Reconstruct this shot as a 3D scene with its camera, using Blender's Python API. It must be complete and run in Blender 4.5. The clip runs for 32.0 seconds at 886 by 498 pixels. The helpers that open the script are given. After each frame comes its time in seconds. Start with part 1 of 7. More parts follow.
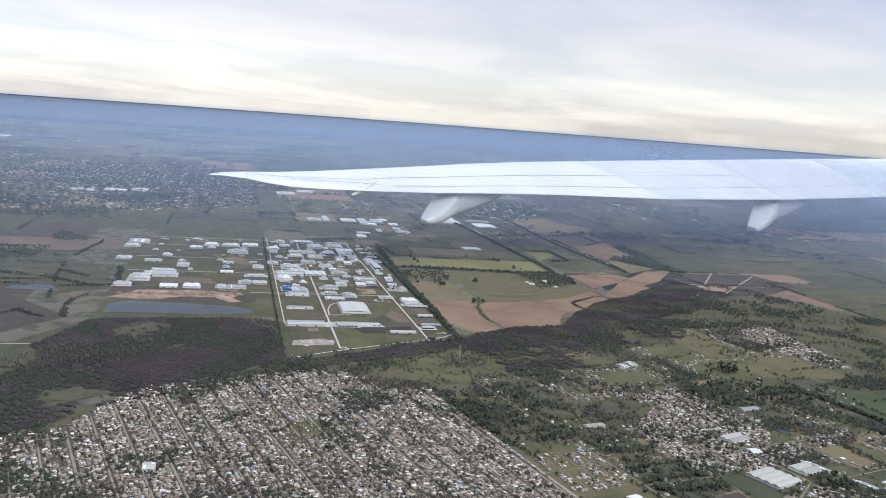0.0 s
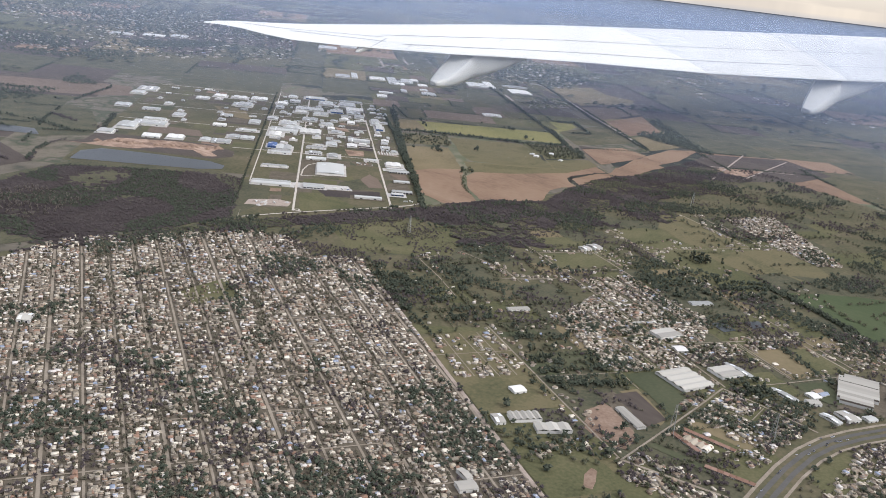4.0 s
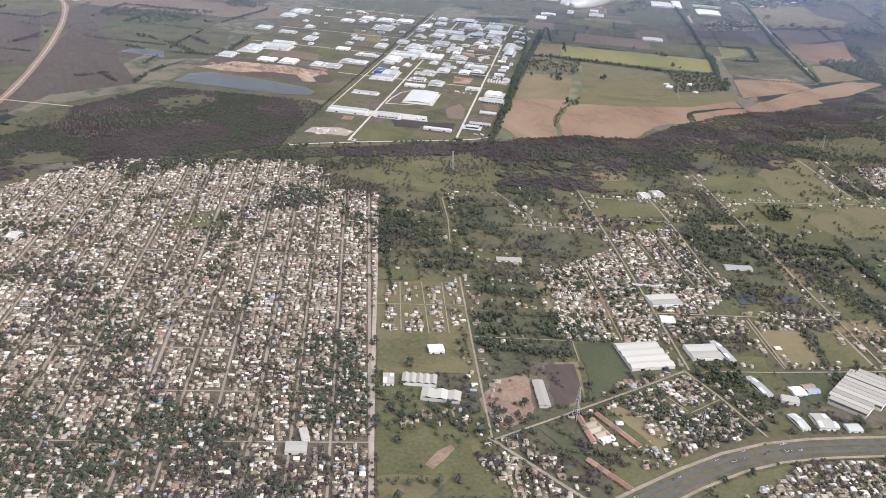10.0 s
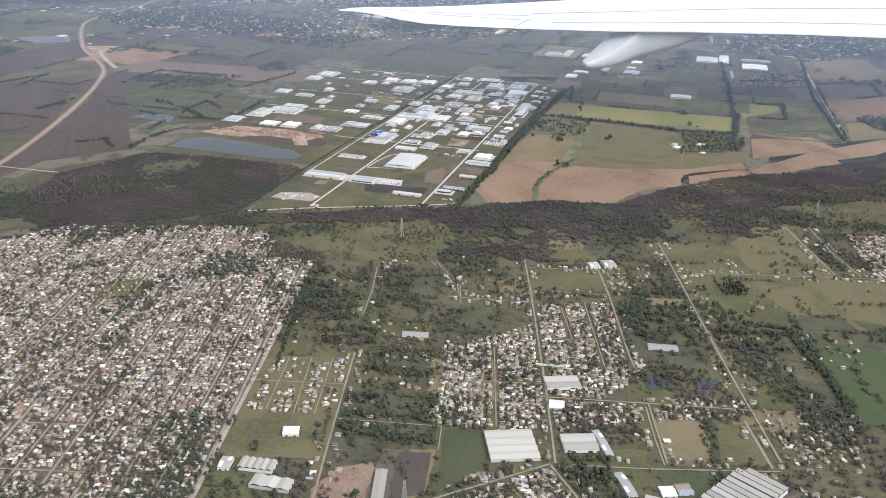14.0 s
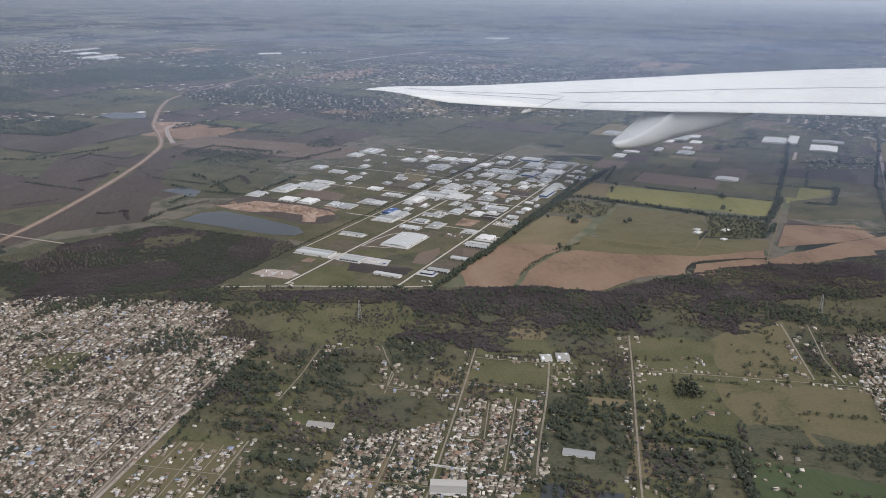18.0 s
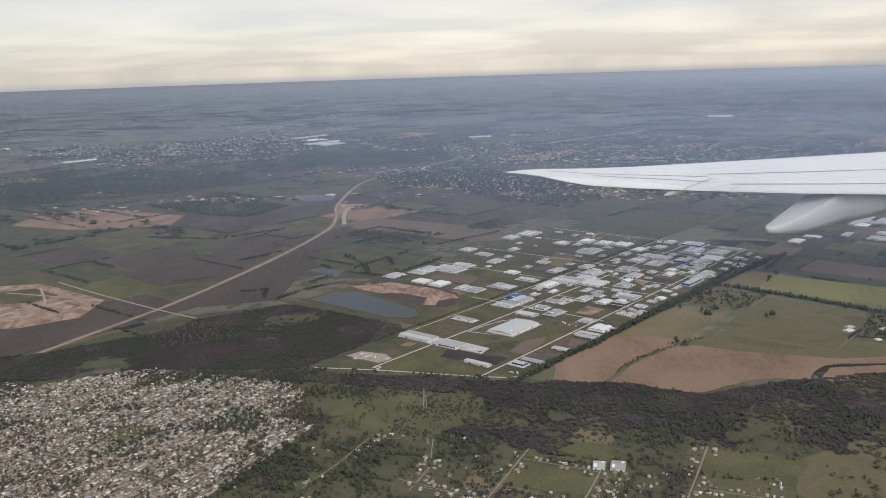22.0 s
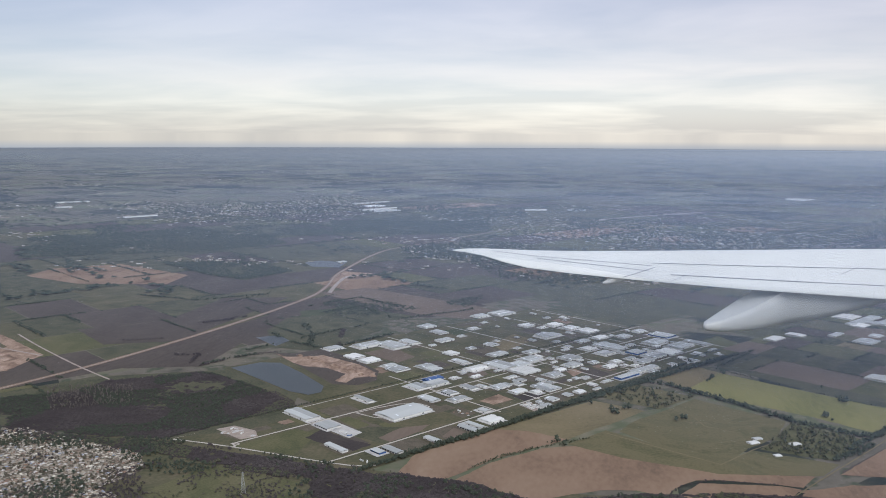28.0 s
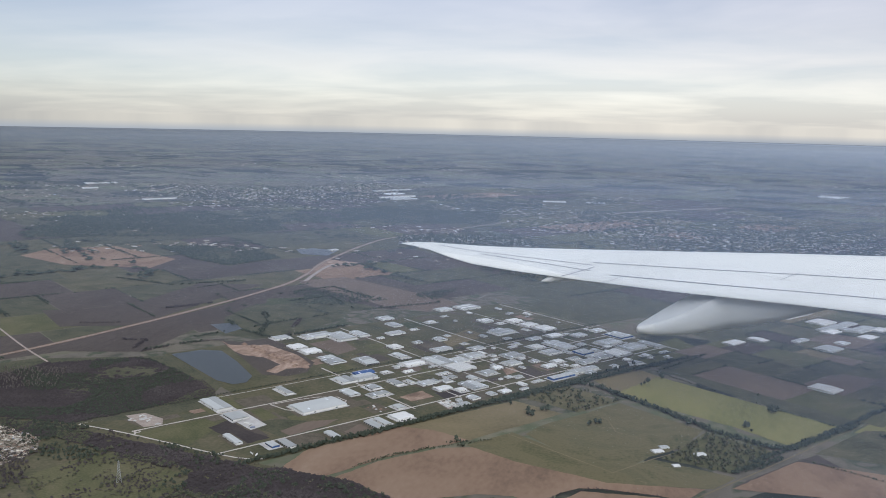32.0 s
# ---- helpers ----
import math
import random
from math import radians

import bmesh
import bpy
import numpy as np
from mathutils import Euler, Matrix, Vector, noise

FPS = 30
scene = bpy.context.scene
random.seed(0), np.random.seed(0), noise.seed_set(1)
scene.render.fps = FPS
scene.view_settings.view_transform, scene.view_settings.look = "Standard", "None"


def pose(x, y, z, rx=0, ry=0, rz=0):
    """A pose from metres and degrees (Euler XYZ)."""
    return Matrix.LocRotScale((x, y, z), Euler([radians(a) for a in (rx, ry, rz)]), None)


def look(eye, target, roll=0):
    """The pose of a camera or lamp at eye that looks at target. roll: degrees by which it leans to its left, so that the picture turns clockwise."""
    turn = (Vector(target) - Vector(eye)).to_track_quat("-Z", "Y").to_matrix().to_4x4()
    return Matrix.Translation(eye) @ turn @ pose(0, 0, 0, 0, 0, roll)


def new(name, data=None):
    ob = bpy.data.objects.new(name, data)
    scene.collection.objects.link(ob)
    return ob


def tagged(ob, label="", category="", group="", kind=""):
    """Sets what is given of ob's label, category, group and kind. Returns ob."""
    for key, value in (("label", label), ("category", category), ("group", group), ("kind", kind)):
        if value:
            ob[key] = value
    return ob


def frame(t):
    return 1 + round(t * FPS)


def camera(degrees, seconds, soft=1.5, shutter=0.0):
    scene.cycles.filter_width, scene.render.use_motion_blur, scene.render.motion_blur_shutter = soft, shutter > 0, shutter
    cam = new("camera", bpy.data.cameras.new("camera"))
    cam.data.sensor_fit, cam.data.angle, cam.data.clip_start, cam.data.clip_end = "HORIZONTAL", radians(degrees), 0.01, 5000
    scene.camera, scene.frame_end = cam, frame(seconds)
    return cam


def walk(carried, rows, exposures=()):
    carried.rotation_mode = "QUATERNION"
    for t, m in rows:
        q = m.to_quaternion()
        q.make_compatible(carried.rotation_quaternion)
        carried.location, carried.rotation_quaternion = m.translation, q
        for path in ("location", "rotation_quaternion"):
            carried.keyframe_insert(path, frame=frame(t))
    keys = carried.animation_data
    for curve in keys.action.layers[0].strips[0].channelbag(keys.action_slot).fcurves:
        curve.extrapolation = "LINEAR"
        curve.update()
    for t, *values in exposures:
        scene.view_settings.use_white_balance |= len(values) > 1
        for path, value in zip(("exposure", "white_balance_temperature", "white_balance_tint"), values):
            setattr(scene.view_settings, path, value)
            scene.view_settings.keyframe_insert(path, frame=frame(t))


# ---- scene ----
# The whole place is a model at one tenth of true size: a metre here stands for ten on the ground.
cam = camera(52.95, 32.0, soft=0.95)


def aim(t, x, y, z, turn, tilt, roll):
    return t, pose(x, y, z, 90 + tilt, 0, turn) @ pose(0, 0, 0, 0, 0, roll)


# seconds, place, turn, tilt and roll of the camera in the cabin window
ROWS = (
    (0.0, -196.87, 45.85, 59.29, -52.158, -8.578, 4.273),
    (0.5, -193.36, 43.64, 59.46, -51.900, -9.955, 4.463),
    (1.0, -189.83, 41.46, 59.62, -51.357, -11.144, 4.741),
    (1.5, -186.25, 39.35, 59.80, -50.911, -12.398, 5.080),
    (2.0, -182.64, 37.30, 59.98, -50.423, -13.691, 5.626),
    (2.5, -179.02, 35.33, 60.18, -49.876, -14.979, 5.995),
    (3.0, -175.42, 33.39, 60.39, -49.252, -16.211, 6.387),
    (3.5, -171.85, 31.45, 60.62, -48.593, -17.284, 6.689),
    (5.5, -158.91, 22.90, 62.20, -43.600, -18.877, 7.327),
    (6.0, -155.30, 21.06, 62.65, -42.982, -19.590, 7.603),
    (6.5, -151.64, 19.26, 63.11, -42.741, -20.437, 7.769),
    (7.0, -147.89, 17.48, 63.56, -42.337, -21.333, 7.898),
    (7.5, -144.05, 15.71, 64.00, -41.724, -22.208, 8.071),
    (8.0, -140.13, 13.97, 64.44, -40.852, -22.940, 8.111),
    (8.5, -136.13, 12.29, 64.86, -39.745, -23.500, 8.077),
    (9.0, -132.03, 10.70, 65.27, -37.683, -23.864, 7.568),
    (9.5, -127.85, 9.24, 65.68, -34.023, -24.013, 6.060),
    (10.0, -123.63, 7.85, 66.10, -30.333, -24.469, 4.114),
    (10.5, -119.43, 6.51, 66.52, -27.071, -24.888, 2.630),
    (11.0, -115.29, 5.24, 66.94, -25.582, -24.791, 2.074),
    (11.5, -111.17, 4.01, 67.36, -25.514, -24.056, 1.718),
    (12.0, -107.02, 2.79, 67.77, -25.342, -22.887, 1.564),
    (12.5, -102.81, 1.59, 68.16, -24.901, -22.260, 1.692),
    (13.0, -98.51, 0.43, 68.53, -24.111, -21.870, 1.557),
    (13.5, -94.15, -0.62, 68.87, -23.182, -21.588, 1.491),
    (14.0, -89.73, -1.58, 69.18, -22.646, -21.503, 1.700),
    (14.5, -85.30, -2.45, 69.44, -22.001, -21.537, 1.863),
    (15.0, -80.89, -3.26, 69.67, -20.999, -20.622, 1.907),
    (15.5, -76.52, -4.04, 69.86, -20.032, -18.625, 2.137),
    (17.5, -59.06, -5.72, 69.86, -15.801, -16.857, 1.027),
    (18.0, -54.56, -5.82, 69.83, -14.224, -16.948, 0.735),
    (18.5, -50.02, -5.88, 69.80, -11.207, -16.544, -0.261),
    (19.0, -45.47, -5.86, 69.78, -7.733, -16.100, -1.206),
    (19.5, -40.90, -5.71, 69.77, -3.651, -15.731, -2.220),
    (20.0, -36.34, -5.44, 69.78, -1.656, -15.140, -2.144),
    (20.5, -31.77, -5.10, 69.80, -0.666, -14.310, -1.984),
    (21.0, -27.24, -4.66, 69.82, 0.244, -13.374, -1.953),
    (21.5, -22.72, -4.13, 69.85, 1.124, -12.485, -1.963),
    (22.0, -18.22, -3.47, 69.88, 1.748, -11.762, -1.767),
    (22.5, -13.72, -2.71, 69.90, 1.710, -10.957, -1.546),
    (23.0, -9.19, -1.86, 69.93, 1.043, -10.132, -0.943),
    (23.5, -4.62, -0.95, 69.96, 0.287, -9.880, -0.532),
    (24.0, -0.00, 0.00, 70.00, -0.000, -9.624, -0.014),
    (24.5, 4.65, 0.95, 70.05, 0.210, -8.835, 0.106),
    (26.5, 24.13, 4.35, 70.49, 2.791, -7.943, 1.351),
    (27.0, 28.53, 5.51, 70.72, 5.368, -8.101, 0.770),
    (27.5, 32.83, 6.69, 70.96, 7.467, -7.761, 0.340),
    (28.0, 37.04, 7.87, 71.23, 8.859, -7.337, 0.213),
    (28.5, 41.19, 9.08, 71.51, 9.951, -6.938, 0.241),
    (29.0, 45.32, 10.28, 71.80, 10.277, -6.673, 0.459),
    (29.5, 49.46, 11.46, 72.09, 10.269, -6.780, 0.518),
    (30.0, 53.62, 12.61, 72.38, 10.437, -7.225, 0.780),
    (30.5, 57.80, 13.68, 72.66, 10.610, -7.608, 0.945),
    (31.0, 62.01, 14.71, 72.93, 10.480, -8.018, 1.453),
    (31.5, 66.23, 15.73, 73.19, 11.186, -8.145, 1.572),
    (32.0, 70.48, 16.76, 73.45, 12.276, -8.205, 1.297),
)
walk(cam, [aim(*r) for r in ROWS], exposures=[(0.0, 0.64, 5450, 11), (3.0, 0.74, 5750, 13), (6.0, 0.87, 6000, 14), (9.0, 1.10, 5880, 14), (11.0, 1.08, 5850, 14), (13.0, 0.98, 5820, 13), (15.5, 0.80, 5750, 12),
                                             (18.0, 0.34, 5850, 13), (20.0, 0.14, 6000, 13), (24.0, 0.28, 5690, 13), (28.0, 0.26, 5560, 12), (32.0, 0.22, 5520, 11)])

# ---------------------------------------------------------------- world and light
SUN_ELEVATION, SUN_AZIMUTH = radians(38), radians(152)
world = bpy.data.worlds.new("overcast_sky")
world.use_nodes = True
scene.world = world
wn, wl = world.node_tree.nodes, world.node_tree.links
wn.clear()


def wnode(kind, **values):
    n = wn.new(kind)
    for key, value in values.items():
        n.inputs[key].default_value = value
    return n


def wmath(op, a, b=None, clamp=False):
    n = wn.new("ShaderNodeMath")
    n.operation, n.use_clamp = op, clamp
    for i, v in enumerate((a, b)):
        if v is None:
            continue
        if isinstance(v, (int, float)):
            n.inputs[i].default_value = v
        else:
            wl.new(v, n.inputs[i])
    return n.outputs[0]


coords = wn.new("ShaderNodeTexCoord")
split = wn.new("ShaderNodeSeparateXYZ")
wl.new(coords.outputs["Generated"], split.inputs[0])
up = wmath("MAXIMUM", split.outputs[2], 0.0)
# the rim of the land lies a little under eye level: damp air there turns from blue-grey to cream
rim = wmath("ADD", split.outputs[2], 0.016)
# cloud deck seen in perspective: the pattern is compressed towards the horizon
lift = wmath("ADD", up, 0.11)
deck = wn.new("ShaderNodeCombineXYZ")
wl.new(wmath("DIVIDE", split.outputs[0], lift), deck.inputs[0])
wl.new(wmath("DIVIDE", split.outputs[1], lift), deck.inputs[1])
shape = wn.new("ShaderNodeMapping")
wl.new(deck.outputs[0], shape.inputs[0])
shape.inputs["Rotation"].default_value = (0, 0, radians(8))
shape.inputs["Scale"].default_value = (0.55, 0.70, 1)
clouds = wnode("ShaderNodeTexNoise", Scale=1.0, Detail=6.0, Roughness=0.5, Distortion=0.35)
wl.new(shape.outputs[0], clouds.inputs["Vector"])
fine = wnode("ShaderNodeTexNoise", Scale=3.1, Detail=4.0, Roughness=0.5)
wl.new(shape.outputs[0], fine.inputs["Vector"])
puff = wmath("ADD", wmath("MULTIPLY", clouds.outputs[0], 0.82), wmath("MULTIPLY", fine.outputs[0], 0.18))
height = wmath("ADD", up, wmath("MULTIPLY", wmath("MULTIPLY", wmath("SUBTRACT", puff, 0.5), 0.13), wmath("MULTIPLY", up, 14.0, True)))
ramp = wn.new("ShaderNodeValToRGB")
wl.new(height, ramp.inputs[0])
stops = [(0.0, (0.84, 0.70, 0.53)), (0.012, (0.87, 0.74, 0.57)), (0.035, (0.86, 0.73, 0.58)), (0.065, (0.77, 0.605, 0.48)), (0.10, (0.655, 0.495, 0.388)),
         (0.165, (0.57, 0.432, 0.34)), (0.28, (0.80, 0.76, 0.73)), (0.5, (1.16, 1.12, 1.10)), (1.0, (1.50, 1.48, 1.48))]
ramp.color_ramp.elements[0].position, ramp.color_ramp.elements[1].position = stops[0][0], stops[-1][0]
ramp.color_ramp.elements[0].color, ramp.color_ramp.elements[1].color = (*stops[0][1], 1), (*stops[-1][1], 1)
for p, c in stops[1:-1]:
    ramp.color_ramp.elements.new(p).color = (*c, 1)
shade = wn.new("ShaderNodeMixRGB")
shade.blend_type = "MULTIPLY"
tone = wn.new("ShaderNodeValToRGB")
tone.color_ramp.elements[0].position, tone.color_ramp.elements[0].color = 0.42, (0.765, 0.76, 0.79, 1)
tone.color_ramp.elements[1].position, tone.color_ramp.elements[1].color = 0.60, (1.12, 1.105, 1.075, 1)
wl.new(puff, tone.inputs[0])
shade.inputs[0].default_value = 1.0
wl.new(ramp.outputs[0], shade.inputs[1])
wl.new(tone.outputs[0], shade.inputs[2])
side = wn.new("ShaderNodeVectorMath")
side.operation = "SCALE"
wl.new(shade.outputs[0], side.inputs[0])
# the deck is thinnest, and brightest, a little east of north
east = wmath("SUBTRACT", split.outputs[0], 0.25)
wl.new(wmath("SUBTRACT", 1.09, wmath("MULTIPLY", wmath("MULTIPLY", east, east), 0.45)), side.inputs["Scale"])
murk = wn.new("ShaderNodeMixRGB")
wl.new(wmath("MULTIPLY", rim, 110.0, True), murk.inputs[0])
murk.inputs[1].default_value = (0.33, 0.34, 0.385, 1)
wl.new(side.outputs[0], murk.inputs[2])
sky = wn.new("ShaderNodeTexSky")
sky.sky_type, sky.sun_disc = "NISHITA", False
sky.sun_elevation, sky.sun_rotation = SUN_ELEVATION, SUN_AZIMUTH
veil_bg, sky_bg = wnode("ShaderNodeBackground", Strength=0.60), wnode("ShaderNodeBackground", Strength=0.05)
wl.new(murk.outputs[0], veil_bg.inputs[0])
wl.new(sky.outputs[0], sky_bg.inputs[0])
both, out = wn.new("ShaderNodeAddShader"), wn.new("ShaderNodeOutputWorld")
wl.new(veil_bg.outputs[0], both.inputs[0])
wl.new(sky_bg.outputs[0], both.inputs[1])
wl.new(both.outputs[0], out.inputs[0])

sun = new("sun", bpy.data.lights.new("sun", "SUN"))
sun.data.energy, sun.data.angle, sun.data.color = 1.6, radians(35), (1.0, 0.955, 0.89)
sun.matrix_world = look((math.sin(SUN_AZIMUTH) * 100, math.cos(SUN_AZIMUTH) * 100, 78), (0, 0, 0))


# ---------------------------------------------------------------- materials
def material(name, stops, scale=1.0, fine_scale=8.0, roughness=0.9, bump=0.2, per="", metal=0.0, stretch=None, fine=0.35, distortion=0.0):
    """Colours of a ramp, picked by two sizes of noise; per: 'object' or 'island' shifts the pick piece by piece."""
    m = bpy.data.materials.new(name)
    m.use_nodes = True
    n, l = m.node_tree.nodes, m.node_tree.links
    bsdf = n["Principled BSDF"]
    bsdf.inputs["Roughness"].default_value, bsdf.inputs["Metallic"].default_value = roughness, metal
    bsdf.inputs["Specular IOR Level"].default_value = 0.06 if roughness > 0.75 else 0.25
    co = n.new("ShaderNodeTexCoord")
    src = co.outputs["Object"]
    if stretch:
        mp = n.new("ShaderNodeMapping")
        l.new(src, mp.inputs[0])
        mp.inputs["Rotation"].default_value = (0, 0, radians(stretch[0]))
        mp.inputs["Scale"].default_value = (stretch[1], stretch[2], 1)
        src = mp.outputs[0]
    a, b = n.new("ShaderNodeTexNoise"), n.new("ShaderNodeTexNoise")
    a.inputs["Scale"].default_value, a.inputs["Detail"].default_value, a.inputs["Distortion"].default_value = scale, 5, distortion
    b.inputs["Scale"].default_value, b.inputs["Detail"].default_value = fine_scale, 3
    l.new(src, a.inputs[0]), l.new(src, b.inputs[0])
    mixed = n.new("ShaderNodeMix")
    mixed.inputs[0].default_value = fine
    l.new(a.outputs[0], mixed.inputs[2]), l.new(b.outputs[0], mixed.inputs[3])
    pick = mixed.outputs[0]
    if per:
        rnd = n.new("ShaderNodeObjectInfo").outputs["Random"] if per == "object" else n.new("ShaderNodeNewGeometry").outputs["Random Per Island"]
        weigh = n.new("ShaderNodeMix")
        weigh.inputs[0].default_value = 0.22
        l.new(rnd, weigh.inputs[2]), l.new(pick, weigh.inputs[3])
        pick = weigh.outputs[0]
    ramp = n.new("ShaderNodeValToRGB")
    els = ramp.color_ramp.elements
    lo, hi = (0.02, 0.98) if per else (0.3, 0.7)
    places = [lo + (hi - lo) * i / (len(stops) - 1) for i in range(len(stops))]
    els[0].position, els[1].position = places[0], places[-1]
    els[0].color, els[1].color = (*stops[0], 1), (*stops[-1], 1)
    for p, c in zip(places[1:-1], stops[1:-1]):
        els.new(p).color = (*c, 1)
    if len(stops) > 8:
        ramp.color_ramp.interpolation = "CONSTANT"
    l.new(pick, ramp.inputs[0])
    l.new(ramp.outputs[0], bsdf.inputs["Base Color"])
    if bump:
        bm_ = n.new("ShaderNodeBump")
        bm_.inputs["Strength"].default_value = bump
        bm_.inputs["Distance"].default_value = 0.05
        l.new(b.outputs[0], bm_.inputs["Height"])
        l.new(bm_.outputs[0], bsdf.inputs["Normal"])
    return m


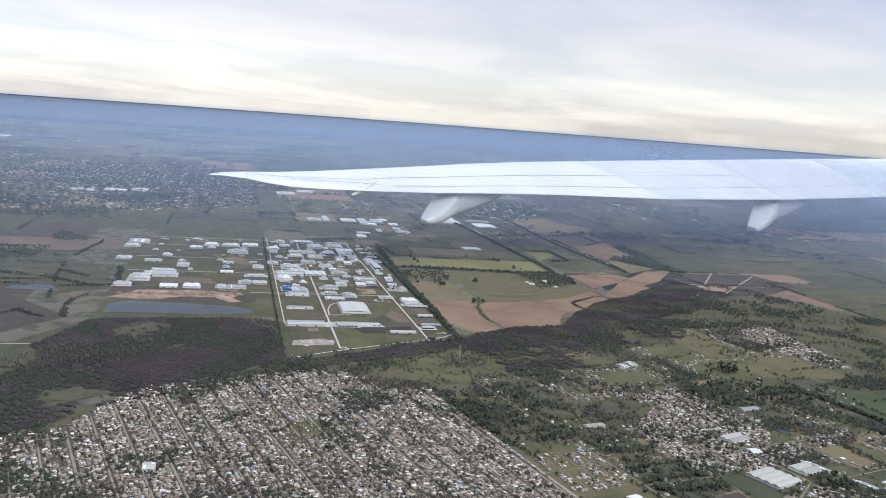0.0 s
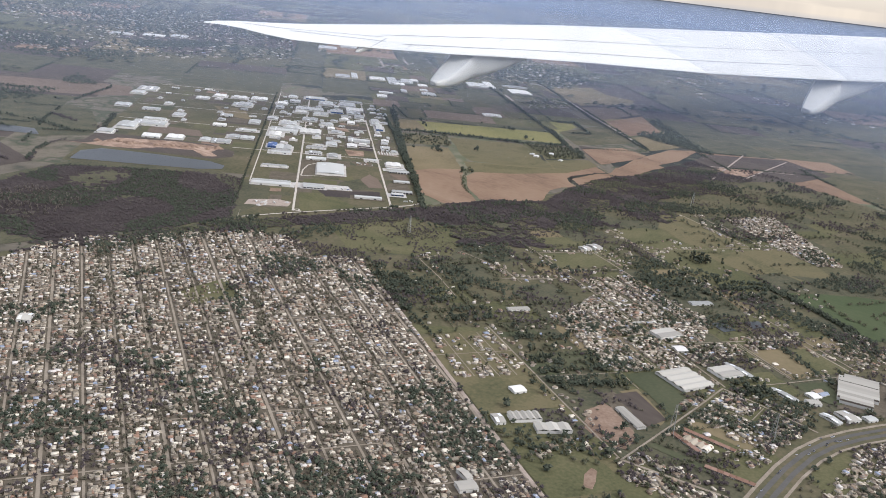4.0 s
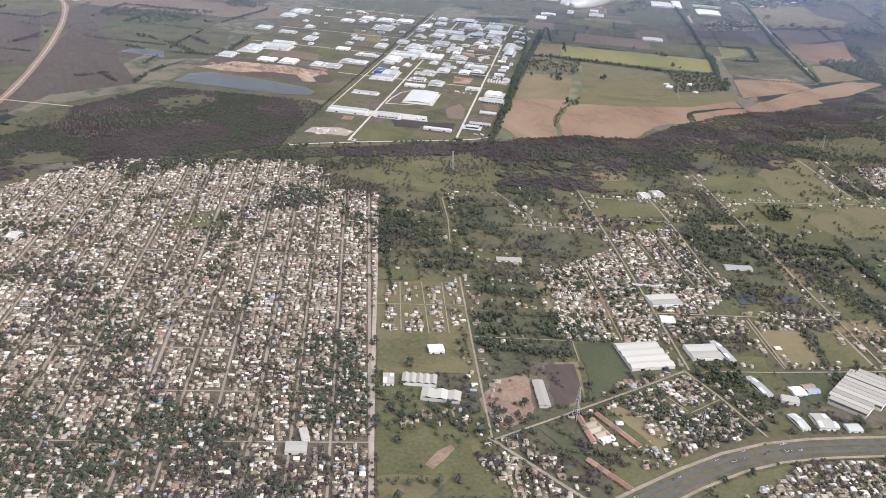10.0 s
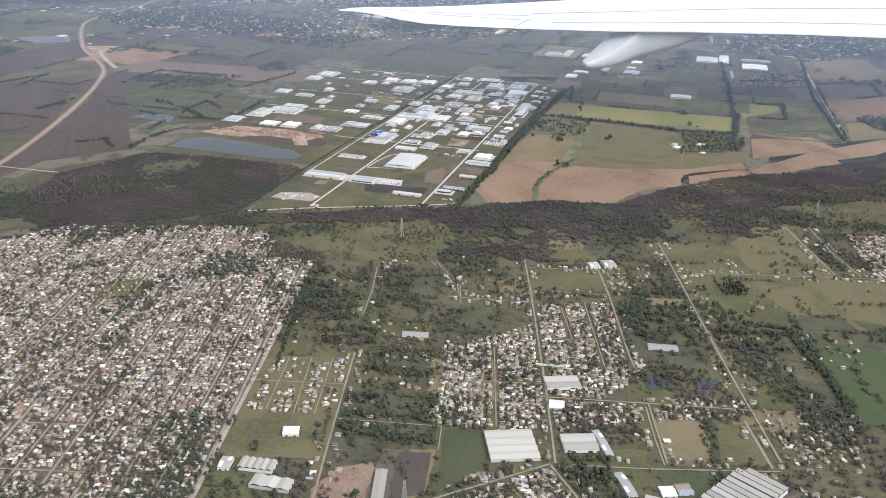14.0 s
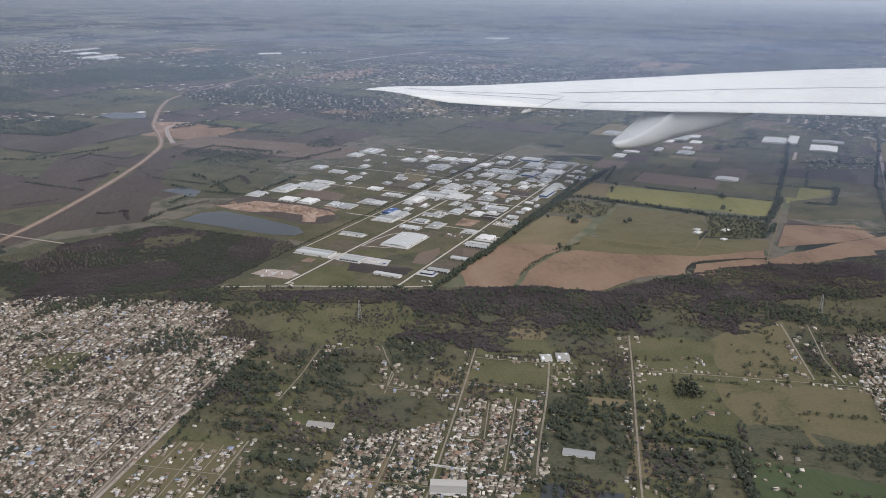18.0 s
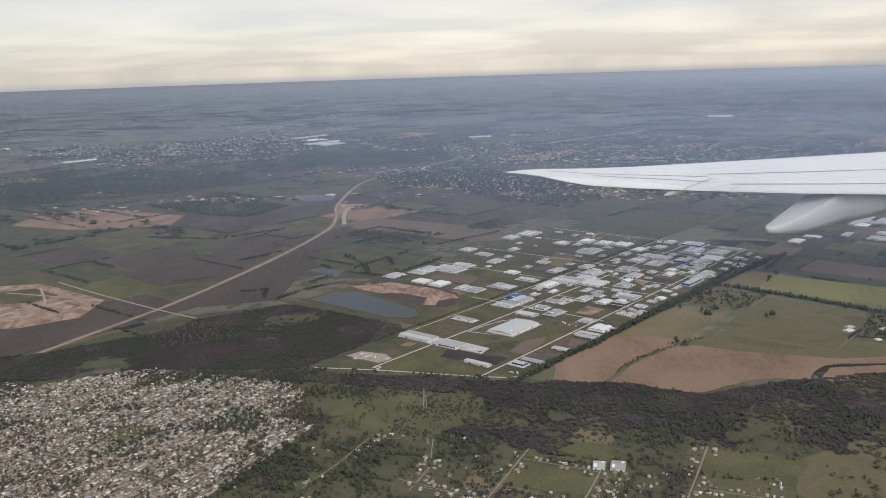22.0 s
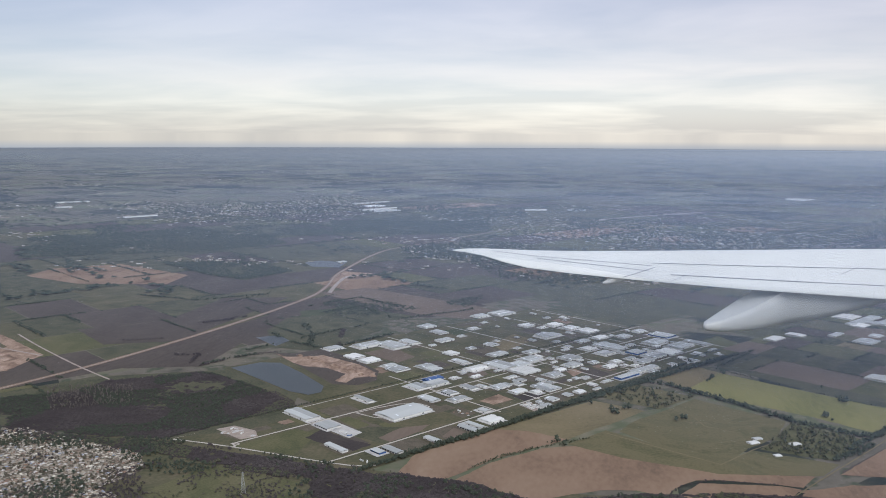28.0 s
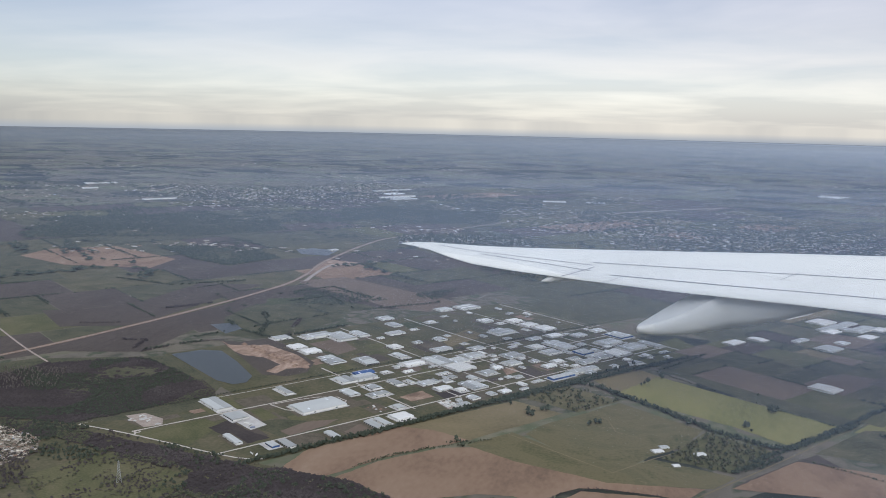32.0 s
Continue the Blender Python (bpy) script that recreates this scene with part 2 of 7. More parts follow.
M = {
    "pasture": material("pasture_grass", [(0.046, 0.046, 0.027), (0.072, 0.068, 0.037), (0.098, 0.086, 0.049), (0.130, 0.102, 0.065)], 0.10, 1.1, fine=0.45),
    "meadow": material("green_meadow", [(0.054, 0.055, 0.028), (0.077, 0.076, 0.036), (0.102, 0.094, 0.047), (0.132, 0.108, 0.062)], 0.07, 1.9, fine=0.45, distortion=1.2),
    "crop": material("bright_green_crop", [(0.048, 0.054, 0.029), (0.064, 0.068, 0.037), (0.086, 0.083, 0.048)], 0.08, 1.6),
    "yellow": material("yellow_flowering_crop", [(0.110, 0.108, 0.044), (0.152, 0.142, 0.054), (0.180, 0.162, 0.064), (0.135, 0.128, 0.054)], 0.10, 0.9, stretch=(-20, 1, 0.25)),
    "stubble": material("brown_stubble", [(0.112, 0.078, 0.052), (0.160, 0.106, 0.068), (0.192, 0.128, 0.081), (0.208, 0.142, 0.091), (0.226, 0.160, 0.104)], 0.05, 0.9, fine=0.28, stretch=(30, 1, 0.45), distortion=1.2),
    "olive": material("worn_olive_meadow", [(0.064, 0.063, 0.032), (0.090, 0.083, 0.042), (0.124, 0.104, 0.055), (0.096, 0.088, 0.046), (0.150, 0.120, 0.068)], 0.055, 1.4, fine=0.35, distortion=1.6),
    "tan": material("tan_grass", [(0.110, 0.092, 0.050), (0.150, 0.120, 0.066), (0.176, 0.138, 0.078)], 0.06, 1.0, distortion=0.6),
    "ploughed": material("grey_brown_ploughed_soil", [(0.056, 0.045, 0.036), (0.073, 0.059, 0.047), (0.092, 0.075, 0.059)], 0.05, 0.8, stretch=(18, 1, 0.3)),
    "scrub": material("dark_scrub_floor", [(0.040, 0.042, 0.027), (0.060, 0.060, 0.036), (0.086, 0.079, 0.048), (0.076, 0.078, 0.040)], 0.16, 1.6, fine=0.5),
    "litter": material("dark_leaf_litter", [(0.034, 0.028, 0.025), (0.048, 0.040, 0.035), (0.064, 0.052, 0.043)], 0.12, 1.6, fine=0.5),
    "lot": material("worn_town_soil", [(0.064, 0.054, 0.038), (0.096, 0.080, 0.056), (0.138, 0.114, 0.080)], 0.5, 2.2, fine=0.5),
    "lush": material("lush_green_crop", [(0.046, 0.058, 0.028), (0.058, 0.072, 0.033), (0.074, 0.084, 0.042)], 0.08, 1.6, stretch=(12, 1, 0.3)),
    "fallow": material("pale_brown_fallow_soil", [(0.105, 0.080, 0.058), (0.130, 0.098, 0.071), (0.155, 0.118, 0.086)], 0.06, 0.9, stretch=(25, 1, 0.3)),
    "sand": material("bare_orange_sand", [(0.105, 0.074, 0.052), (0.170, 0.113, 0.076), (0.235, 0.160, 0.108), (0.30, 0.212, 0.148), (0.37, 0.275, 0.198)], 0.16, 1.5, fine=0.22, stretch=(38, 1, 0.55), distortion=2.0),
    "dirt": material("pale_dirt_road", [(0.21, 0.165, 0.125), (0.28, 0.228, 0.178), (0.34, 0.285, 0.23)], 0.5, 3.0),
    "track": material("brown_dirt_road", [(0.138, 0.094, 0.064), (0.190, 0.132, 0.091), (0.250, 0.182, 0.130)], 0.3, 2.0, fine=0.5),
    "street": material("dusty_street", [(0.165, 0.136, 0.098), (0.220, 0.183, 0.134), (0.275, 0.232, 0.173)], 0.4, 2.5),
    "asphalt": material("grey_asphalt", [(0.078, 0.073, 0.063), (0.104, 0.098, 0.084)], 0.4, 3.0, roughness=0.85),
    "concrete": material("pale_concrete_yard", [(0.27, 0.25, 0.215), (0.38, 0.355, 0.31), (0.47, 0.44, 0.385)], 0.4, 2.5),
    "gravel": material("pale_gravel_road", [(0.31, 0.275, 0.222), (0.40, 0.355, 0.288), (0.47, 0.42, 0.345)], 0.5, 3.0),
    "roof_white": material("white_metal_roof", [(0.42, 0.40, 0.345), (0.54, 0.515, 0.45), (0.66, 0.635, 0.56)], 0.3, 2.2, 0.55, 0.05, per="object"),
    "roof_grey": material("weathered_galvanised_roof", [(0.20, 0.197, 0.172), (0.30, 0.296, 0.260), (0.42, 0.412, 0.362)], 0.3, 2.2, 0.5, 0.05, per="object"),
    "roof_pale": material("dulled_pale_roof", [(0.24, 0.222, 0.180), (0.32, 0.297, 0.242), (0.41, 0.383, 0.315)], 0.3, 2.2, 0.65, 0.05, per="object"),
    "wall_pale": material("pale_shed_wall", [(0.46, 0.44, 0.385), (0.60, 0.575, 0.505), (0.74, 0.71, 0.63)], 0.4, 2.0, 0.8, 0.05, per="object"),
    "wall_blue": material("blue_painted_cladding", [(0.035, 0.065, 0.16), (0.05, 0.10, 0.22)], 0.4, 2.0, 0.6, 0.05),
    "skylight": material("translucent_roof_strip", [(0.55, 0.56, 0.54), (0.68, 0.68, 0.65)], 0.4, 2.0, 0.4, 0.0),
    "opening": material("dark_door_opening", [(0.02, 0.02, 0.022), (0.035, 0.035, 0.04)], 0.5, 2.0, 0.6, 0.0),
    "house_roof": material("mixed_house_roofs", [(0.362, 0.312, 0.225), (0.133, 0.100, 0.067), (0.269, 0.225, 0.156), (0.216, 0.130, 0.082), (0.177, 0.150, 0.106), (0.329, 0.281, 0.202), (0.119, 0.095, 0.064), (0.223, 0.166, 0.107), (0.172, 0.135, 0.092), (0.246, 0.199, 0.137), (0.591, 0.529, 0.404), (0.165, 0.133, 0.091), (0.421, 0.369, 0.276), (0.295, 0.247, 0.174), (0.492, 0.448, 0.386), (0.229, 0.253, 0.293), (0.379, 0.329, 0.261), (0.333, 0.213, 0.155)],
                           0.5, 3.0, 0.7, 0.05, per="object"),
    "house_wall": material("mixed_house_walls", [(0.52, 0.465, 0.38), (0.24, 0.175, 0.128), (0.60, 0.55, 0.465), (0.29, 0.236, 0.182)], 0.5, 3.0, 0.85, 0.05, per="object"),
    "houses_roof": material("mixed_town_roofs", [(0.362, 0.312, 0.225), (0.133, 0.100, 0.067), (0.269, 0.225, 0.156), (0.216, 0.130, 0.082), (0.177, 0.150, 0.106), (0.329, 0.281, 0.202), (0.119, 0.095, 0.064), (0.223, 0.166, 0.107), (0.172, 0.135, 0.092), (0.246, 0.199, 0.137), (0.591, 0.529, 0.404), (0.165, 0.133, 0.091), (0.421, 0.369, 0.276), (0.295, 0.247, 0.174), (0.492, 0.448, 0.386), (0.229, 0.253, 0.293), (0.379, 0.329, 0.261), (0.333, 0.213, 0.155)],
                            0.5, 3.0, 0.7, 0.0, per="island"),
    "houses_wall": material("mixed_town_walls", [(0.52, 0.465, 0.38), (0.24, 0.175, 0.128), (0.60, 0.55, 0.465), (0.29, 0.236, 0.182)], 0.5, 3.0, 0.85, 0.0, per="island"),
    "leaf": material("olive_green_leaves", [(0.046, 0.052, 0.031), (0.066, 0.070, 0.040), (0.090, 0.087, 0.051), (0.090, 0.072, 0.054)], 0.8, 5.0, per="island"),
    "dark_leaf": material("dark_evergreen_leaves", [(0.035, 0.041, 0.029), (0.050, 0.057, 0.038), (0.068, 0.072, 0.048)], 0.8, 5.0, per="island"),
    "twig": material("bare_winter_twigs", [(0.040, 0.033, 0.031), (0.055, 0.045, 0.042), (0.074, 0.061, 0.056), (0.096, 0.082, 0.072)], 0.05, 2.6, fine=0.4, distortion=1.0),
    "pale_twig": material("pale_bare_twigs", [(0.10, 0.085, 0.070), (0.15, 0.13, 0.11)], 0.8, 5.0, per="island"),
    "garden_leaf": material("brownish_garden_leaves", [(0.060, 0.056, 0.038), (0.080, 0.073, 0.049), (0.108, 0.091, 0.063), (0.068, 0.074, 0.042)], 0.8, 5.0, per="island"),
    "bark": material("grey_brown_bark", [(0.05, 0.04, 0.032), (0.085, 0.07, 0.055)], 1.0, 6.0),
}
water = bpy.data.materials.new("grey_pond_water")
water.use_nodes = True
wb = water.node_tree.nodes["Principled BSDF"]
wb.inputs["Base Color"].default_value, wb.inputs["Roughness"].default_value = (0.046, 0.050, 0.047, 1), 0.35
wb.inputs["Specular IOR Level"].default_value = 0.08
rip = water.node_tree.nodes.new("ShaderNodeTexNoise")
rip.inputs["Scale"].default_value = 3.0
rbump = water.node_tree.nodes.new("ShaderNodeBump")
rbump.inputs["Strength"].default_value, rbump.inputs["Distance"].default_value = 0.25, 0.02
water.node_tree.links.new(rip.outputs[0], rbump.inputs["Height"])
water.node_tree.links.new(rbump.outputs[0], wb.inputs["Normal"])
M["water"] = water


def land_material():
    """Patchwork of far pastures, bare soil and woods, in cells some hundred metres wide."""
    m = bpy.data.materials.new("far_farmland")
    m.use_nodes = True
    n, l = m.node_tree.nodes, m.node_tree.links
    bsdf = n["Principled BSDF"]
    bsdf.inputs["Roughness"].default_value, bsdf.inputs["Specular IOR Level"].default_value = 0.95, 0.1
    co, mp = n.new("ShaderNodeTexCoord"), n.new("ShaderNodeMapping")
    l.new(co.outputs["Object"], mp.inputs[0])
    mp.inputs["Rotation"].default_value = (0, 0, radians(51))
    warp = n.new("ShaderNodeTexNoise")
    warp.inputs["Scale"].default_value = 0.006
    l.new(mp.outputs[0], warp.inputs[0])
    bend = n.new("ShaderNodeMixRGB")
    bend.blend_type, bend.inputs[0].default_value = "ADD", 1.0
    k = n.new("ShaderNodeVectorMath")
    k.operation = "SCALE"
    k.inputs["Scale"].default_value = 60
    l.new(warp.outputs["Color"], k.inputs[0])
    l.new(mp.outputs[0], bend.inputs[1]), l.new(k.outputs[0], bend.inputs[2])
    cells = n.new("ShaderNodeTexVoronoi")
    cells.distance = "CHEBYCHEV"
    cells.inputs["Scale"].default_value, cells.inputs["Randomness"].default_value = 0.022, 0.85
    l.new(bend.outputs[0], cells.inputs["Vector"])
    sep = n.new("ShaderNodeSeparateColor")
    l.new(cells.outputs["Color"], sep.inputs[0])
    grain = n.new("ShaderNodeTexNoise")
    grain.inputs["Scale"].default_value, grain.inputs["Detail"].default_value = 0.12, 8
    l.new(co.outputs["Object"], grain.inputs[0])
    big = n.new("ShaderNodeTexNoise")
    big.inputs["Scale"].default_value, big.inputs["Detail"].default_value = 0.008, 4
    l.new(co.outputs["Object"], big.inputs[0])
    sums = n.new("ShaderNodeMix")
    sums.inputs[0].default_value = 0.5
    l.new(sep.outputs[0], sums.inputs[2]), l.new(grain.outputs[0], sums.inputs[3])
    sums2 = n.new("ShaderNodeMix")
    sums2.inputs[0].default_value = 0.35
    l.new(sums.outputs[0], sums2.inputs[2]), l.new(big.outputs[0], sums2.inputs[3])
    ramp = n.new("ShaderNodeValToRGB")
    els = ramp.color_ramp.elements
    els[0].position, els[0].color = 0.30, (0.022, 0.026, 0.022, 1)
    els[1].position, els[1].color = 0.72, (0.175, 0.150, 0.100, 1)
    for p, c in ((0.39, (0.040, 0.042, 0.030)), (0.43, (0.098, 0.086, 0.062)), (0.48, (0.124, 0.106, 0.078)), (0.51, (0.058, 0.064, 0.038)), (0.56, (0.135, 0.112, 0.080)), (0.62, (0.088, 0.096, 0.052)), (0.66, (0.130, 0.120, 0.075))):
        els.new(p).color = (*c, 1)
    l.new(sums2.outputs[0], ramp.inputs[0])
    l.new(ramp.outputs[0], bsdf.inputs["Base Color"])
    return m


M["land"] = land_material()


# ---------------------------------------------------------------- building blocks
def mesh_of(name, verts, faces, mats, index=None, smooth=False):
    me = bpy.data.meshes.new(name)
    me.from_pydata(verts, [], faces)
    for m in mats:
        me.materials.append(m)
    if index is not None:
        me.polygons.foreach_set("material_index", index)
    if smooth:
        me.polygons.foreach_set("use_smooth", [True] * len(me.polygons))
    me.update()
    return me


def part(name, verts, faces, mat, parent, label="", index=None):
    ob = new(name, mesh_of(name, verts, faces, mat if isinstance(mat, list) else [mat], index))
    ob.parent = parent
    if label:
        ob["label"] = label
    return ob


def sheet(name, pts, mat, z, label="", category="", kind="structure", group=""):
    """A flat piece of land with the given outline; fields and plots have uneven edges."""
    if category in ("field", "plot", "lot"):
        edge = []
        for (x0, y0), (x1, y1) in zip(pts, list(pts[1:]) + [pts[0]]):
            n = max(1, min(14, int(math.hypot(x1 - x0, y1 - y0) / 1.6)))
            for k in range(n):
                x, y = x0 + (x1 - x0) * k / n, y0 + (y1 - y0) * k / n
                edge.append((x + 0.35 * noise.noise(Vector((x * 0.5, y * 0.5, 0.0))), y + 0.35 * noise.noise(Vector((x * 0.5, y * 0.5, 9.0)))))
        pts = edge
    ob = new(name, mesh_of(name, [(x, y, z) for x, y in pts], [list(range(len(pts)))], [mat]))
    return tagged(ob, label, category, group, kind)


def ribbon(name, pts, width, mat, z, label="", category="road", kind="structure", wobble=0.0):
    """A road of even width along a line of points."""
    p = np.array(pts, float)
    dense = [p[0]]
    for a, b in zip(p[:-1], p[1:]):
        n = max(1, int(np.hypot(*(b - a)) / 6))
        dense += [a + (b - a) * (i + 1) / n for i in range(n)]
    p = np.array(dense)
    for _ in range(3):
        if len(p) > 4:
            q = p.copy()
            q[1:-1] = (p[:-2] + 2 * p[1:-1] + p[2:]) / 4
            p = q
    d = np.gradient(p, axis=0)
    d /= np.maximum(np.hypot(d[:, 0], d[:, 1]), 1e-6)[:, None]
    nrm = np.stack([-d[:, 1], d[:, 0]], 1)
    rng = np.random.RandomState(len(p))
    w = width / 2 * (1 + wobble * (rng.rand(len(p), 1) - 0.5))
    verts = np.concatenate([p + nrm * w, p - nrm * w])
    n = len(p)
    faces = [(i, i + n, i + n + 1, i + 1) for i in range(n - 1)]
    ob = new(name, mesh_of(name, [(x, y, z) for x, y in verts], faces, [mat]))
    return tagged(ob, label, category, "", kind)


def inside(pts, poly):
    x, y = pts[:, 0], pts[:, 1]
    res = np.zeros(len(pts), bool)
    for (x0, y0), (x1, y1) in zip(poly, poly[1:] + poly[:1]):
        cross = (y0 > y) != (y1 > y)
        with np.errstate(divide="ignore", invalid="ignore"):
            res ^= cross & (x < (x1 - x0) * (y - y0) / (y1 - y0) + x0)
    return res


def scatter(poly, spacing, rng, keep=1.0):
    """Uneven points over an outline, about one per spacing squared."""
    p = np.array(poly)
    lo, hi = p.min(0), p.max(0)
    gx, gy = np.meshgrid(np.arange(lo[0], hi[0], spacing), np.arange(lo[1], hi[1], spacing))
    q = np.stack([gx.ravel(), gy.ravel()], 1)
    q += (rng.rand(*q.shape) - 0.5) * spacing * 1.3
    q = q[inside(q, poly)]
    return q[rng.rand(len(q)) < keep]


def along(pts, spacing, rng, spread=0.3):
    p = np.array(pts, float)
    res = []
    for a, b in zip(p[:-1], p[1:]):
        n = max(1, int(np.hypot(*(b - a)) / spacing))
        res += [a + (b - a) * (i + rng.rand()) / n for i in range(n)]
    res = np.array(res)
    return res + (rng.rand(*res.shape) - 0.5) * 2 * spread


def patchy(pts, scale, level):
    """Thins out points by a slow noise, so that clearings show."""
    keep = [noise.noise(Vector((x * scale, y * scale, 3.3))) * 0.5 + 0.5 > level + 0.25 * (noise.noise(Vector((x * 0.7, y * 0.7, 1.0)))) for x, y in pts]
    return pts[np.array(keep)]


def template(verts, faces, index):
    return np.array(verts, float), [tuple(f) for f in faces], list(index)


def joined(name, templates, picks, places, turns, scales, mats, label, category, z=0.0):
    """Many alike small things in one mesh of kind stuff."""
    verts, loops, totals, index, base = [], [], [], [], 0
    for k, (tv, tf, ti) in enumerate(templates):
        sel = np.where(picks == k)[0]
        if not len(sel):
            continue
        c, s = np.cos(turns[sel])[:, None], np.sin(turns[sel])[:, None]
        sc = scales[sel]
        x, y, h = tv[None, :, 0] * sc[:, :1], tv[None, :, 1] * sc[:, 1:2], tv[None, :, 2] * sc[:, 2:3]
        v = np.stack([places[sel, :1] + c * x - s * y, places[sel, 1:2] + s * x + c * y, z + h], -1)
        nv = len(tv)
        verts.append(v.reshape(-1, 3))
        flat = np.array([i for f in tf for i in f])
        sizes = np.array([len(f) for f in tf])
        off = base + np.arange(len(sel))[:, None] * nv
        loops.append((flat[None] + off).ravel())
        totals.append(np.tile(sizes, len(sel)))
        index.append(np.tile(np.array(ti), len(sel)))
        base += nv * len(sel)
    verts, loops, totals, index = np.concatenate(verts), np.concatenate(loops), np.concatenate(totals), np.concatenate(index)
    me = bpy.data.meshes.new(name)
    me.vertices.add(len(verts)), me.loops.add(len(loops)), me.polygons.add(len(totals))
    me.vertices.foreach_set("co", verts.ravel())
    me.loops.foreach_set("vertex_index", loops.astype(np.int32))
    me.polygons.foreach_set("loop_start", (np.cumsum(totals) - totals).astype(np.int32))
    me.polygons.foreach_set("material_index", index.astype(np.int32))
    for m in mats:
        me.materials.append(m)
    me.update(calc_edges=True)
    me.validate()
    return tagged(new(name, me), label, category, "", "stuff")


# ---- houses: walls and a roof of several kinds, one metre square before scaling
def house_template(kind):
    wall = [(-.5, -.5, 0), (.5, -.5, 0), (.5, .5, 0), (-.5, .5, 0), (-.5, -.5, .62), (.5, -.5, .62), (.5, .5, .62), (-.5, .5, .62)]
    wf = [(0, 1, 5, 4), (1, 2, 6, 5), (2, 3, 7, 6), (3, 0, 4, 7)]
    if kind == "flat":
        r = [(-.53, -.53, .62), (.53, -.53, .62), (.53, .53, .62), (-.53, .53, .62), (-.53, -.53, .72), (.53, -.53, .72), (.53, .53, .70), (-.53, .53, .70)]
        rf = [(4, 5, 6, 7), (0, 1, 5, 4), (1, 2, 6, 5), (2, 3, 7, 6), (3, 0, 4, 7)]
    elif kind == "lean":
        r = [(-.54, -.54, .60), (.54, -.54, .60), (.54, .54, .84), (-.54, .54, .84), (-.54, -.54, .66), (.54, -.54, .66), (.54, .54, .90), (-.54, .54, .90)]
        rf = [(4, 5, 6, 7), (0, 1, 5, 4), (1, 2, 6, 5), (2, 3, 7, 6), (3, 0, 4, 7)]
    elif kind == "gable":
        r = [(-.55, -.57, .60), (.55, -.57, .60), (.55, .57, .60), (-.55, .57, .60), (-.55, 0, .95), (.55, 0, .95), (-.5, -.5, .62), (-.5, .5, .62), (.5, -.5, .62), (.5, .5, .62)]
        rf = [(0, 1, 5, 4), (2, 3, 4, 5), (6, 4, 7), (8, 9, 5)]
    else:
        r = [(-.56, -.56, .60), (.56, -.56, .60), (.56, .56, .60), (-.56, .56, .60), (-.2, 0, .95), (.2, 0, .95)]
        rf = [(0, 1, 5, 4), (2, 3, 4, 5), (3, 0, 4), (1, 2, 5)]
    n = len(wall)
    return template(wall + r, wf + [tuple(i + n for i in f) for f in rf], [0] * 4 + [1] * len(rf))


HOUSES = [house_template(k) for k in ("flat", "lean", "gable", "hip")]


# ---- trees: a tapered trunk with limbs, and a crown of many small clumps
def tree_template(seed, clumps, size, spread, low, high, limbs=3, under=True):
    rng = np.random.RandomState(seed)
    verts, faces, index = [], [], []

    def stick(a, b, ra, rb):
        base = len(verts)
        for p, r in ((a, ra), (b, rb)):
            for k in range(4):
                verts.append((p[0] + r * math.cos(k * 1.571), p[1] + r * math.sin(k * 1.571), p[2]))
        for k in range(4):
            faces.append((base + k, base + (k + 1) % 4, base + 4 + (k + 1) % 4, base + 4 + k))
            index.append(0)

    if limbs >= 0:
        stick((0, 0, 0), (0, 0, high * 0.7), 0.045, 0.015)
    for k in range(limbs):
        a = rng.rand() * 6.28
        stick((0, 0, low * 0.8 + 0.1 * k), (spread * .7 * math.cos(a), spread * .7 * math.sin(a), low + (high - low) * (0.4 + .15 * k)), 0.02, 0.008)
    for k in range(clumps):
        a, h = rng.rand() * 6.28, rng.rand()
        r = spread * math.sqrt(rng.rand()) * (1 - 0.75 * abs(h - 0.4))
        c = np.array([r * math.cos(a), r * math.sin(a), low + (high - low) * h])
        base = len(verts)
        s = size * (0.6 + 0.8 * rng.rand())
        for d in ((1, 0, 0), (0, 1, 0), (-1, 0, 0), (0, -1, 0), (0, 0, 1), (0, 0, -.8)):
            verts.append(tuple(c + np.array(d) * s * (0.6 + 0.8 * rng.rand(3)) + (rng.rand(3) - .5) * s * .5))
        for f in ((0, 1, 4), (1, 2, 4), (2, 3, 4), (3, 0, 4), (1, 0, 5), (2, 1, 5), (3, 2, 5), (0, 3, 5))[:8 if under else 4]:
            faces.append(tuple(base + i for i in f))
            index.append(1)
    return template(verts, faces, index)


LEAFY = [tree_template(10 + k, 10, 0.21, 0.34, 0.28, 0.86, limbs=2) for k in range(5)]
FAR = [tree_template(70 + k, 5, 0.26, 0.40, 0.12, 0.80, limbs=-1, under=False) for k in range(5)]
WOOD = [tree_template(80 + k, 9, 0.20, 0.38, 0.28, 0.85, limbs=1, under=False) for k in range(6)]
TALL = [tree_template(30 + k, 11, 0.15, 0.30, 0.25, 1.35) for k in range(4)]
BARE = [tree_template(50 + k, 9, 0.18, 0.38, 0.30, 0.90, limbs=3) for k in range(5)]


FOOTPRINTS, ROAD_LINES, WIDE_ROADS = [], [], []


def clear(pts, margin=0.35):
    """Drops points that lie on a shed or on a village road."""
    keep = np.ones(len(pts), bool)
    for x, y, turn, w, d in FOOTPRINTS:
        c, s_ = math.cos(turn), math.sin(turn)
        dx, dy = pts[:, 0] - x, pts[:, 1] - y
        keep &= ~((np.abs(c * dx + s_ * dy) < w / 2 + margin) & (np.abs(c * dy - s_ * dx) < d / 2 + margin))
    for line, room in [(p, margin + 0.3) for p in ROAD_LINES] + [(p, 2.7) for p in WIDE_ROADS]:
        for a, b in zip(line[:-1], line[1:]):
            a, b = np.array(a), np.array(b)
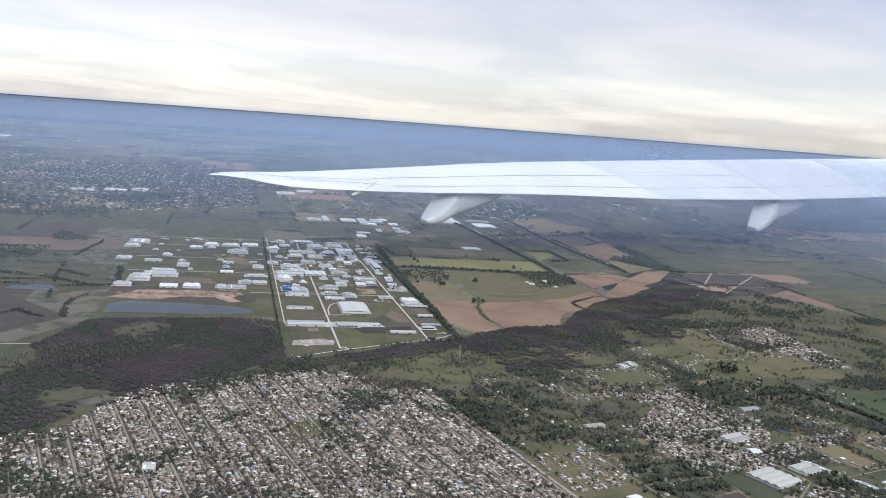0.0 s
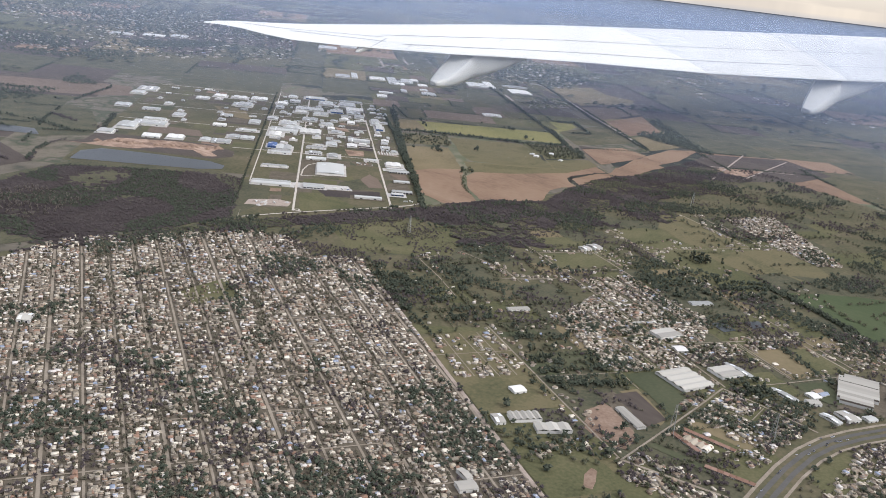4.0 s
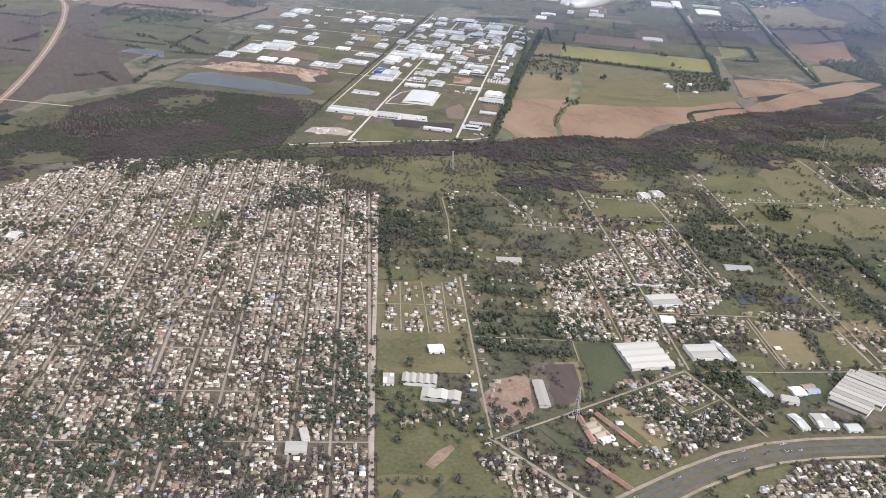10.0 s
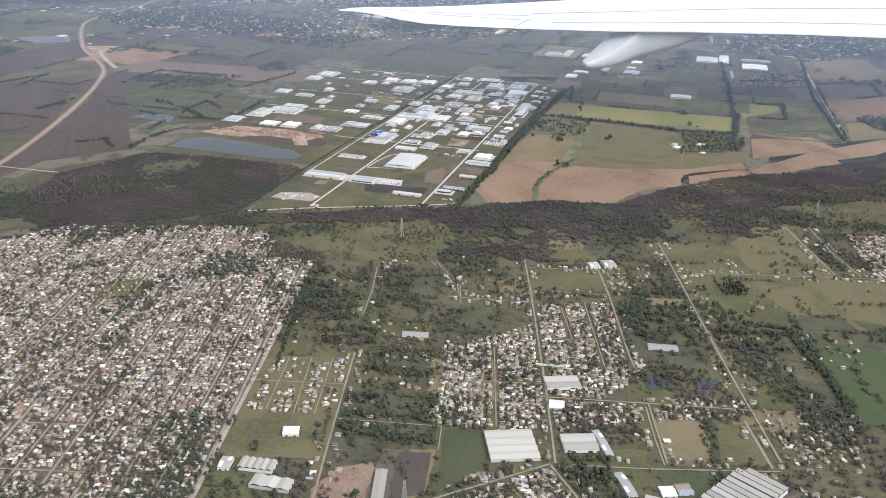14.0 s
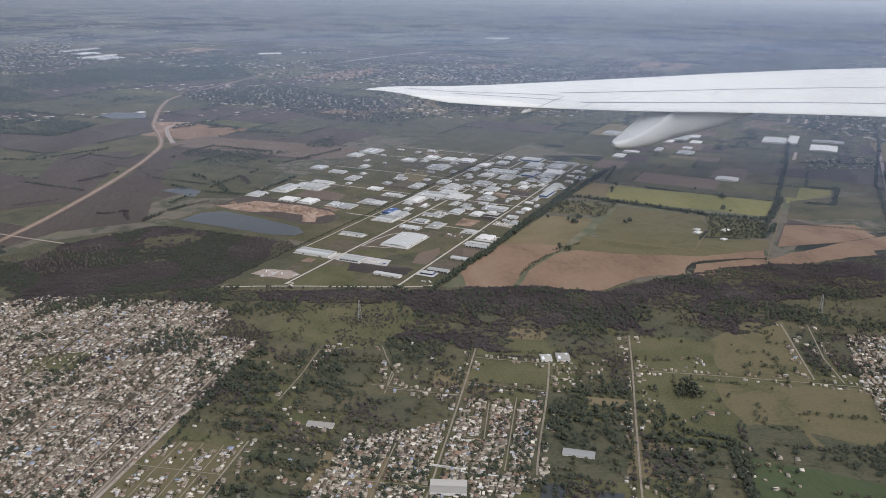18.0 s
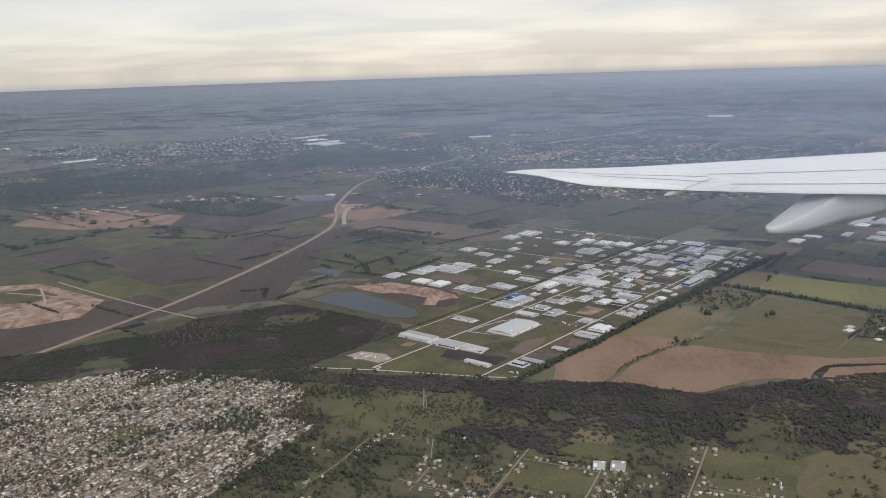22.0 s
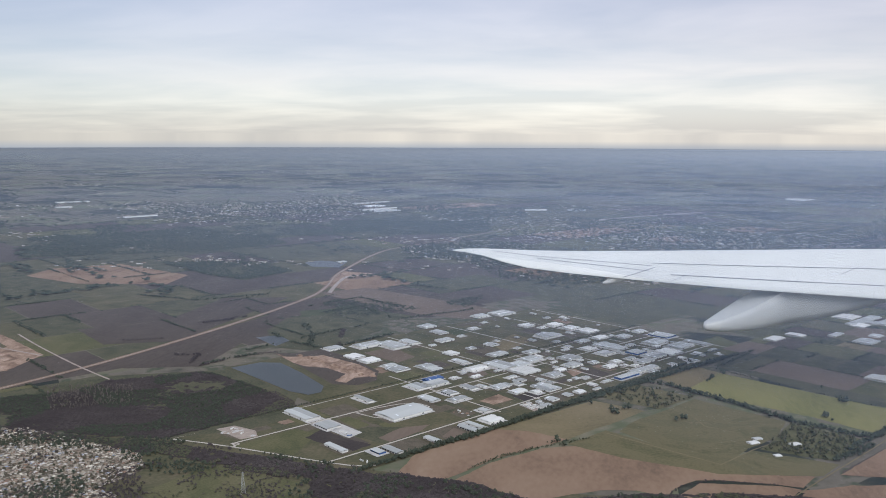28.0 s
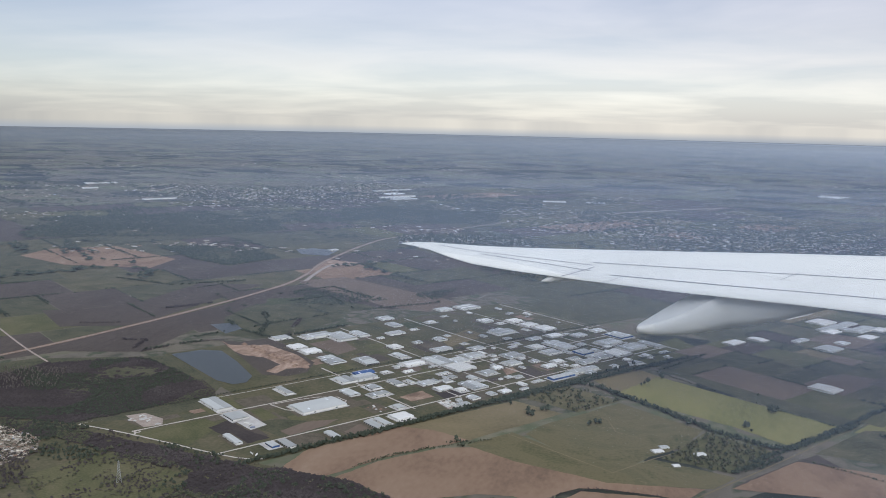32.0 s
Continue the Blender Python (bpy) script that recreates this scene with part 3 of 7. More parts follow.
            t = np.clip((pts - a) @ (b - a) / max((b - a) @ (b - a), 1e-6), 0, 1)
            keep &= np.hypot(*(pts - a - t[:, None] * (b - a)).T) > room
    return pts[keep]


def trees(name, pts, templates, leaf, size, label, seed, vary=0.6, flat=1.0):
    rng = np.random.RandomState(seed)
    pts = clear(pts)
    if not len(pts):
        return None
    n = len(pts)
    s = size * (1 - vary / 2 + vary * rng.rand(n))
    sc = np.stack([s * (0.85 + 0.4 * rng.rand(n)), s * (0.85 + 0.4 * rng.rand(n)), s * flat * (0.8 + 0.4 * rng.rand(n))], 1)
    return joined(name, templates, rng.randint(0, len(templates), n), pts, rng.rand(n) * 6.28, sc, [M["bark"], leaf], label, "trees")


def houses(name, pts, turn, label, seed, size=(0.75, 1.35), jitter=0.12):
    rng = np.random.RandomState(seed)
    pts = clear(pts, 0.45)
    n = len(pts)
    if not n:
        return None
    w = size[0] + (size[1] - size[0]) * rng.rand(n)
    d = size[0] + (size[1] - size[0]) * rng.rand(n) ** 1.5
    h = 0.30 + 0.16 * rng.rand(n) + 0.25 * (rng.rand(n) < 0.08)
    picks = rng.choice(4, n, p=[0.34, 0.26, 0.24, 0.16])
    turns = turn + rng.choice([0, 1.5708], n) + (rng.rand(n) - .5) * jitter
    return joined(name, HOUSES, picks, pts, turns, np.stack([w, d, h], 1), [M["houses_wall"], M["houses_roof"]], label, "houses")


# ---------------------------------------------------------------- ground, fields, water
def disc(name, radius, mat, z, rings, n=96):
    verts, faces = [(0, 150, z)], []
    for r in rings:
        for k in range(n):
            verts.append((r * math.cos(k * 6.2832 / n), 150 + r * math.sin(k * 6.2832 / n), z))
    faces += [(0, 1 + k, 1 + (k + 1) % n) for k in range(n)]
    for i in range(len(rings) - 1):
        a, b = 1 + i * n, 1 + (i + 1) * n
        faces += [(a + k, b + k, b + (k + 1) % n, a + (k + 1) % n) for k in range(n)]
    return new(name, mesh_of(name, verts, faces, [mat]))


ground = tagged(disc("ground", 4900, M["land"], 0.0, [150, 400, 900, 2000, 3400, 4700]), "flat pampas farmland reaching the hazy horizon", "ground", "", "structure")

O_, U_, V_ = np.array([-57.0, 198.0]), np.array([0.624, 0.782]), np.array([0.782, -0.624])
PARK_TURN = math.atan2(U_[1], U_[0])


def park(u, v):
    p = O_ + U_ * u + V_ * v
    return float(p[0]), float(p[1])


def park_rect(u0, u1, v0, v1):
    return [park(u0, v0), park(u1, v0), park(u1, v1), park(u0, v1)]


# farmland round the estate: fields of uneven size with hedges on some of their edges
VALLEY = [(-150, 195), (-58, 197), (-6, 186), (40, 180), (100, 186), (150, 170), (130, 90), (60, 30), (-20, 20), (-140, 40), (-180, 120)]
rng = np.random.RandomState(31)
FARM_HEDGES = []
OPEN_FARMS = [park(-10, 44), park(186, 44), park(186, 140), park(60, 170), park(-40, 150)]
v = -520.0
while v < 620:
    wv_ = (16 + 34 * rng.rand()) * (1 if abs(v) < 260 else 1.6)
    u = -230.0
    while u < 620:
        lu = (16 + 40 * rng.rand()) * (1 if u < 350 else 1.7)
        q = [park(u + i, v + j) for i, j in ((.2, .2), (lu - .2, .2), (lu - .2, wv_ - .2), (.2, wv_ - .2))]
        qa = np.array(q)
        hidden = (u + lu > 0 and u < 180 and v + wv_ > -48 and v < 46)
        open_farm = inside(qa, OPEN_FARMS).any()
        if not hidden and not open_farm and not inside(qa, VALLEY).all() and qa[:, 1].min() > 60:
            west = qa[:, 0].mean() < 0
            key = rng.choice(["ploughed", "pasture", "scrub", "tan", "meadow", "stubble"], p=[.38, .19, .29, .0, .09, .05] if west else [.27, .24, .27, .09, .08, .05] if u > 150 else [.14, .24, .18, .18, .08, .18])
            sheet("farm_field", q, M[key], 0.004 + 0.005 * rng.rand(), "wide dull field of pasture, weeds or bare soil", "field")
            for i, j in ((0, 1), (1, 2)):
                if rng.rand() < 0.5:
                    FARM_HEDGES.append((q[i], q[j]))
        u += lu
    v += wv_

# the valley south of the park: pasture, then town, villages and fields
sheet("pasture", VALLEY, M["pasture"], 0.010, "worn olive-green pasture land along the creek", "pasture")
TOWN = [(-137, 194), (-119, 188), (-97, 199), (-81, 194), (-59, 187), (-54, 178), (-58, 168), (-50, 162), (-63, 134), (-75, 109), (-92, 72), (-125, 60), (-160, 110)]
sheet("town_ground", TOWN, M["lot"], 0.020, "trodden grey-brown soil between crowded houses", "ground")

A_, B_ = np.array([0.41, 0.912]), np.array([0.912, -0.41])
T0 = np.array([-72.5, 116.0])
TOWN_TURN = math.atan2(A_[1], A_[0])
rng = np.random.RandomState(17)
PLOT_HEDGES = []
b = 1.0
while b < 150:
    wb_ = 5 + 8 * rng.rand()
    a = -75.0
    while a < 75:
        la = 5 + 9 * rng.rand()
        q = [T0 + A_ * (a + i) + B_ * (b + j) for i, j in ((.1, .1), (la - .1, .1), (la - .1, wb_ - .1), (.1, wb_ - .1))]
        if inside(np.array(q), VALLEY).all() and not inside(np.array(q), TOWN).any():
            key = rng.choice(["meadow", "pasture", "scrub", "tan", "crop", "meadow", "pasture", "lot"], p=[.26, .24, .24, .04, .0, .12, .10, .0])
            if key != "pasture":
                sheet("plot", [tuple(p) for p in q], M[key], 0.014 + 0.008 * rng.rand(), "fenced plot of rough grass and weeds", "plot")
            for i, j in ((0, 1), (1, 2)):
                if rng.rand() < 0.42:
                    PLOT_HEDGES.append([tuple(q[i]), tuple(q[j])])
        a += la
    b += wb_

FIELDS = [
    ("yellow_field", [(141.6, 268.1), (159.0, 264.7), (147.5, 250.5), (125.2, 243.0)], "yellow", "small yellowish field behind a hedge"),
    ("ploughed_field", [(109.0, 220.4), (124.6, 211.1), (116.0, 200.5), (93.0, 200.9)], "ploughed", "purplish ploughed field"),
    ("stubble_field", [(80.4, 188.7), (114.9, 200.1), (149.4, 205.7), (162.5, 200.1), (131.6, 191.5), (98.6, 190.0), (85.9, 187.2)], "stubble", "long brown strip beside the dark creek wood"),
    ("tan_field", [(233.3, 337.7), (261.9, 323.0), (262.6, 296.1), (245.0, 285.1), (206.8, 298.0)], "tan", "tan field beyond the road"),
    ("tan_field", [(182.6, 264.5), (205.0, 255.7), (181.5, 224.9), (159.2, 239.3)], "tan", "tan field beyond a hedge"),
    ("ploughed_field", [(200.9, 292.4), (228.5, 268.8), (206.1, 256.6), (180.2, 263.9)], "ploughed", "dark ploughed field beyond the road"),
    ("meadow_field", [(157.4, 235.0), (164.2, 231.6), (151.7, 207.6), (134.7, 207.8)], "meadow", "green field beside a dark wood"),
    ("ploughed_field", [(-73.0, 381.9), (-48.1, 405.1), (-1.0, 373.8), (-21.0, 344.7), (-52.0, 358.7)], "ploughed", "grey-brown ploughed field beside the highway"),
    ("ploughed_field", [(-144.5, 302.4), (-122.2, 282.0), (-99.5, 291.4), (-88.9, 377.9), (-116.2, 371.3), (-119.9, 316.0)], "ploughed", "grey-brown ploughed field"),
    ("ploughed_field", [(-110.4, 257.5), (-100.4, 288.2), (-86.7, 330.8), (-75.4, 371.3), (-70.6, 358.8), (-76.6, 306.7), (-77.5, 260.7), (-99.1, 254.4)], "ploughed", "dark ploughed strip along the highway"),
    ("red_field", [(-237.7, 411.5), (-239.1, 437.4), (-212.7, 458.1), (-159.3, 428.5), (-157.3, 400.1), (-200.1, 394.5)], "stubble", "reddish brown field before far woods"),
    ("green_field", [(-63.8, 347.0), (-56.3, 356.3), (-48.1, 347.0), (-57.5, 336.0)], "crop", "bright green crop strip"),
    ("green_field", [(21.3, 100.4), (33.5, 89.4), (28.9, 79.2), (19.3, 71.9), (8.7, 77.2), (14.1, 88.3)], "lush", "bright green crop field behind a hedge"),
    ("meadow_field", [(21.9, 142.2), (55.9, 143.8), (47.4, 120.9), (32.0, 121.9), (20.8, 102.1), (14.7, 95.2), (8.6, 112.3)], "meadow", "open green meadow beside the villages"),
    ("meadow_field", [(46.0, 118.8), (57.2, 115.1), (44.4, 98.5), (22.6, 101.7), (32.2, 121.4)], "olive", "open olive meadow"),
    ("meadow_field", [(-38.4, 183.0), (-19.0, 177.0), (-19.9, 160.3), (-30.3, 153.7), (-38.6, 158.4), (-48.0, 166.4)], "meadow", "green meadow strip along the creek"),
    ("allotment", [(-67.1, 125.1), (-52.9, 122.4), (-61.4, 104.3), (-74.3, 109.6)], "olive", "plotted grass lots with new houses"),
    ("meadow_field", [(-74.1, 109.0), (-61.8, 103.4), (-67.7, 89.2), (-67.6, 97.0), (-78.2, 99.9)], "meadow", "bare grass field with a white hall"),
    ("meadow_field", [(-83.9, 89.0), (-75.7, 86.5), (-72.1, 81.6), (-85.9, 74.0), (-89.5, 75.8)], "olive", "grass field with a worn sandy patch"),
    ("sand_patch", [(-82.7, 81.6), (-76.0, 82.8), (-75.7, 81.3), (-79.7, 80.2), (-82.2, 80.0)], "track", "worn sandy patch in the grass"),
    ("sand_patch", [(-68.7, 89.7), (-65.5, 91.0), (-62.2, 90.1), (-63.4, 87.3), (-66.7, 86.6), (-69.4, 86.8)], "track", "bare earth patch beside a track"),
    ("oval_field", [(-91.4, 162.6), (-80.2, 164.8), (-83.5, 155.1), (-92.0, 156.3)], "meadow", "green playing field in the town"),
    ("crop_strip", [(-59.5, 108.7), (-46.0, 105.2), (-47.2, 100.7), (-60.8, 103.5)], "crop", "narrow dark green crop strip"),
    ("meadow_field", [(-53.3, 81.3), (-48.8, 72.8), (-55.9, 68.8), (-58.9, 79.5)], "meadow", "open grass between rows of houses"),
    ("earthworks", [(-182.9, 287.0), (-165.4, 289.9), (-134.0, 265.8), (-133.2, 245.8), (-146.9, 235.8), (-159.5, 236.1)], "sand", "bare orange earthworks with tracks"),
    ("quarry_ground", [(127.7, 186.1), (159.0, 194.8), (188.6, 174.8), (177.3, 151.3), (150.1, 152.4), (117.6, 165.6)], "ploughed", "bare trodden soil of old workings"),
    ("quarry_ground", [(125.9, 178.0), (141.8, 178.1), (152.9, 168.0), (133.2, 165.8)], "sand", "pale bare sand of old workings"),
    ("sandbank_soil", [(-61.6, 280.7), (-54.5, 281.0), (-47.8, 288.0), (-38.0, 281.5), (-22.5, 264.5), (-20.9, 254.1), (-25.0, 248.5), (-32.2, 248.1), (-42.9, 260.3)], "ploughed", "dug-over brown soil beside the pond"),
    ("sandbank", [(-60.6, 280.1), (-56.1, 276.7), (-50.5, 277.5), (-44.6, 280.3), (-36.6, 275.1), (-30.5, 271.2), (-23.0, 262.4), (-23.3, 258.4), (-27.9, 255.8), (-28.9, 250.2), (-32.6, 251.7), (-31.6, 259.7), (-39.5, 265.5), (-46.7, 266.2), (-52.0, 270.3)], "sand", "excavated orange sand beside the pond"),
    ("tan_field", [(25.2, 225.3), (41.2, 244.7), (54.5, 237.5), (47.3, 227.6), (40.7, 219.9), (35.3, 212.2), (25.3, 216.6), (17.6, 216.9)], "tan", "tan harvested field beside the tree-lined park edge"),
    ("stubble_field", [(1.4, 196.5), (17.6, 216.9), (25.3, 216.6), (35.3, 212.2), (29.5, 207.0), (23.9, 201.6), (18.6, 196.0), (14.4, 189.1), (6.1, 176.9), (-0.1, 185.8)], "stubble", "brown harvested field below the park edge"),
    ("pale_grass", [(35.2, 208.9), (44.1, 220.3), (58.7, 209.4), (68.6, 202.6), (76.8, 211.7), (94.1, 205.7), (88.7, 198.1), (67.2, 195.5), (48.2, 201.2)], "olive", "pale worn grass with a faint track"),
    ("stubble_field", [(7.1, 174.4), (18.7, 194.3), (23.9, 199.8), (29.5, 205.3), (36.8, 207.9), (48.3, 201.6), (60.1, 198.2), (67.2, 195.7), (87.1, 197.7), (83.0, 190.9), (76.0, 191.9), (66.5, 192.1), (62.0, 191.2), (57.6, 186.8), (54.7, 181.7), (49.4, 183.9), (42.1, 182.7), (36.3, 179.6), (30.6, 176.2), (25.8, 176.6), (19.3, 180.7), (14.9, 182.6)], "stubble", "wide reddish brown stubble field above the creek wood"),
    ("meadow_field", [(50.9, 228.1), (61.3, 240.6), (68.5, 250.7), (89.0, 234.5), (84.0, 221.4), (76.2, 212.8), (69.1, 201.5), (58.5, 208.2), (47.5, 219.9)], "olive", "olive green meadow with faint tracks"),
    ("orchard_ground", [(44.5, 252.7), (53.2, 262.6), (68.7, 252.5), (58.4, 239.6), (44.2, 247.4)], "olive", "green orchard ground"),
    ("farmyard", [(82.5, 218.6), (89.6, 233.1), (104.7, 223.5), (100.5, 215.9), (93.2, 207.8), (78.6, 212.6)], "meadow", "green farmyard under scattered trees"),
    ("yellow_field", [(60.3, 271.0), (73.1, 286.7), (81.2, 278.0), (122.8, 246.2), (109.0, 228.3), (96.6, 239.4), (69.4, 256.8)], "yellow", "yellow flowering field between two hedges"),
    ("tan_field", [(60.3, 271.0), (73.1, 286.7), (79.4, 279.8), (68.0, 260.2)], "tan", "tan end of the flowering field"),
    ("stubble_field", [(56.7, 181.1), (62.4, 189.9), (78.7, 191.0), (82.6, 189.7), (76.7, 180.7), (64.2, 180.1)], "stubble", "brown stubble strip behind a dark hedge"),
    ("ploughed_field", [(93.5, 199.1), (106.9, 217.9), (113.4, 224.6), (118.5, 215.7), (124.8, 209.4), (120.7, 200.3), (112.2, 200.3)], "ploughed", "purplish ploughed field beside a farm road"),
    ("stubble_field", [(78.3, 181.8), (83.6, 189.3), (93.3, 193.9), (110.0, 194.9), (117.8, 193.9), (114.7, 186.9), (106.7, 186.9)], "stubble", "long brown strip above the creek wood"),
    ("weedy_field", [(78.8, 288.4), (96.6, 310.0), (149.3, 290.7), (134.5, 254.6), (123.2, 247.2), (100.7, 264.7)], "scrub", "dark weedy land with reddish bare spots"),
    ("weedy_field", [(68.0, 306.7), (86.3, 331.3), (96.9, 311.1), (79.1, 290.2), (73.3, 288.5)], "meadow", "green weedy corner behind the sheds"),
    ("meadow_field", [(24.6, 149.0), (36.0, 145.5), (37.2, 140.5), (29.8, 128.5), (18.2, 133.6)], "meadow", "open green meadow beside a village road"),
    ("meadow_field", [(39.5, 143.8), (53.4, 150.8), (60.2, 149.2), (47.7, 121.3), (36.8, 126.1), (33.7, 130.9)], "olive", "open olive green meadow"),
    ("meadow_field", [(29.4, 124.8), (55.0, 117.1), (49.5, 104.2), (45.2, 99.1), (35.1, 105.1), (26.8, 109.5), (26.9, 116.0)], "olive", "wide worn olive meadow"),
    ("weedy_field", [(25.1, 109.9), (34.9, 107.6), (31.8, 94.5), (27.1, 96.7), (20.9, 100.3)], "scrub", "dark weedy end of the meadow"),
    ("weedy_field", [(35.1, 105.1), (43.5, 97.2), (47.7, 90.8), (41.6, 84.3), (33.9, 90.9), (34.6, 98.2)], "scrub", "dark weedy land beside the crop"),
    ("green_field", [(20.1, 99.9), (29.3, 94.6), (36.2, 88.4), (41.2, 82.5), (32.3, 72.9), (13.4, 77.5), (16.2, 89.4), (17.4, 93.8)], "lush", "bright green crop field behind a hedge"),
    ("brown_plot", [(-5.9, 117.0), (6.7, 115.4), (4.7, 106.3), (-0.5, 98.0), (-12.4, 102.9), (-7.8, 110.4)], "scrub", "dark brown weedy plot"),
    ("weedy_plot", [(5.8, 106.0), (20.0, 102.7), (15.9, 95.2), (5.6, 98.6)], "scrub", "brown weedy plot with pale bushes"),
    ("grass_plot", [(4.9, 125.2), (11.3, 122.3), (10.0, 119.6), (3.8, 122.0)], "tan", "pale green grass plot"),
    ("grass_plot", [(-5.4, 155.8), (7.5, 150.0), (3.9, 142.7), (-8.9, 146.5)], "meadow", "green grass plot beside a village road"),
    ("grass_plot", [(-9.7, 144.9), (3.1, 139.5), (-0.6, 130.9), (-13.8, 135.7)], "meadow", "green grass plot with a few houses"),
    ("brown_plot", [(-53.9, 93.5), (-50.7, 92.2), (-55.4, 84.1), (-58.5, 83.3)], "tan", "bare brown plot"),
    ("weedy_plot", [(-63.7, 97.5), (-58.1, 95.7), (-64.1, 82.1), (-71.3, 81.3)], "scrub", "weedy plot with a bare centre"),
    ("sand_patch", [(-67.1, 90.5), (-63.6, 92.3), (-60.9, 89.9), (-62.5, 86.7), (-64.6, 86.3), (-64.9, 88.8)], "track", "bare earth patch beside a track"),
    ("bare_earth", [(-67.0, 90.2), (-64.2, 92.9), (-59.5, 92.5), (-60.4, 88.1), (-64.1, 83.8), (-68.8, 82.5), (-69.3, 86.2)], "track", "trodden reddish earth beside a long shed"),
    ("shed_yard", [(-57.6, 95.0), (-54.9, 93.8), (-60.4, 84.3), (-63.0, 85.2)], "lot", "bare brown yard of a long shed"),
    ("brown_strip", [(-55.8, 93.3), (-51.6, 91.9), (-55.8, 83.8), (-60.2, 84.4)], "ploughed", "dark brown strip of dug soil"),
    ("factory_yard", [(-27.6, 69.2), (-13.7, 74.6), (-9.8, 67.9), (-15.4, 62.4), (-23.5, 63.1)], "lot", "worn concrete yard round the saw-tooth factory"),
    ("grass_plot", [(-47.7, 96.5), (-42.0, 94.2), (-47.1, 84.6), (-54.1, 83.6)], "crop", "fresh green grass plot beside the factory"),
    ("grass_plot", [(-65.0, 81.3), (-63.3, 81.2), (-62.8, 72.8), (-64.2, 72.1)], "crop", "narrow green strip"),
    ("brown_plot", [(-52.8, 81.4), (-51.2, 79.1), (-50.1, 71.7), (-53.7, 71.8), (-54.1, 80.3)], "tan", "worn brownish grass plot"),
    ("brown_plot", [(-18.2, 88.8), (-11.7, 86.1), (-16.9, 76.3), (-23.3, 78.5)], "tan", "worn brownish grass plot with bare bushes"),
    ("grass_plot", [(-10.5, 84.5), (-5.9, 82.7), (-9.9, 73.4), (-16.4, 76.1)], "meadow", "worn grass plot"),
    ("grass_plot", [(-25.2, 77.8), (-18.2, 74.5), (-25.2, 69.0), (-27.2, 70.7), (-26.3, 74.7)], "crop", "fresh green plot beside the saw-tooth factory"),
    ("crop_strip", [(-53.5, 119.6), (-46.6, 116.6), (-47.5, 114.8), (-54.3, 117.8)], "crop", "narrow green strip between trees"),
    ("crop_strip", [(-56.3, 110.6), (-44.7, 105.7), (-45.8, 103.8), (-56.6, 108.6)], "crop", "narrow green strip between trees"),
    ("grass_plot", [(-64.9, 129.9), (-53.4, 121.6), (-53.7, 120.8), (-66.3, 126.4)], "meadow", "worn grass strip"),
    ("grass_plot", [(-74.0, 109.9), (-61.5, 104.3), (-65.5, 95.4), (-78.4, 100.3)], "olive", "wide worn grass plot with a white hall"),
    ("grass_plot", [(-83.5, 89.6), (-74.0, 85.5), (-75.4, 78.2), (-77.7, 77.1), (-87.2, 81.2)], "meadow", "grass field with a worn sandy patch"),
    ("sand_patch", [(-81.4, 80.7), (-79.1, 82.1), (-76.6, 82.8), (-76.6, 81.8), (-79.0, 80.3), (-81.0, 79.5)], "track", "worn sandy patch in the grass"),
    ("fallow_field", [(-78.6, 392.3), (-60.8, 407.3), (-5.6, 372.2), (2.3, 364.1), (-6.7, 344.8), (-25.7, 350.9), (-73.3, 384.7)], "fallow", "long pale brown fallow field beside the highway"),
    ("weedy_field", [(-75.1, 333.8), (-58.1, 366.8), (-39.2, 342.2), (-34.0, 320.2), (-46.4, 287.2), (-64.1, 287.3), (-75.2, 312.1)], "scrub", "dark green scrubby plots beside the estate"),
    ("green_field", [(-74.8, 349.3), (-62.1, 355.7), (-59.7, 346.3), (-70.3, 337.8)], "crop", "small green crop field"),
    ("interchange_soil", [(-86.3, 454.6), (-68.4, 450.1), (-71.9, 430.6), (-80.6, 419.6), (-85.2, 429.6)], "sand", "bare orange soil of the interchange"),
    ("tan_field", [(242.4, 341.8), (277.3, 335.6), (243.5, 287.7), (205.6, 290.4)], "tan", "tan field beside a farm road"),
    ("fallow_field", [(199.8, 286.7), (237.1, 281.5), (219.2, 264.4), (180.9, 260.0)], "fallow", "brown fallow strip"),
    ("stubble_field", [(178.3, 256.6), (215.5, 260.9), (182.7, 229.6), (158.1, 230.2)], "stubble", "orange-brown stubble field"),
    ("tan_field", [(156.4, 227.3), (178.4, 225.5), (158.7, 206.7), (138.7, 207.3)], "tan", "tan field above the creek"),
    ("fallow_field", [(108.2, 219.0), (129.6, 215.3), (126.6, 202.1), (111.3, 199.5), (92.5, 199.3)], "stubble", "dark brown stubble field"),
    ("weedy_field", [(128.3, 245.6), (171.4, 250.3), (147.0, 218.5), (113.0, 225.1)], "pasture", "worn pasture beside a farm"),
    ("green_field", [(182.4, 316.6), (214.4, 310.4), (192.3, 283.6), (163.0, 289.6)], "meadow", "green plots with trees and small houses"),
    ("tan_field", [(146.1, 269.6), (152.4, 268.2), (136.8, 248.9), (130.2, 248.6)], "yellow", "small yellowish field beside a farm"),
    ("red_soil", [(96.4, 312.5), (156.8, 290.9), (131.6, 255.5), (83.4, 289.2)], "fallow", "reddish bare land behind the flowering field"),
]
for i, (name, pts, key, label) in enumerate(FIELDS):
    sheet(name, pts, M[key], 0.036 + 0.0006 * i, label, "field")
rng = np.random.RandomState(57)
ROUGH = [(62, 300), (82, 288), (128, 250), (160, 240), (235, 335), (285, 430), (190, 440), (96, 345)]
ROUGH_HEDGES = []
u = 150.0
while u < 420:
    lu = 7 + 13 * rng.rand()
    v = 40.0
    while v < 260:
        wv_ = 6 + 12 * rng.rand()
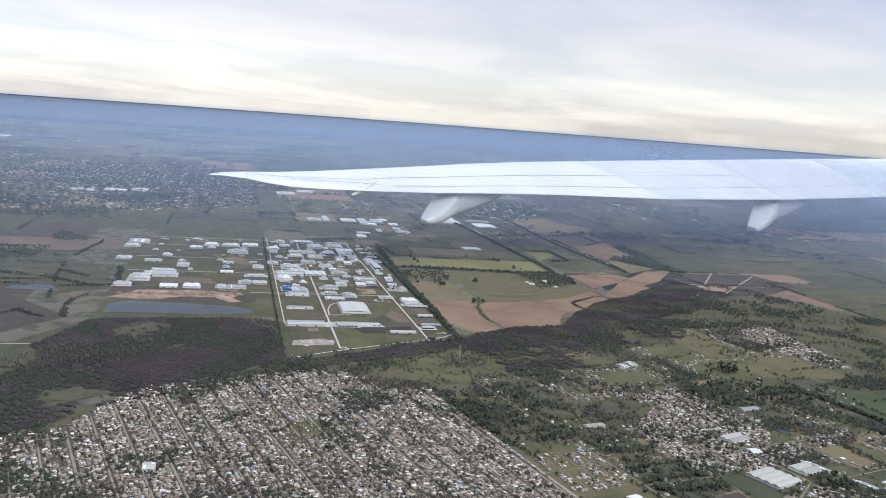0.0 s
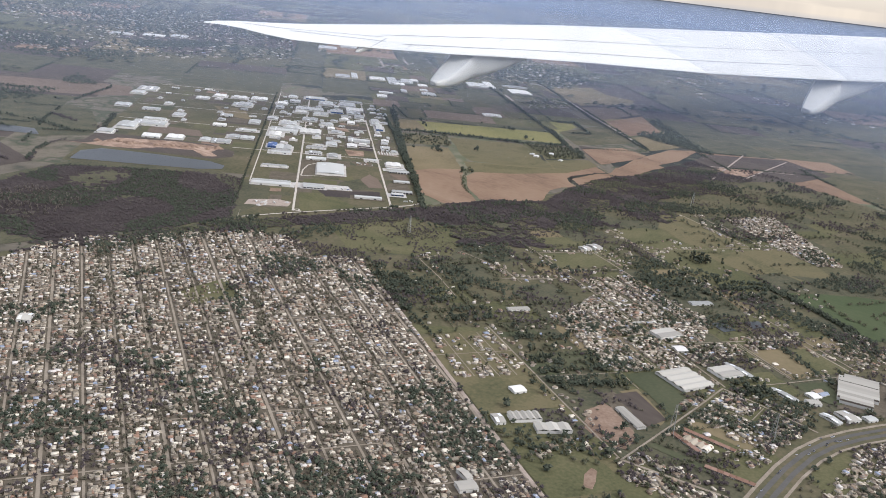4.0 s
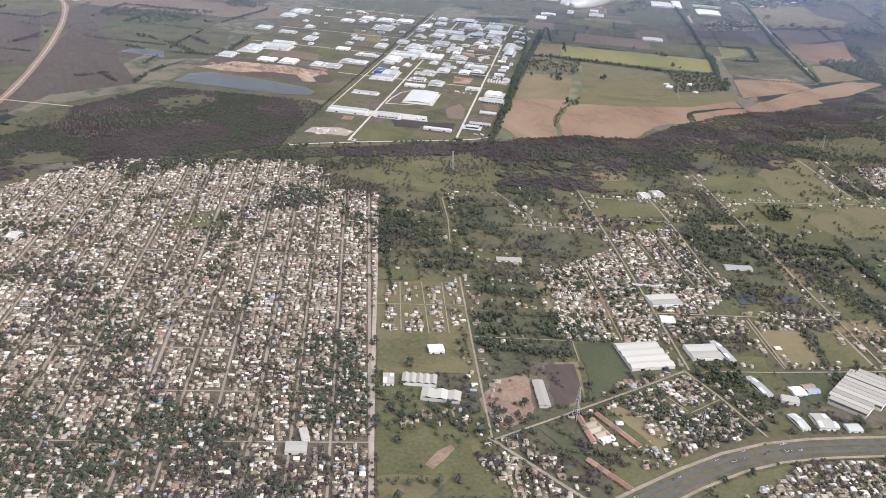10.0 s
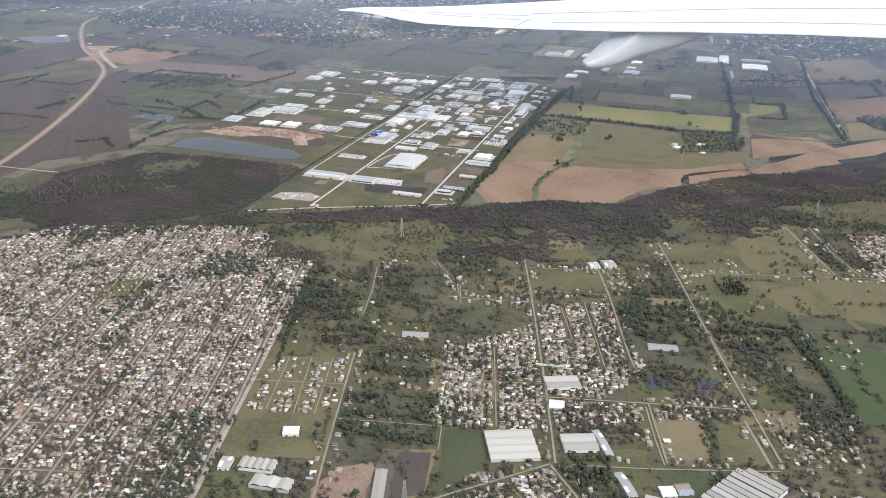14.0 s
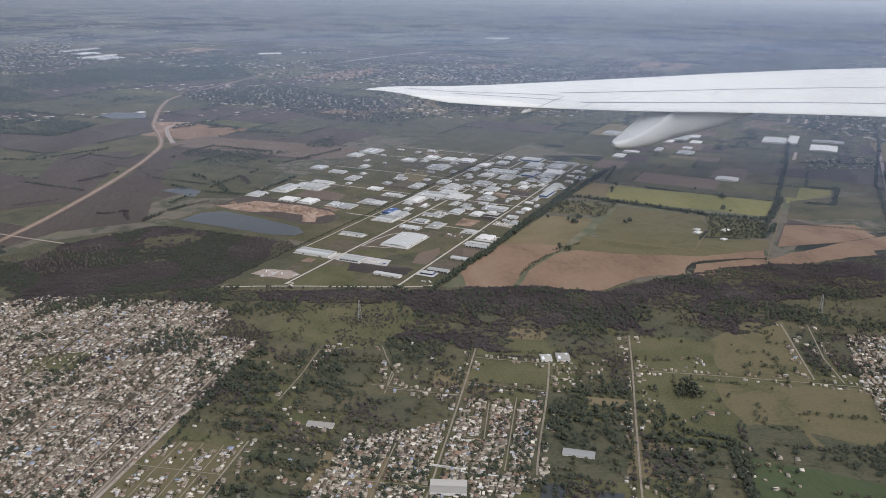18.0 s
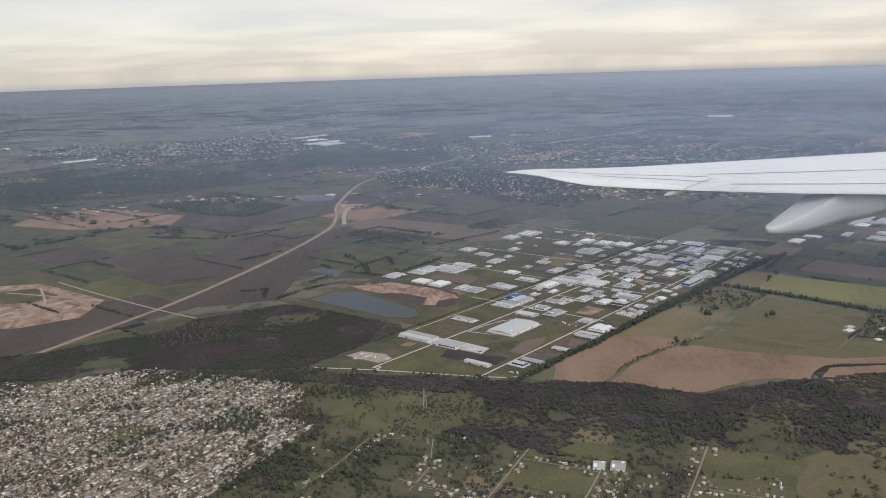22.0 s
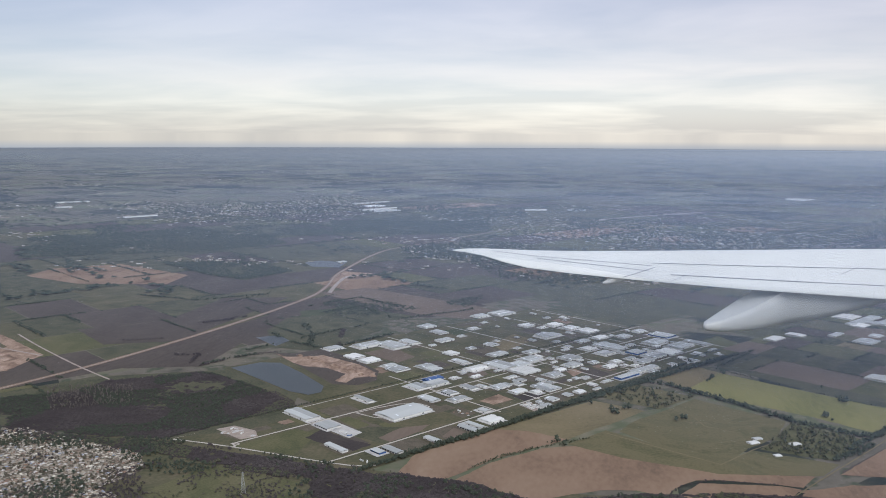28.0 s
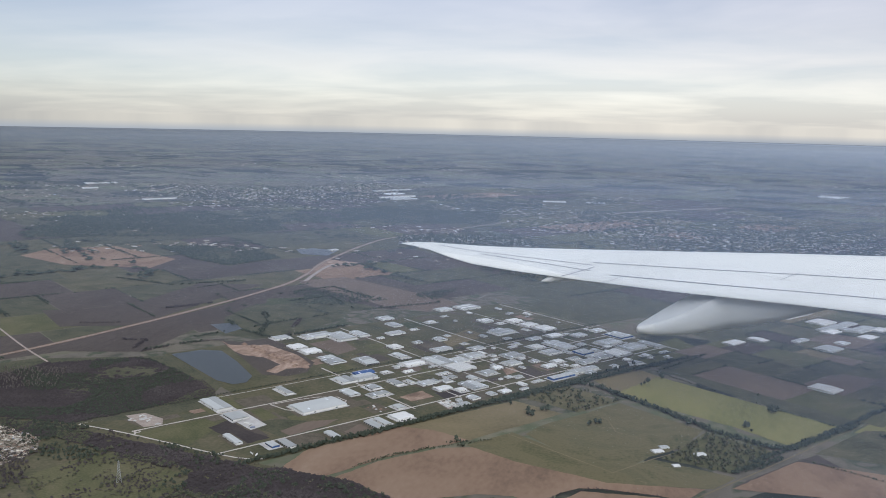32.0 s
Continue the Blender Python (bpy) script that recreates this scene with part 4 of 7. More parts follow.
        q = [park(u + i, v + j) for i, j in ((.1, .1), (lu - .1, .1), (lu - .1, wv_ - .1), (.1, wv_ - .1))]
        if inside(np.array(q), ROUGH).all():
            key = rng.choice(["scrub", "pasture", "meadow", "fallow", "ploughed", "lot", ""], p=[.24, .2, .16, .1, .1, .08, .12])
            if key:
                sheet("plot", q, M[key], 0.092 + 0.003 * rng.rand(), "rough plot of weeds and reddish bare soil", "plot")
            for i, j in ((0, 1), (1, 2)):
                if rng.rand() < 0.35:
                    ROUGH_HEDGES.append((q[i], q[j]))
        v += wv_
    u += lu
sheet("park_ground", park_rect(-1, 182, 0, 47), M["pasture"], 0.022, "trodden grass of the industrial estate", "ground")
sheet("park_ground", park_rect(40, 182, -49, 0), M["pasture"], 0.024, "trodden grass of the industrial estate", "ground")
sheet("scrub_land", [(-104, 244), (-66.8, 258.4), (-38.5, 235.8), (-36, 222), (-57, 197), (-110, 200), (-128, 215)], M["scrub"], 0.088, "dark brown rough land between pond and wood", "field")
sheet("pond", [park(42, -47.5), park(52, -47.2), park(56.5, -42.5), park(54.8, -28), park(51.5, -12), park(47.5, -7.5), park(43.5, -7.8), park(41.5, -14)], M["water"], 0.10, "grey still water of a square pond", "pond")
sheet("small_pond", [(-75.1, 300.6), (-68.5, 305.8), (-61.9, 298.0), (-64.0, 289.7)], M["water"], 0.10, "small dark pond", "pond")
sheet("far_pond", [(-114.9, 481.3), (-108.1, 490.1), (-91.6, 485.6), (-91.1, 466.7), (-106.1, 466.8)], M["water"], 0.10, "pale pond by the highway", "pond")

rng = np.random.RandomState(23)
for _ in range(110):
    u, v = 6 + 170 * rng.rand(), -46 + 90 * rng.rand()
    if u < 76 and v < 2:
        continue
    a, b = 1.5 + 4.5 * rng.rand() ** 1.5, 1.5 + 4.5 * rng.rand() ** 1.5
    key = rng.choice(["lot", "scrub", "meadow", "track", "ploughed", "crop", "sand"], p=[.26, .32, .24, .04, .12, .02, .0])
    sheet("vacant_lot", park_rect(u - a, u + a, v - b, v + b), M[key], 0.026 + 0.004 * rng.rand(), "vacant lot of weeds and bare soil in the estate", "lot")
sheet("vacant_lot", [(11.6, 239.8), (15.5, 245.8), (19.7, 242.5), (16.1, 236.8)], M["lot"], 0.034, "bare tan lot between warehouses", "lot")
sheet("vacant_lot", [(0.6, 212.1), (6.7, 217.7), (11.3, 213.9), (6.9, 207.3)], M["lot"], 0.034, "bare brown lot beside a long shed", "lot")
sheet("vacant_lot", [(-20.0, 208.8), (-13.0, 213.4), (-3.0, 215.0), (2.6, 209.0), (-7.8, 202.4)], M["scrub"], 0.033, "dark weedy lot beside the great shed", "lot")
sheet("vacant_lot", [(-41.0, 194.8), (-30.1, 209.3), (-24.0, 205.9), (-25.2, 191.9)], M["meadow"], 0.034, "open green lot on the estate corner", "lot")
sheet("vacant_lot", [(-49.0, 203.2), (-45.5, 208.1), (-39.9, 203.9), (-41.2, 199.1)], M["lot"], 0.035, "pale rubble of a building site", "lot")
sheet("vacant_lot", [(-18.1, 226.0), (-6.8, 240.2), (2.7, 231.1), (-8.8, 216.5)], M["lot"], 0.035, "pale concrete yard round the great shed", "lot")
sheet("vacant_lot", [(-27.9, 213.2), (-22.1, 217.6), (-13.8, 208.8), (-17.0, 203.9)], M["lot"], 0.0355, "pale yard with stored machines", "lot")

for poly, key, label in (([(-32.5, 285.5), (-25.5, 295.3), (-14.9, 283.6), (-18.8, 275.0)], "fallow", "brown fallow lot between pale sheds"),
                         ([(11.0, 239.2), (15.6, 246.3), (20.0, 241.9), (15.2, 236.6)], "sand", "bare orange sandy building lot"),
                         ([(4.7, 227.4), (6.5, 232.9), (11.6, 228.5), (8.4, 223.9)], "lot", "rubble-strewn bare lot beside the great shed"),
                         ([(-9.2, 206.1), (-5.4, 213.9), (1.2, 217.8), (-0.2, 212.0), (-5.7, 203.7)], "fallow", "brown bare lot along a gravel road"),
                         ([(33.3, 274.4), (36.2, 276.9), (38.8, 273.6), (35.9, 268.4)], "sand", "small sandy lot between sheds"),
                         ([(5.6, 209.4), (7.7, 217.6), (11.8, 214.0), (8.2, 208.1)], "fallow", "brown lot beside the tree-lined edge"),
                         ([(19.4, 245.3), (24.1, 251.6), (28.1, 246.7), (23.1, 241.3)], "litter", "dark burnt-over lot in the estate"),
                         ([(36.9, 277.0), (40.7, 280.0), (46.8, 273.0), (42.0, 265.9)], "ploughed", "dark bare lot in the estate"),
                         ([(7.7, 304.7), (13.9, 322.2), (21.8, 313.4), (12.7, 295.0)], "tan", "wide tan grass lot in the estate"),
                         ([(3.8, 265.7), (8.1, 270.7), (10.8, 266.9), (7.1, 260.0)], "fallow", "brown lot behind the workshops"),
                         ([(-26.2, 203.3), (-24.0, 209.9), (-16.1, 204.0), (-9.3, 201.2), (-13.3, 195.9), (-20.3, 199.4)], "litter", "dark weedy lot beside a long white shed")):
    sheet("vacant_lot", poly, M[key], 0.037 + 0.0004 * (len(bpy.data.objects) % 20), label, "lot")
for poly, label in (([(21.8, 237.3), (24.4, 240.8), (27.7, 236.1), (26.5, 232.1)], "pale yard with rows of white containers"), ([(-49.4, 205.6), (-46.0, 208.8), (-39.6, 206.2), (-37.6, 202.4), (-40.8, 199.5)], "pale broken ground of a building site"),
                    ([(-28.2, 213.9), (-25.0, 218.1), (-13.8, 209.1), (-15.9, 204.6)], "pale yard round two open-fronted sheds")):
    sheet("yard", poly, M["concrete" if "open" in label else "dirt"], 0.0455 + 0.0004 * (len(bpy.data.objects) % 20), label, "yard")
# pale kerbed lane round the yard of the great shed, and a small roundabout on the corner
ribbon("yard_lane", [(-19.1, 223.4), (-8.3, 215.7), (4.5, 233.0), (-5.3, 239.9), (-19.1, 223.4)], 0.45, M["gravel"], 0.092, "pale lane round the yard of the great shed")
ring = [(-40.6 + 0.75 * math.cos(k * 0.5236), 196.3 + 0.75 * math.sin(k * 0.5236)) for k in range(13)]
ribbon("roundabout", ring, 0.45, M["gravel"], 0.094, "small pale gravel roundabout on the estate corner")
ribbon("park_road", [(-40.2, 194.4), (-40.6, 195.6)], 0.5, M["gravel"], 0.089, "pale gravel link to the roundabout")

sheet("settling_basin", [(-12.3, 100.4), (-9.3, 98.7), (-11.0, 95.3), (-14.3, 96.2)], M["water"], 0.11, "dark water of a settling basin", "basin")
sheet("settling_basin", [(-5.3, 96.6), (-1.8, 95.1), (-3.9, 92.6), (-7.0, 93.8)], M["water"], 0.11, "dark water of a settling basin", "basin")
sheet("weedy_mound", [(-176.8, 278.3), (-164.1, 283.0), (-152.0, 273.3), (-156.2, 264.4), (-169.2, 262.3)], M["pasture"], 0.093, "weedy mound between earthworks", "mound")

# roads
FREEWAY = [(-160, 150), (-136, 198), (-121, 233), (-112, 253), (-104, 277), (-94, 312), (-85, 350), (-79, 386), (-81, 413), (-86, 442), (-86, 500), (-83, 540), (-74, 562), (-50, 612), (-8, 697), (60, 770)]
WIDE_ROADS.append(FREEWAY)
ribbon("unfinished_highway", FREEWAY, 2.3, M["track"], 0.09, "wide unpaved highway of pale brown earth", wobble=0.25)
ribbon("unfinished_highway_lane", FREEWAY, 0.5, M["dirt"], 0.096, "pale graded lane of the unfinished highway", wobble=0.5)
ribbon("interchange_road", [(-74.6, 391.7), (-78.0, 414.5), (-79.9, 445.5), (-67.6, 440.0)], 2.0, M["dirt"], 0.10, "pale earth ramp of the unfinished highway")
ribbon("dirt_road", [(-160.4, 291.5), (-140.7, 274.6), (-111.9, 251.9), (-95.6, 240.7)], 0.7, M["dirt"], 0.10, "pale dirt road crossing the highway")
for v, u0, u1, w in ((13.0, 8, 180, 0.55), (37.5, 16, 178, 0.55), (0.6, 0, 186, 0.35)):
    ribbon("park_road", [park(u0, v), park(u1, v + (-3.0 if v > 30 else 0))], w, M["gravel"], 0.085, "pale gravel road of the industrial estate")
for u, v0, v1 in ((72, -8, 38), (104, -48, 38), (132, -48, 36), (160, -48, 35), (88, 13, 38), (118, 0, 37), (180, -48, 46)):
    ribbon("park_road", [park(u, v0), park(u, v1)], 0.5, M["gravel"], 0.088, "pale gravel cross road of the industrial estate")
ribbon("park_road", [(-56.4, 197.1), (-47.3, 196.6), (-40.1, 194.2), (-27.7, 191.3), (-15.0, 188.0), (-9.6, 186.6), (-6.6, 187.1), (-5.5, 188.8)], 0.5, M["gravel"], 0.09, "pale gravel road on the southern park edge")
ribbon("town_edge_road", [(-50, 162), (-63, 134), (-75, 109), (-90, 77), (-100, 55)], 0.62, M["dirt"], 0.10, "pale straight dirt road on the edge of town")
VILLAGE_ROADS = []
for pts, w in (([(-6.3, 154.3), (-14.3, 135.2), (-26.2, 108.0), (-33.3, 91.9), (-37.0, 84.0)], 0.55), ([(3.9, 141.0), (-1.1, 128.0), (-11.8, 105.0), (-12.4, 102.5)], 0.6), ([(24.3, 149.1), (16.5, 130.7), (11.3, 119.4), (6.4, 108.0), (-1.4, 90.5), (-4.1, 83.1), (-8.3, 73.7)], 0.6), ([(59.0, 148.2), (48.5, 122.1)], 0.6), ([(64.3, 146.5), (56.5, 130.4), (53.0, 119.6)], 0.5),
               ([(19.4, 132.8), (35.6, 126.4), (55.7, 117.3)], 0.45), ([(-9.5, 145.4), (3.1, 139.6)], 0.4), ([(-14.0, 135.1), (-1.5, 128.7)], 0.4), ([(-31.2, 138.1), (-17.2, 130.4)], 0.4), ([(-21.3, 116.7), (-17.3, 114.6)], 0.35), ([(-31.0, 99.8), (-16.5, 92.7), (-3.6, 86.1)], 0.5), ([(-16.7, 92.4), (-22.9, 78.9)], 0.45),
               ([(-12.5, 126.5), (-17.0, 114.5)], 0.35), ([(-7.2, 127.4), (-16.7, 104.7)], 0.35), ([(-30.8, 116.4), (-40.7, 94.5)], 0.35), ([(-38.6, 107.2), (-28.6, 103.1)], 0.35), ([(-26.0, 148.8), (-26.4, 141.1), (-29.4, 134.0)], 0.35), ([(-47.7, 135.2), (-42.7, 145.1), (-38.4, 155.4), (-32.3, 155.3)], 0.4), ([(-26.0, 154.8), (-26.3, 142.9), (-28.7, 135.8)], 0.35), ([(-28.7, 135.8), (-16.8, 130.5)], 0.35),
               ([(-53.1, 122.2), (-64.7, 97.0), (-71.6, 81.5)], 0.5), ([(-71.5, 81.4), (-63.9, 82.0), (-49.1, 82.8), (-37.7, 84.1)], 0.6), ([(-37.8, 84.0), (-37.9, 77.3), (-38.8, 67.7)], 0.6), ([(-35.1, 82.9), (-26.2, 78.8), (-9.8, 72.2)], 0.45), ([(-60.9, 104.0), (-47.9, 97.3)], 0.35), ([(-47.9, 97.3), (-50.5, 92.1)], 0.3), ([(-17.5, 91.9), (-21.2, 84.1), (-23.5, 78.6)], 0.4), ([(-44.9, 82.4), (-44.4, 76.3)], 0.3), ([(-44.3, 75.8), (-38.4, 76.6)], 0.3),
               ([(-63.3, 124.2), (-66.9, 116.7), (-70.1, 109.9)], 0.3), ([(-60.0, 122.9), (-66.7, 107.5)], 0.3), ([(-56.9, 121.6), (-63.9, 106.3)], 0.3), ([(-70.7, 119.1), (-57.4, 113.0)], 0.35),
               ([(-6.0, 83.9), (-10.3, 73.1)], 0.7), ([(-71.8, 82.1), (-67.1, 65.8)], 0.9), ):
    VILLAGE_ROADS.append(pts)
    ROAD_LINES.append(pts)
    ribbon("village_road", pts, w * 0.55, M["street"], 0.095, "dusty village road")
for pts in ([(170.9, 412.8), (226.6, 374.9)], [(204.2, 442.8), (176.3, 407.4)], [(225.9, 445.1), (189.9, 397.9)], [(246.8, 445.4), (202.4, 388.8)], [(248.5, 420.7), (219.1, 380.7)], [(133.1, 256.6), (258.1, 418.4)], [(243.8, 346.3), (141.0, 211.8)]):
    ribbon("far_road", pts, 1.3, M["dirt"], 0.09, "pale road of an empty subdivision")
for pts in ([(131.6, 186.8), (162.5, 159.6)], [(116.9, 169.3), (176.3, 187.4)], [(126.8, 163.6), (184.9, 172.7)]):
    ribbon("quarry_track", pts, 0.7, M["dirt"], 0.10, "pale track through bare workings")
for pts in ([(-171.4, 277.7), (-150.6, 270.7), (-133.5, 264.4)], [(-158.5, 255.8), (-143.0, 259.5)], [(-160.0, 244.4), (-146.0, 253.8), (-162.8, 283.4)]):
    ribbon("earthworks_track", pts, 0.9, M["dirt"], 0.13, "pale track over the earthworks")
for pts in ([(44.0, 218.4), (58.5, 208.2), (68.3, 201.4)], [(61.2, 240.0), (66.1, 236.0), (68.3, 227.5), (74.5, 224.2)], [(68.3, 201.2), (76.8, 211.7), (82.2, 217.3)], [(76.7, 180.7), (82.6, 189.7), (91.9, 201.0), (105.6, 219.0), (126.3, 247.0), (135.0, 256.0)]):
    ribbon("field_track", pts, 0.3, M["tan"], 0.09, "faint worn track across a field")
# the paved dual carriageway
HWY = [(-78.2, 62.5), (-70.9, 63.5), (-62.7, 64.8), (-52.7, 66.0), (-45.9, 66.4), (-40.9, 65.9), (-35.2, 63.9), (-15.9, 55.6), (4.9, 47.1)]
WIDE_ROADS.append(HWY)
ribbon("highway_verge", HWY, 4.6, M["pasture"], 0.09, "grass verge of the motorway", "verge")
h = np.array(HWY)
for off, w in ((0.72, 0.72), (-0.66, 0.72), (1.95, 0.5), (-1.9, 0.42)):
    d = np.gradient(h, axis=0)
    d /= np.hypot(d[:, 0], d[:, 1])[:, None]
    ribbon("motorway", [tuple(q) for q in h + np.stack([-d[:, 1], d[:, 0]], 1) * off], w, M["asphalt"] if w > 0.6 else M["street"], 0.12 + 0.002 * off, "grey asphalt carriageway of the motorway")

# ---------------------------------------------------------------- industrial estate
BOX_FACES = [(0, 1, 5, 4), (1, 2, 6, 5), (2, 3, 7, 6), (3, 0, 4, 7), (4, 5, 6, 7), (0, 3, 2, 1)]


def box_verts(x0, x1, y0, y1, z0, z1):
    return [(x0, y0, z0), (x1, y0, z0), (x1, y1, z0), (x0, y1, z0), (x0, y0, z1), (x1, y0, z1), (x1, y1, z1), (x0, y1, z1)]


def shed(name, x, y, turn, w, d, h, roof, label, wall="wall_pale", group="sheds of the estate", bays=1, steep=0.075, open_bays=0):
    """A low warehouse: walls with gables, pitched roof bays with an overhang, doors and skylights."""
    root = new(name)
    root.matrix_world = pose(x, y, 0, 0, 0, math.degrees(turn))
    tagged(root, label, "warehouse", group)
    FOOTPRINTS.append((x, y, turn, w, d))
    a, b, rise = w / 2, d / 2, min(steep * d / bays, 0.22)
    v, f = [(-a, -b, 0), (a, -b, 0), (a, b, 0), (-a, b, 0), (-a, -b, h), (a, -b, h), (a, b, h), (-a, b, h)], [(0, 1, 5, 4), (1, 2, 6, 5), (2, 3, 7, 6), (3, 0, 4, 7)]
    part("wall", v, f, M[wall], root)
    o, t = 0.03, 0.035
    for k in range(bays):
        y0, y1 = -b + d * k / bays, -b + d * (k + 1) / bays
        m = (y0 + y1) / 2
        e0, e1 = (o if k == 0 else 0), (o if k == bays - 1 else 0)
        prof = [(y0 - e0, h + 0.004), (m, h + rise), (y1 + e1, h + 0.004), (y1 + e1, h + t), (m, h + rise + t), (y0 - e0, h + t)]
        rv = [(sx * (a + o), py, pz) for sx in (-1, 1) for py, pz in prof]
        rf = [(5, 4, 10, 11), (4, 3, 9, 10), (0, 6, 7, 1), (1, 7, 8, 2), (0, 5, 11, 6), (3, 2, 8, 9), (0, 1, 4, 5), (1, 2, 3, 4), (6, 11, 10, 7), (7, 10, 9, 8)]
        r = part("roof", rv, rf, M[roof], root)
        if d / bays > 2.5:
            for s in (-0.3, 0.3):
                yy = m + (0.25 if s > 0 else -0.25) * d / bays
                sv = [(s * w - .25, yy - .55), (s * w + .25, yy - .55), (s * w + .25, yy + .55), (s * w - .25, yy + .55)]
                slope = rise / (d / bays / 2)
                sv = [(px_, py_, h + rise - abs(py_ - m) * slope + t + 0.02) for px_, py_ in sv]
                part("skylight", sv, [(0, 1, 2, 3)], M["skylight"], r)
    if open_bays:
        # flat dark panels on the front imitate the shade inside open bays between posts
        for k in range(open_bays):
            x0, x1 = -a + w * (k + 0.1) / open_bays, -a + w * (k + 0.9) / open_bays
            part("open_bay", box_verts(x0, x1, -b - 0.012, -b + 0.01, 0.01, h * 0.82), BOX_FACES, M["opening"], root)
    for s in () if open_bays else (-0.25, 0.25):
        dw = min(0.3, w * 0.07)
        part("door", box_verts(s * w - dw, s * w + dw, -b - .015, -b + .01, 0.01, h * .6), BOX_FACES, M["opening"], root)
    return root


ESTATE = (
    [(32.1, 6.3, 4.4, 10.1), (32.1, 17.5, 4.2, 5.5), (24.3, 31.8, 1.6, 7.1), (30.1, 39.9, 1.9, 3.3), (33.1, 41.4, 2.0, 5.5), (52.8, 21.9, 12.8, 7.7), (52.0, 6.0, 1.7, 7.0), (44.5, 42.1, 1.9, 4.5), (56.3, 42.2, 2.1, 6.0), (59.2, 41.5, 1.6, 5.7), (65.1, 41.1, 4.9, 4.4), (69.2, 34.7, 2.2, 3.1), (79.1, 3.7, 6.0, 2.8), (70.9, 6.7, 4.4, 5.8), (76.9, 7.3, 6.5, 4.6), (65.3, 17.6, 3.1, 6.0), (71.0, 22.7, 5.4, 2.8), (73.4, 17.1, 3.2, 3.8), (81.0, 16.9, 2.5, 5.0)]
    + [(87.8, 22.2, 4.9, 3.7), (88.3, 28.9, 4.8, 3.3), (97.3, 31.4, 5.3, 7.3), (96.9, 3.5, 6.8, 4.0), (105.3, 6.1, 6.7, 9.3), (106.1, 15.0, 7.4, 7.3), (78.0, -32.8, 5.0, 5.3), (78.8, -26.0, 5.6, 4.8), (79.2, -16.8, 4.5, 2.8), (78.8, -12.0, 5.5, 5.7), (87.2, -8.9, 4.9, 3.5), (86.7, -4.7, 4.6, 4.4), (91.1, -42.6, 9.6, 5.4), (97.1, -36.8, 6.6, 10.2), (79.8, -46.8, 5.4, 4.4), (99.1, -5.7, 2.6, 5.7), (104.2, -15.4, 4.0, 4.3)]
    + [(104.4, -36.6, 3.7, 7.0), (125.5, -51.4, 5.4, 5.2), (122.3, -41.1, 4.1, 5.9), (115.2, -30.5, 6.1, 4.0), (122.7, -15.1, 3.7, 4.1), (114.7, -4.6, 6.9, 3.9), (154.0, -52.0, 6.0, 4.6), (163.6, -50.1, 7.7, 6.6), (154.2, -27.6, 5.0, 4.0), (147.7, -11.7, 5.7, 7.0)]
    + [(122.7, 20.4, 4.8, 4.3), (124.3, 39.6, 9.2, 2.5), (134.4, 38.6, 11.4, 3.1), (142.8, 32.8, 6.5, 3.6), (150.9, 30.8, 7.1, 5.4), (158.9, 31.4, 6.7, 6.9), (169.4, 28.6, 8.7, 6.0), (178.8, 15.4, 6.3, 7.8), (177.8, 30.2, 3.4, 9.1), (150.7, 24.1, 5.2, 4.8), (150.8, 16.4, 5.3, 4.9), (150.7, 11.4, 6.3, 6.2), (142.0, 17.9, 5.6, 4.6), (142.9, 10.6, 4.4, 4.4), (150.0, 2.2, 5.2, 3.2), (129.6, 29.4, 4.3, 2.9), (129.5, 23.1, 2.7, 2.6), (128.4, 14.3, 6.5, 5.5)]
    + [(147.8, -10.9, 8.2, 5.0), (154.1, -27.6, 4.4, 5.0), (163.6, -22.0, 5.1, 4.3), (163.7, -14.4, 5.5, 5.1), (164.0, -6.7, 6.4, 6.3), (164.5, -50.1, 8.3, 7.3), (177.9, 6.1, 4.6, 3.4), (167.9, 20.0, 8.4, 5.6), (166.7, 7.4, 5.2, 4.2), (159.2, 2.7, 5.4, 3.7), (125.0, 1.0, 5.1, 3.9), (117.8, 7.1, 6.5, 5.5), (110.0, 9.1, 6.2, 5.2), (109.2, 24.0, 4.6, 3.8), (96.4, 40.1, 2.3, 2.4), (100.9, 40.5, 3.0, 2.6), (90.0, 39.9, 2.7, 3.1)]
)
rng = np.random.RandomState(4)
GIVEN = len(ESTATE)
for _ in range(900):
    core = rng.rand() < 0.75
    u, v = (84 + 94 * rng.rand(), 2.5 + 41 * rng.rand()) if core else (100 + 78 * rng.rand(), -46 + 44 * rng.rand())
    du, dv = 1.0 + 2.6 * rng.rand() ** 1.5, 0.9 + 2.0 * rng.rand() ** 1.5
    gap = 0.35 if core else 2.2
    road = min(abs(v - 13.0), abs(v - 35.5), abs(v)) < dv / 2 + 0.9 or min(abs(u - w) for w in (72, 104, 132, 160, 88, 118)) < du / 2 + 0.6
    if road or any(abs(u - a) < (du + c) / 2 + gap and abs(v - b) < (dv + d) / 2 + gap for a, b, c, d in ESTATE):
        continue
    if len(ESTATE) < GIVEN + 75:
        ESTATE.append((u, v, du, dv))
for i, (u, v, du, dv) in enumerate(ESTATE):
    x, y = park(u, v)
    big = max(du, dv)
    kind = "roof_white" if rng.rand() < 0.28 else "roof_grey"
    if big > 8:
        kind = "roof_grey"
    elif i == 12:
        kind = "wall_blue"
    long_v = dv > du
    w, d = (dv, du) if long_v else (du, dv)
    word = {"roof_white": "white", "roof_grey": "grey", "wall_blue": "blue"}[kind]
    size = "large" if big > 9 else "low" if big > 4 else "small"
    yu, yv = 0.3 + 0.9 * rng.rand(2), 0.3 + 0.9 * rng.rand(2)
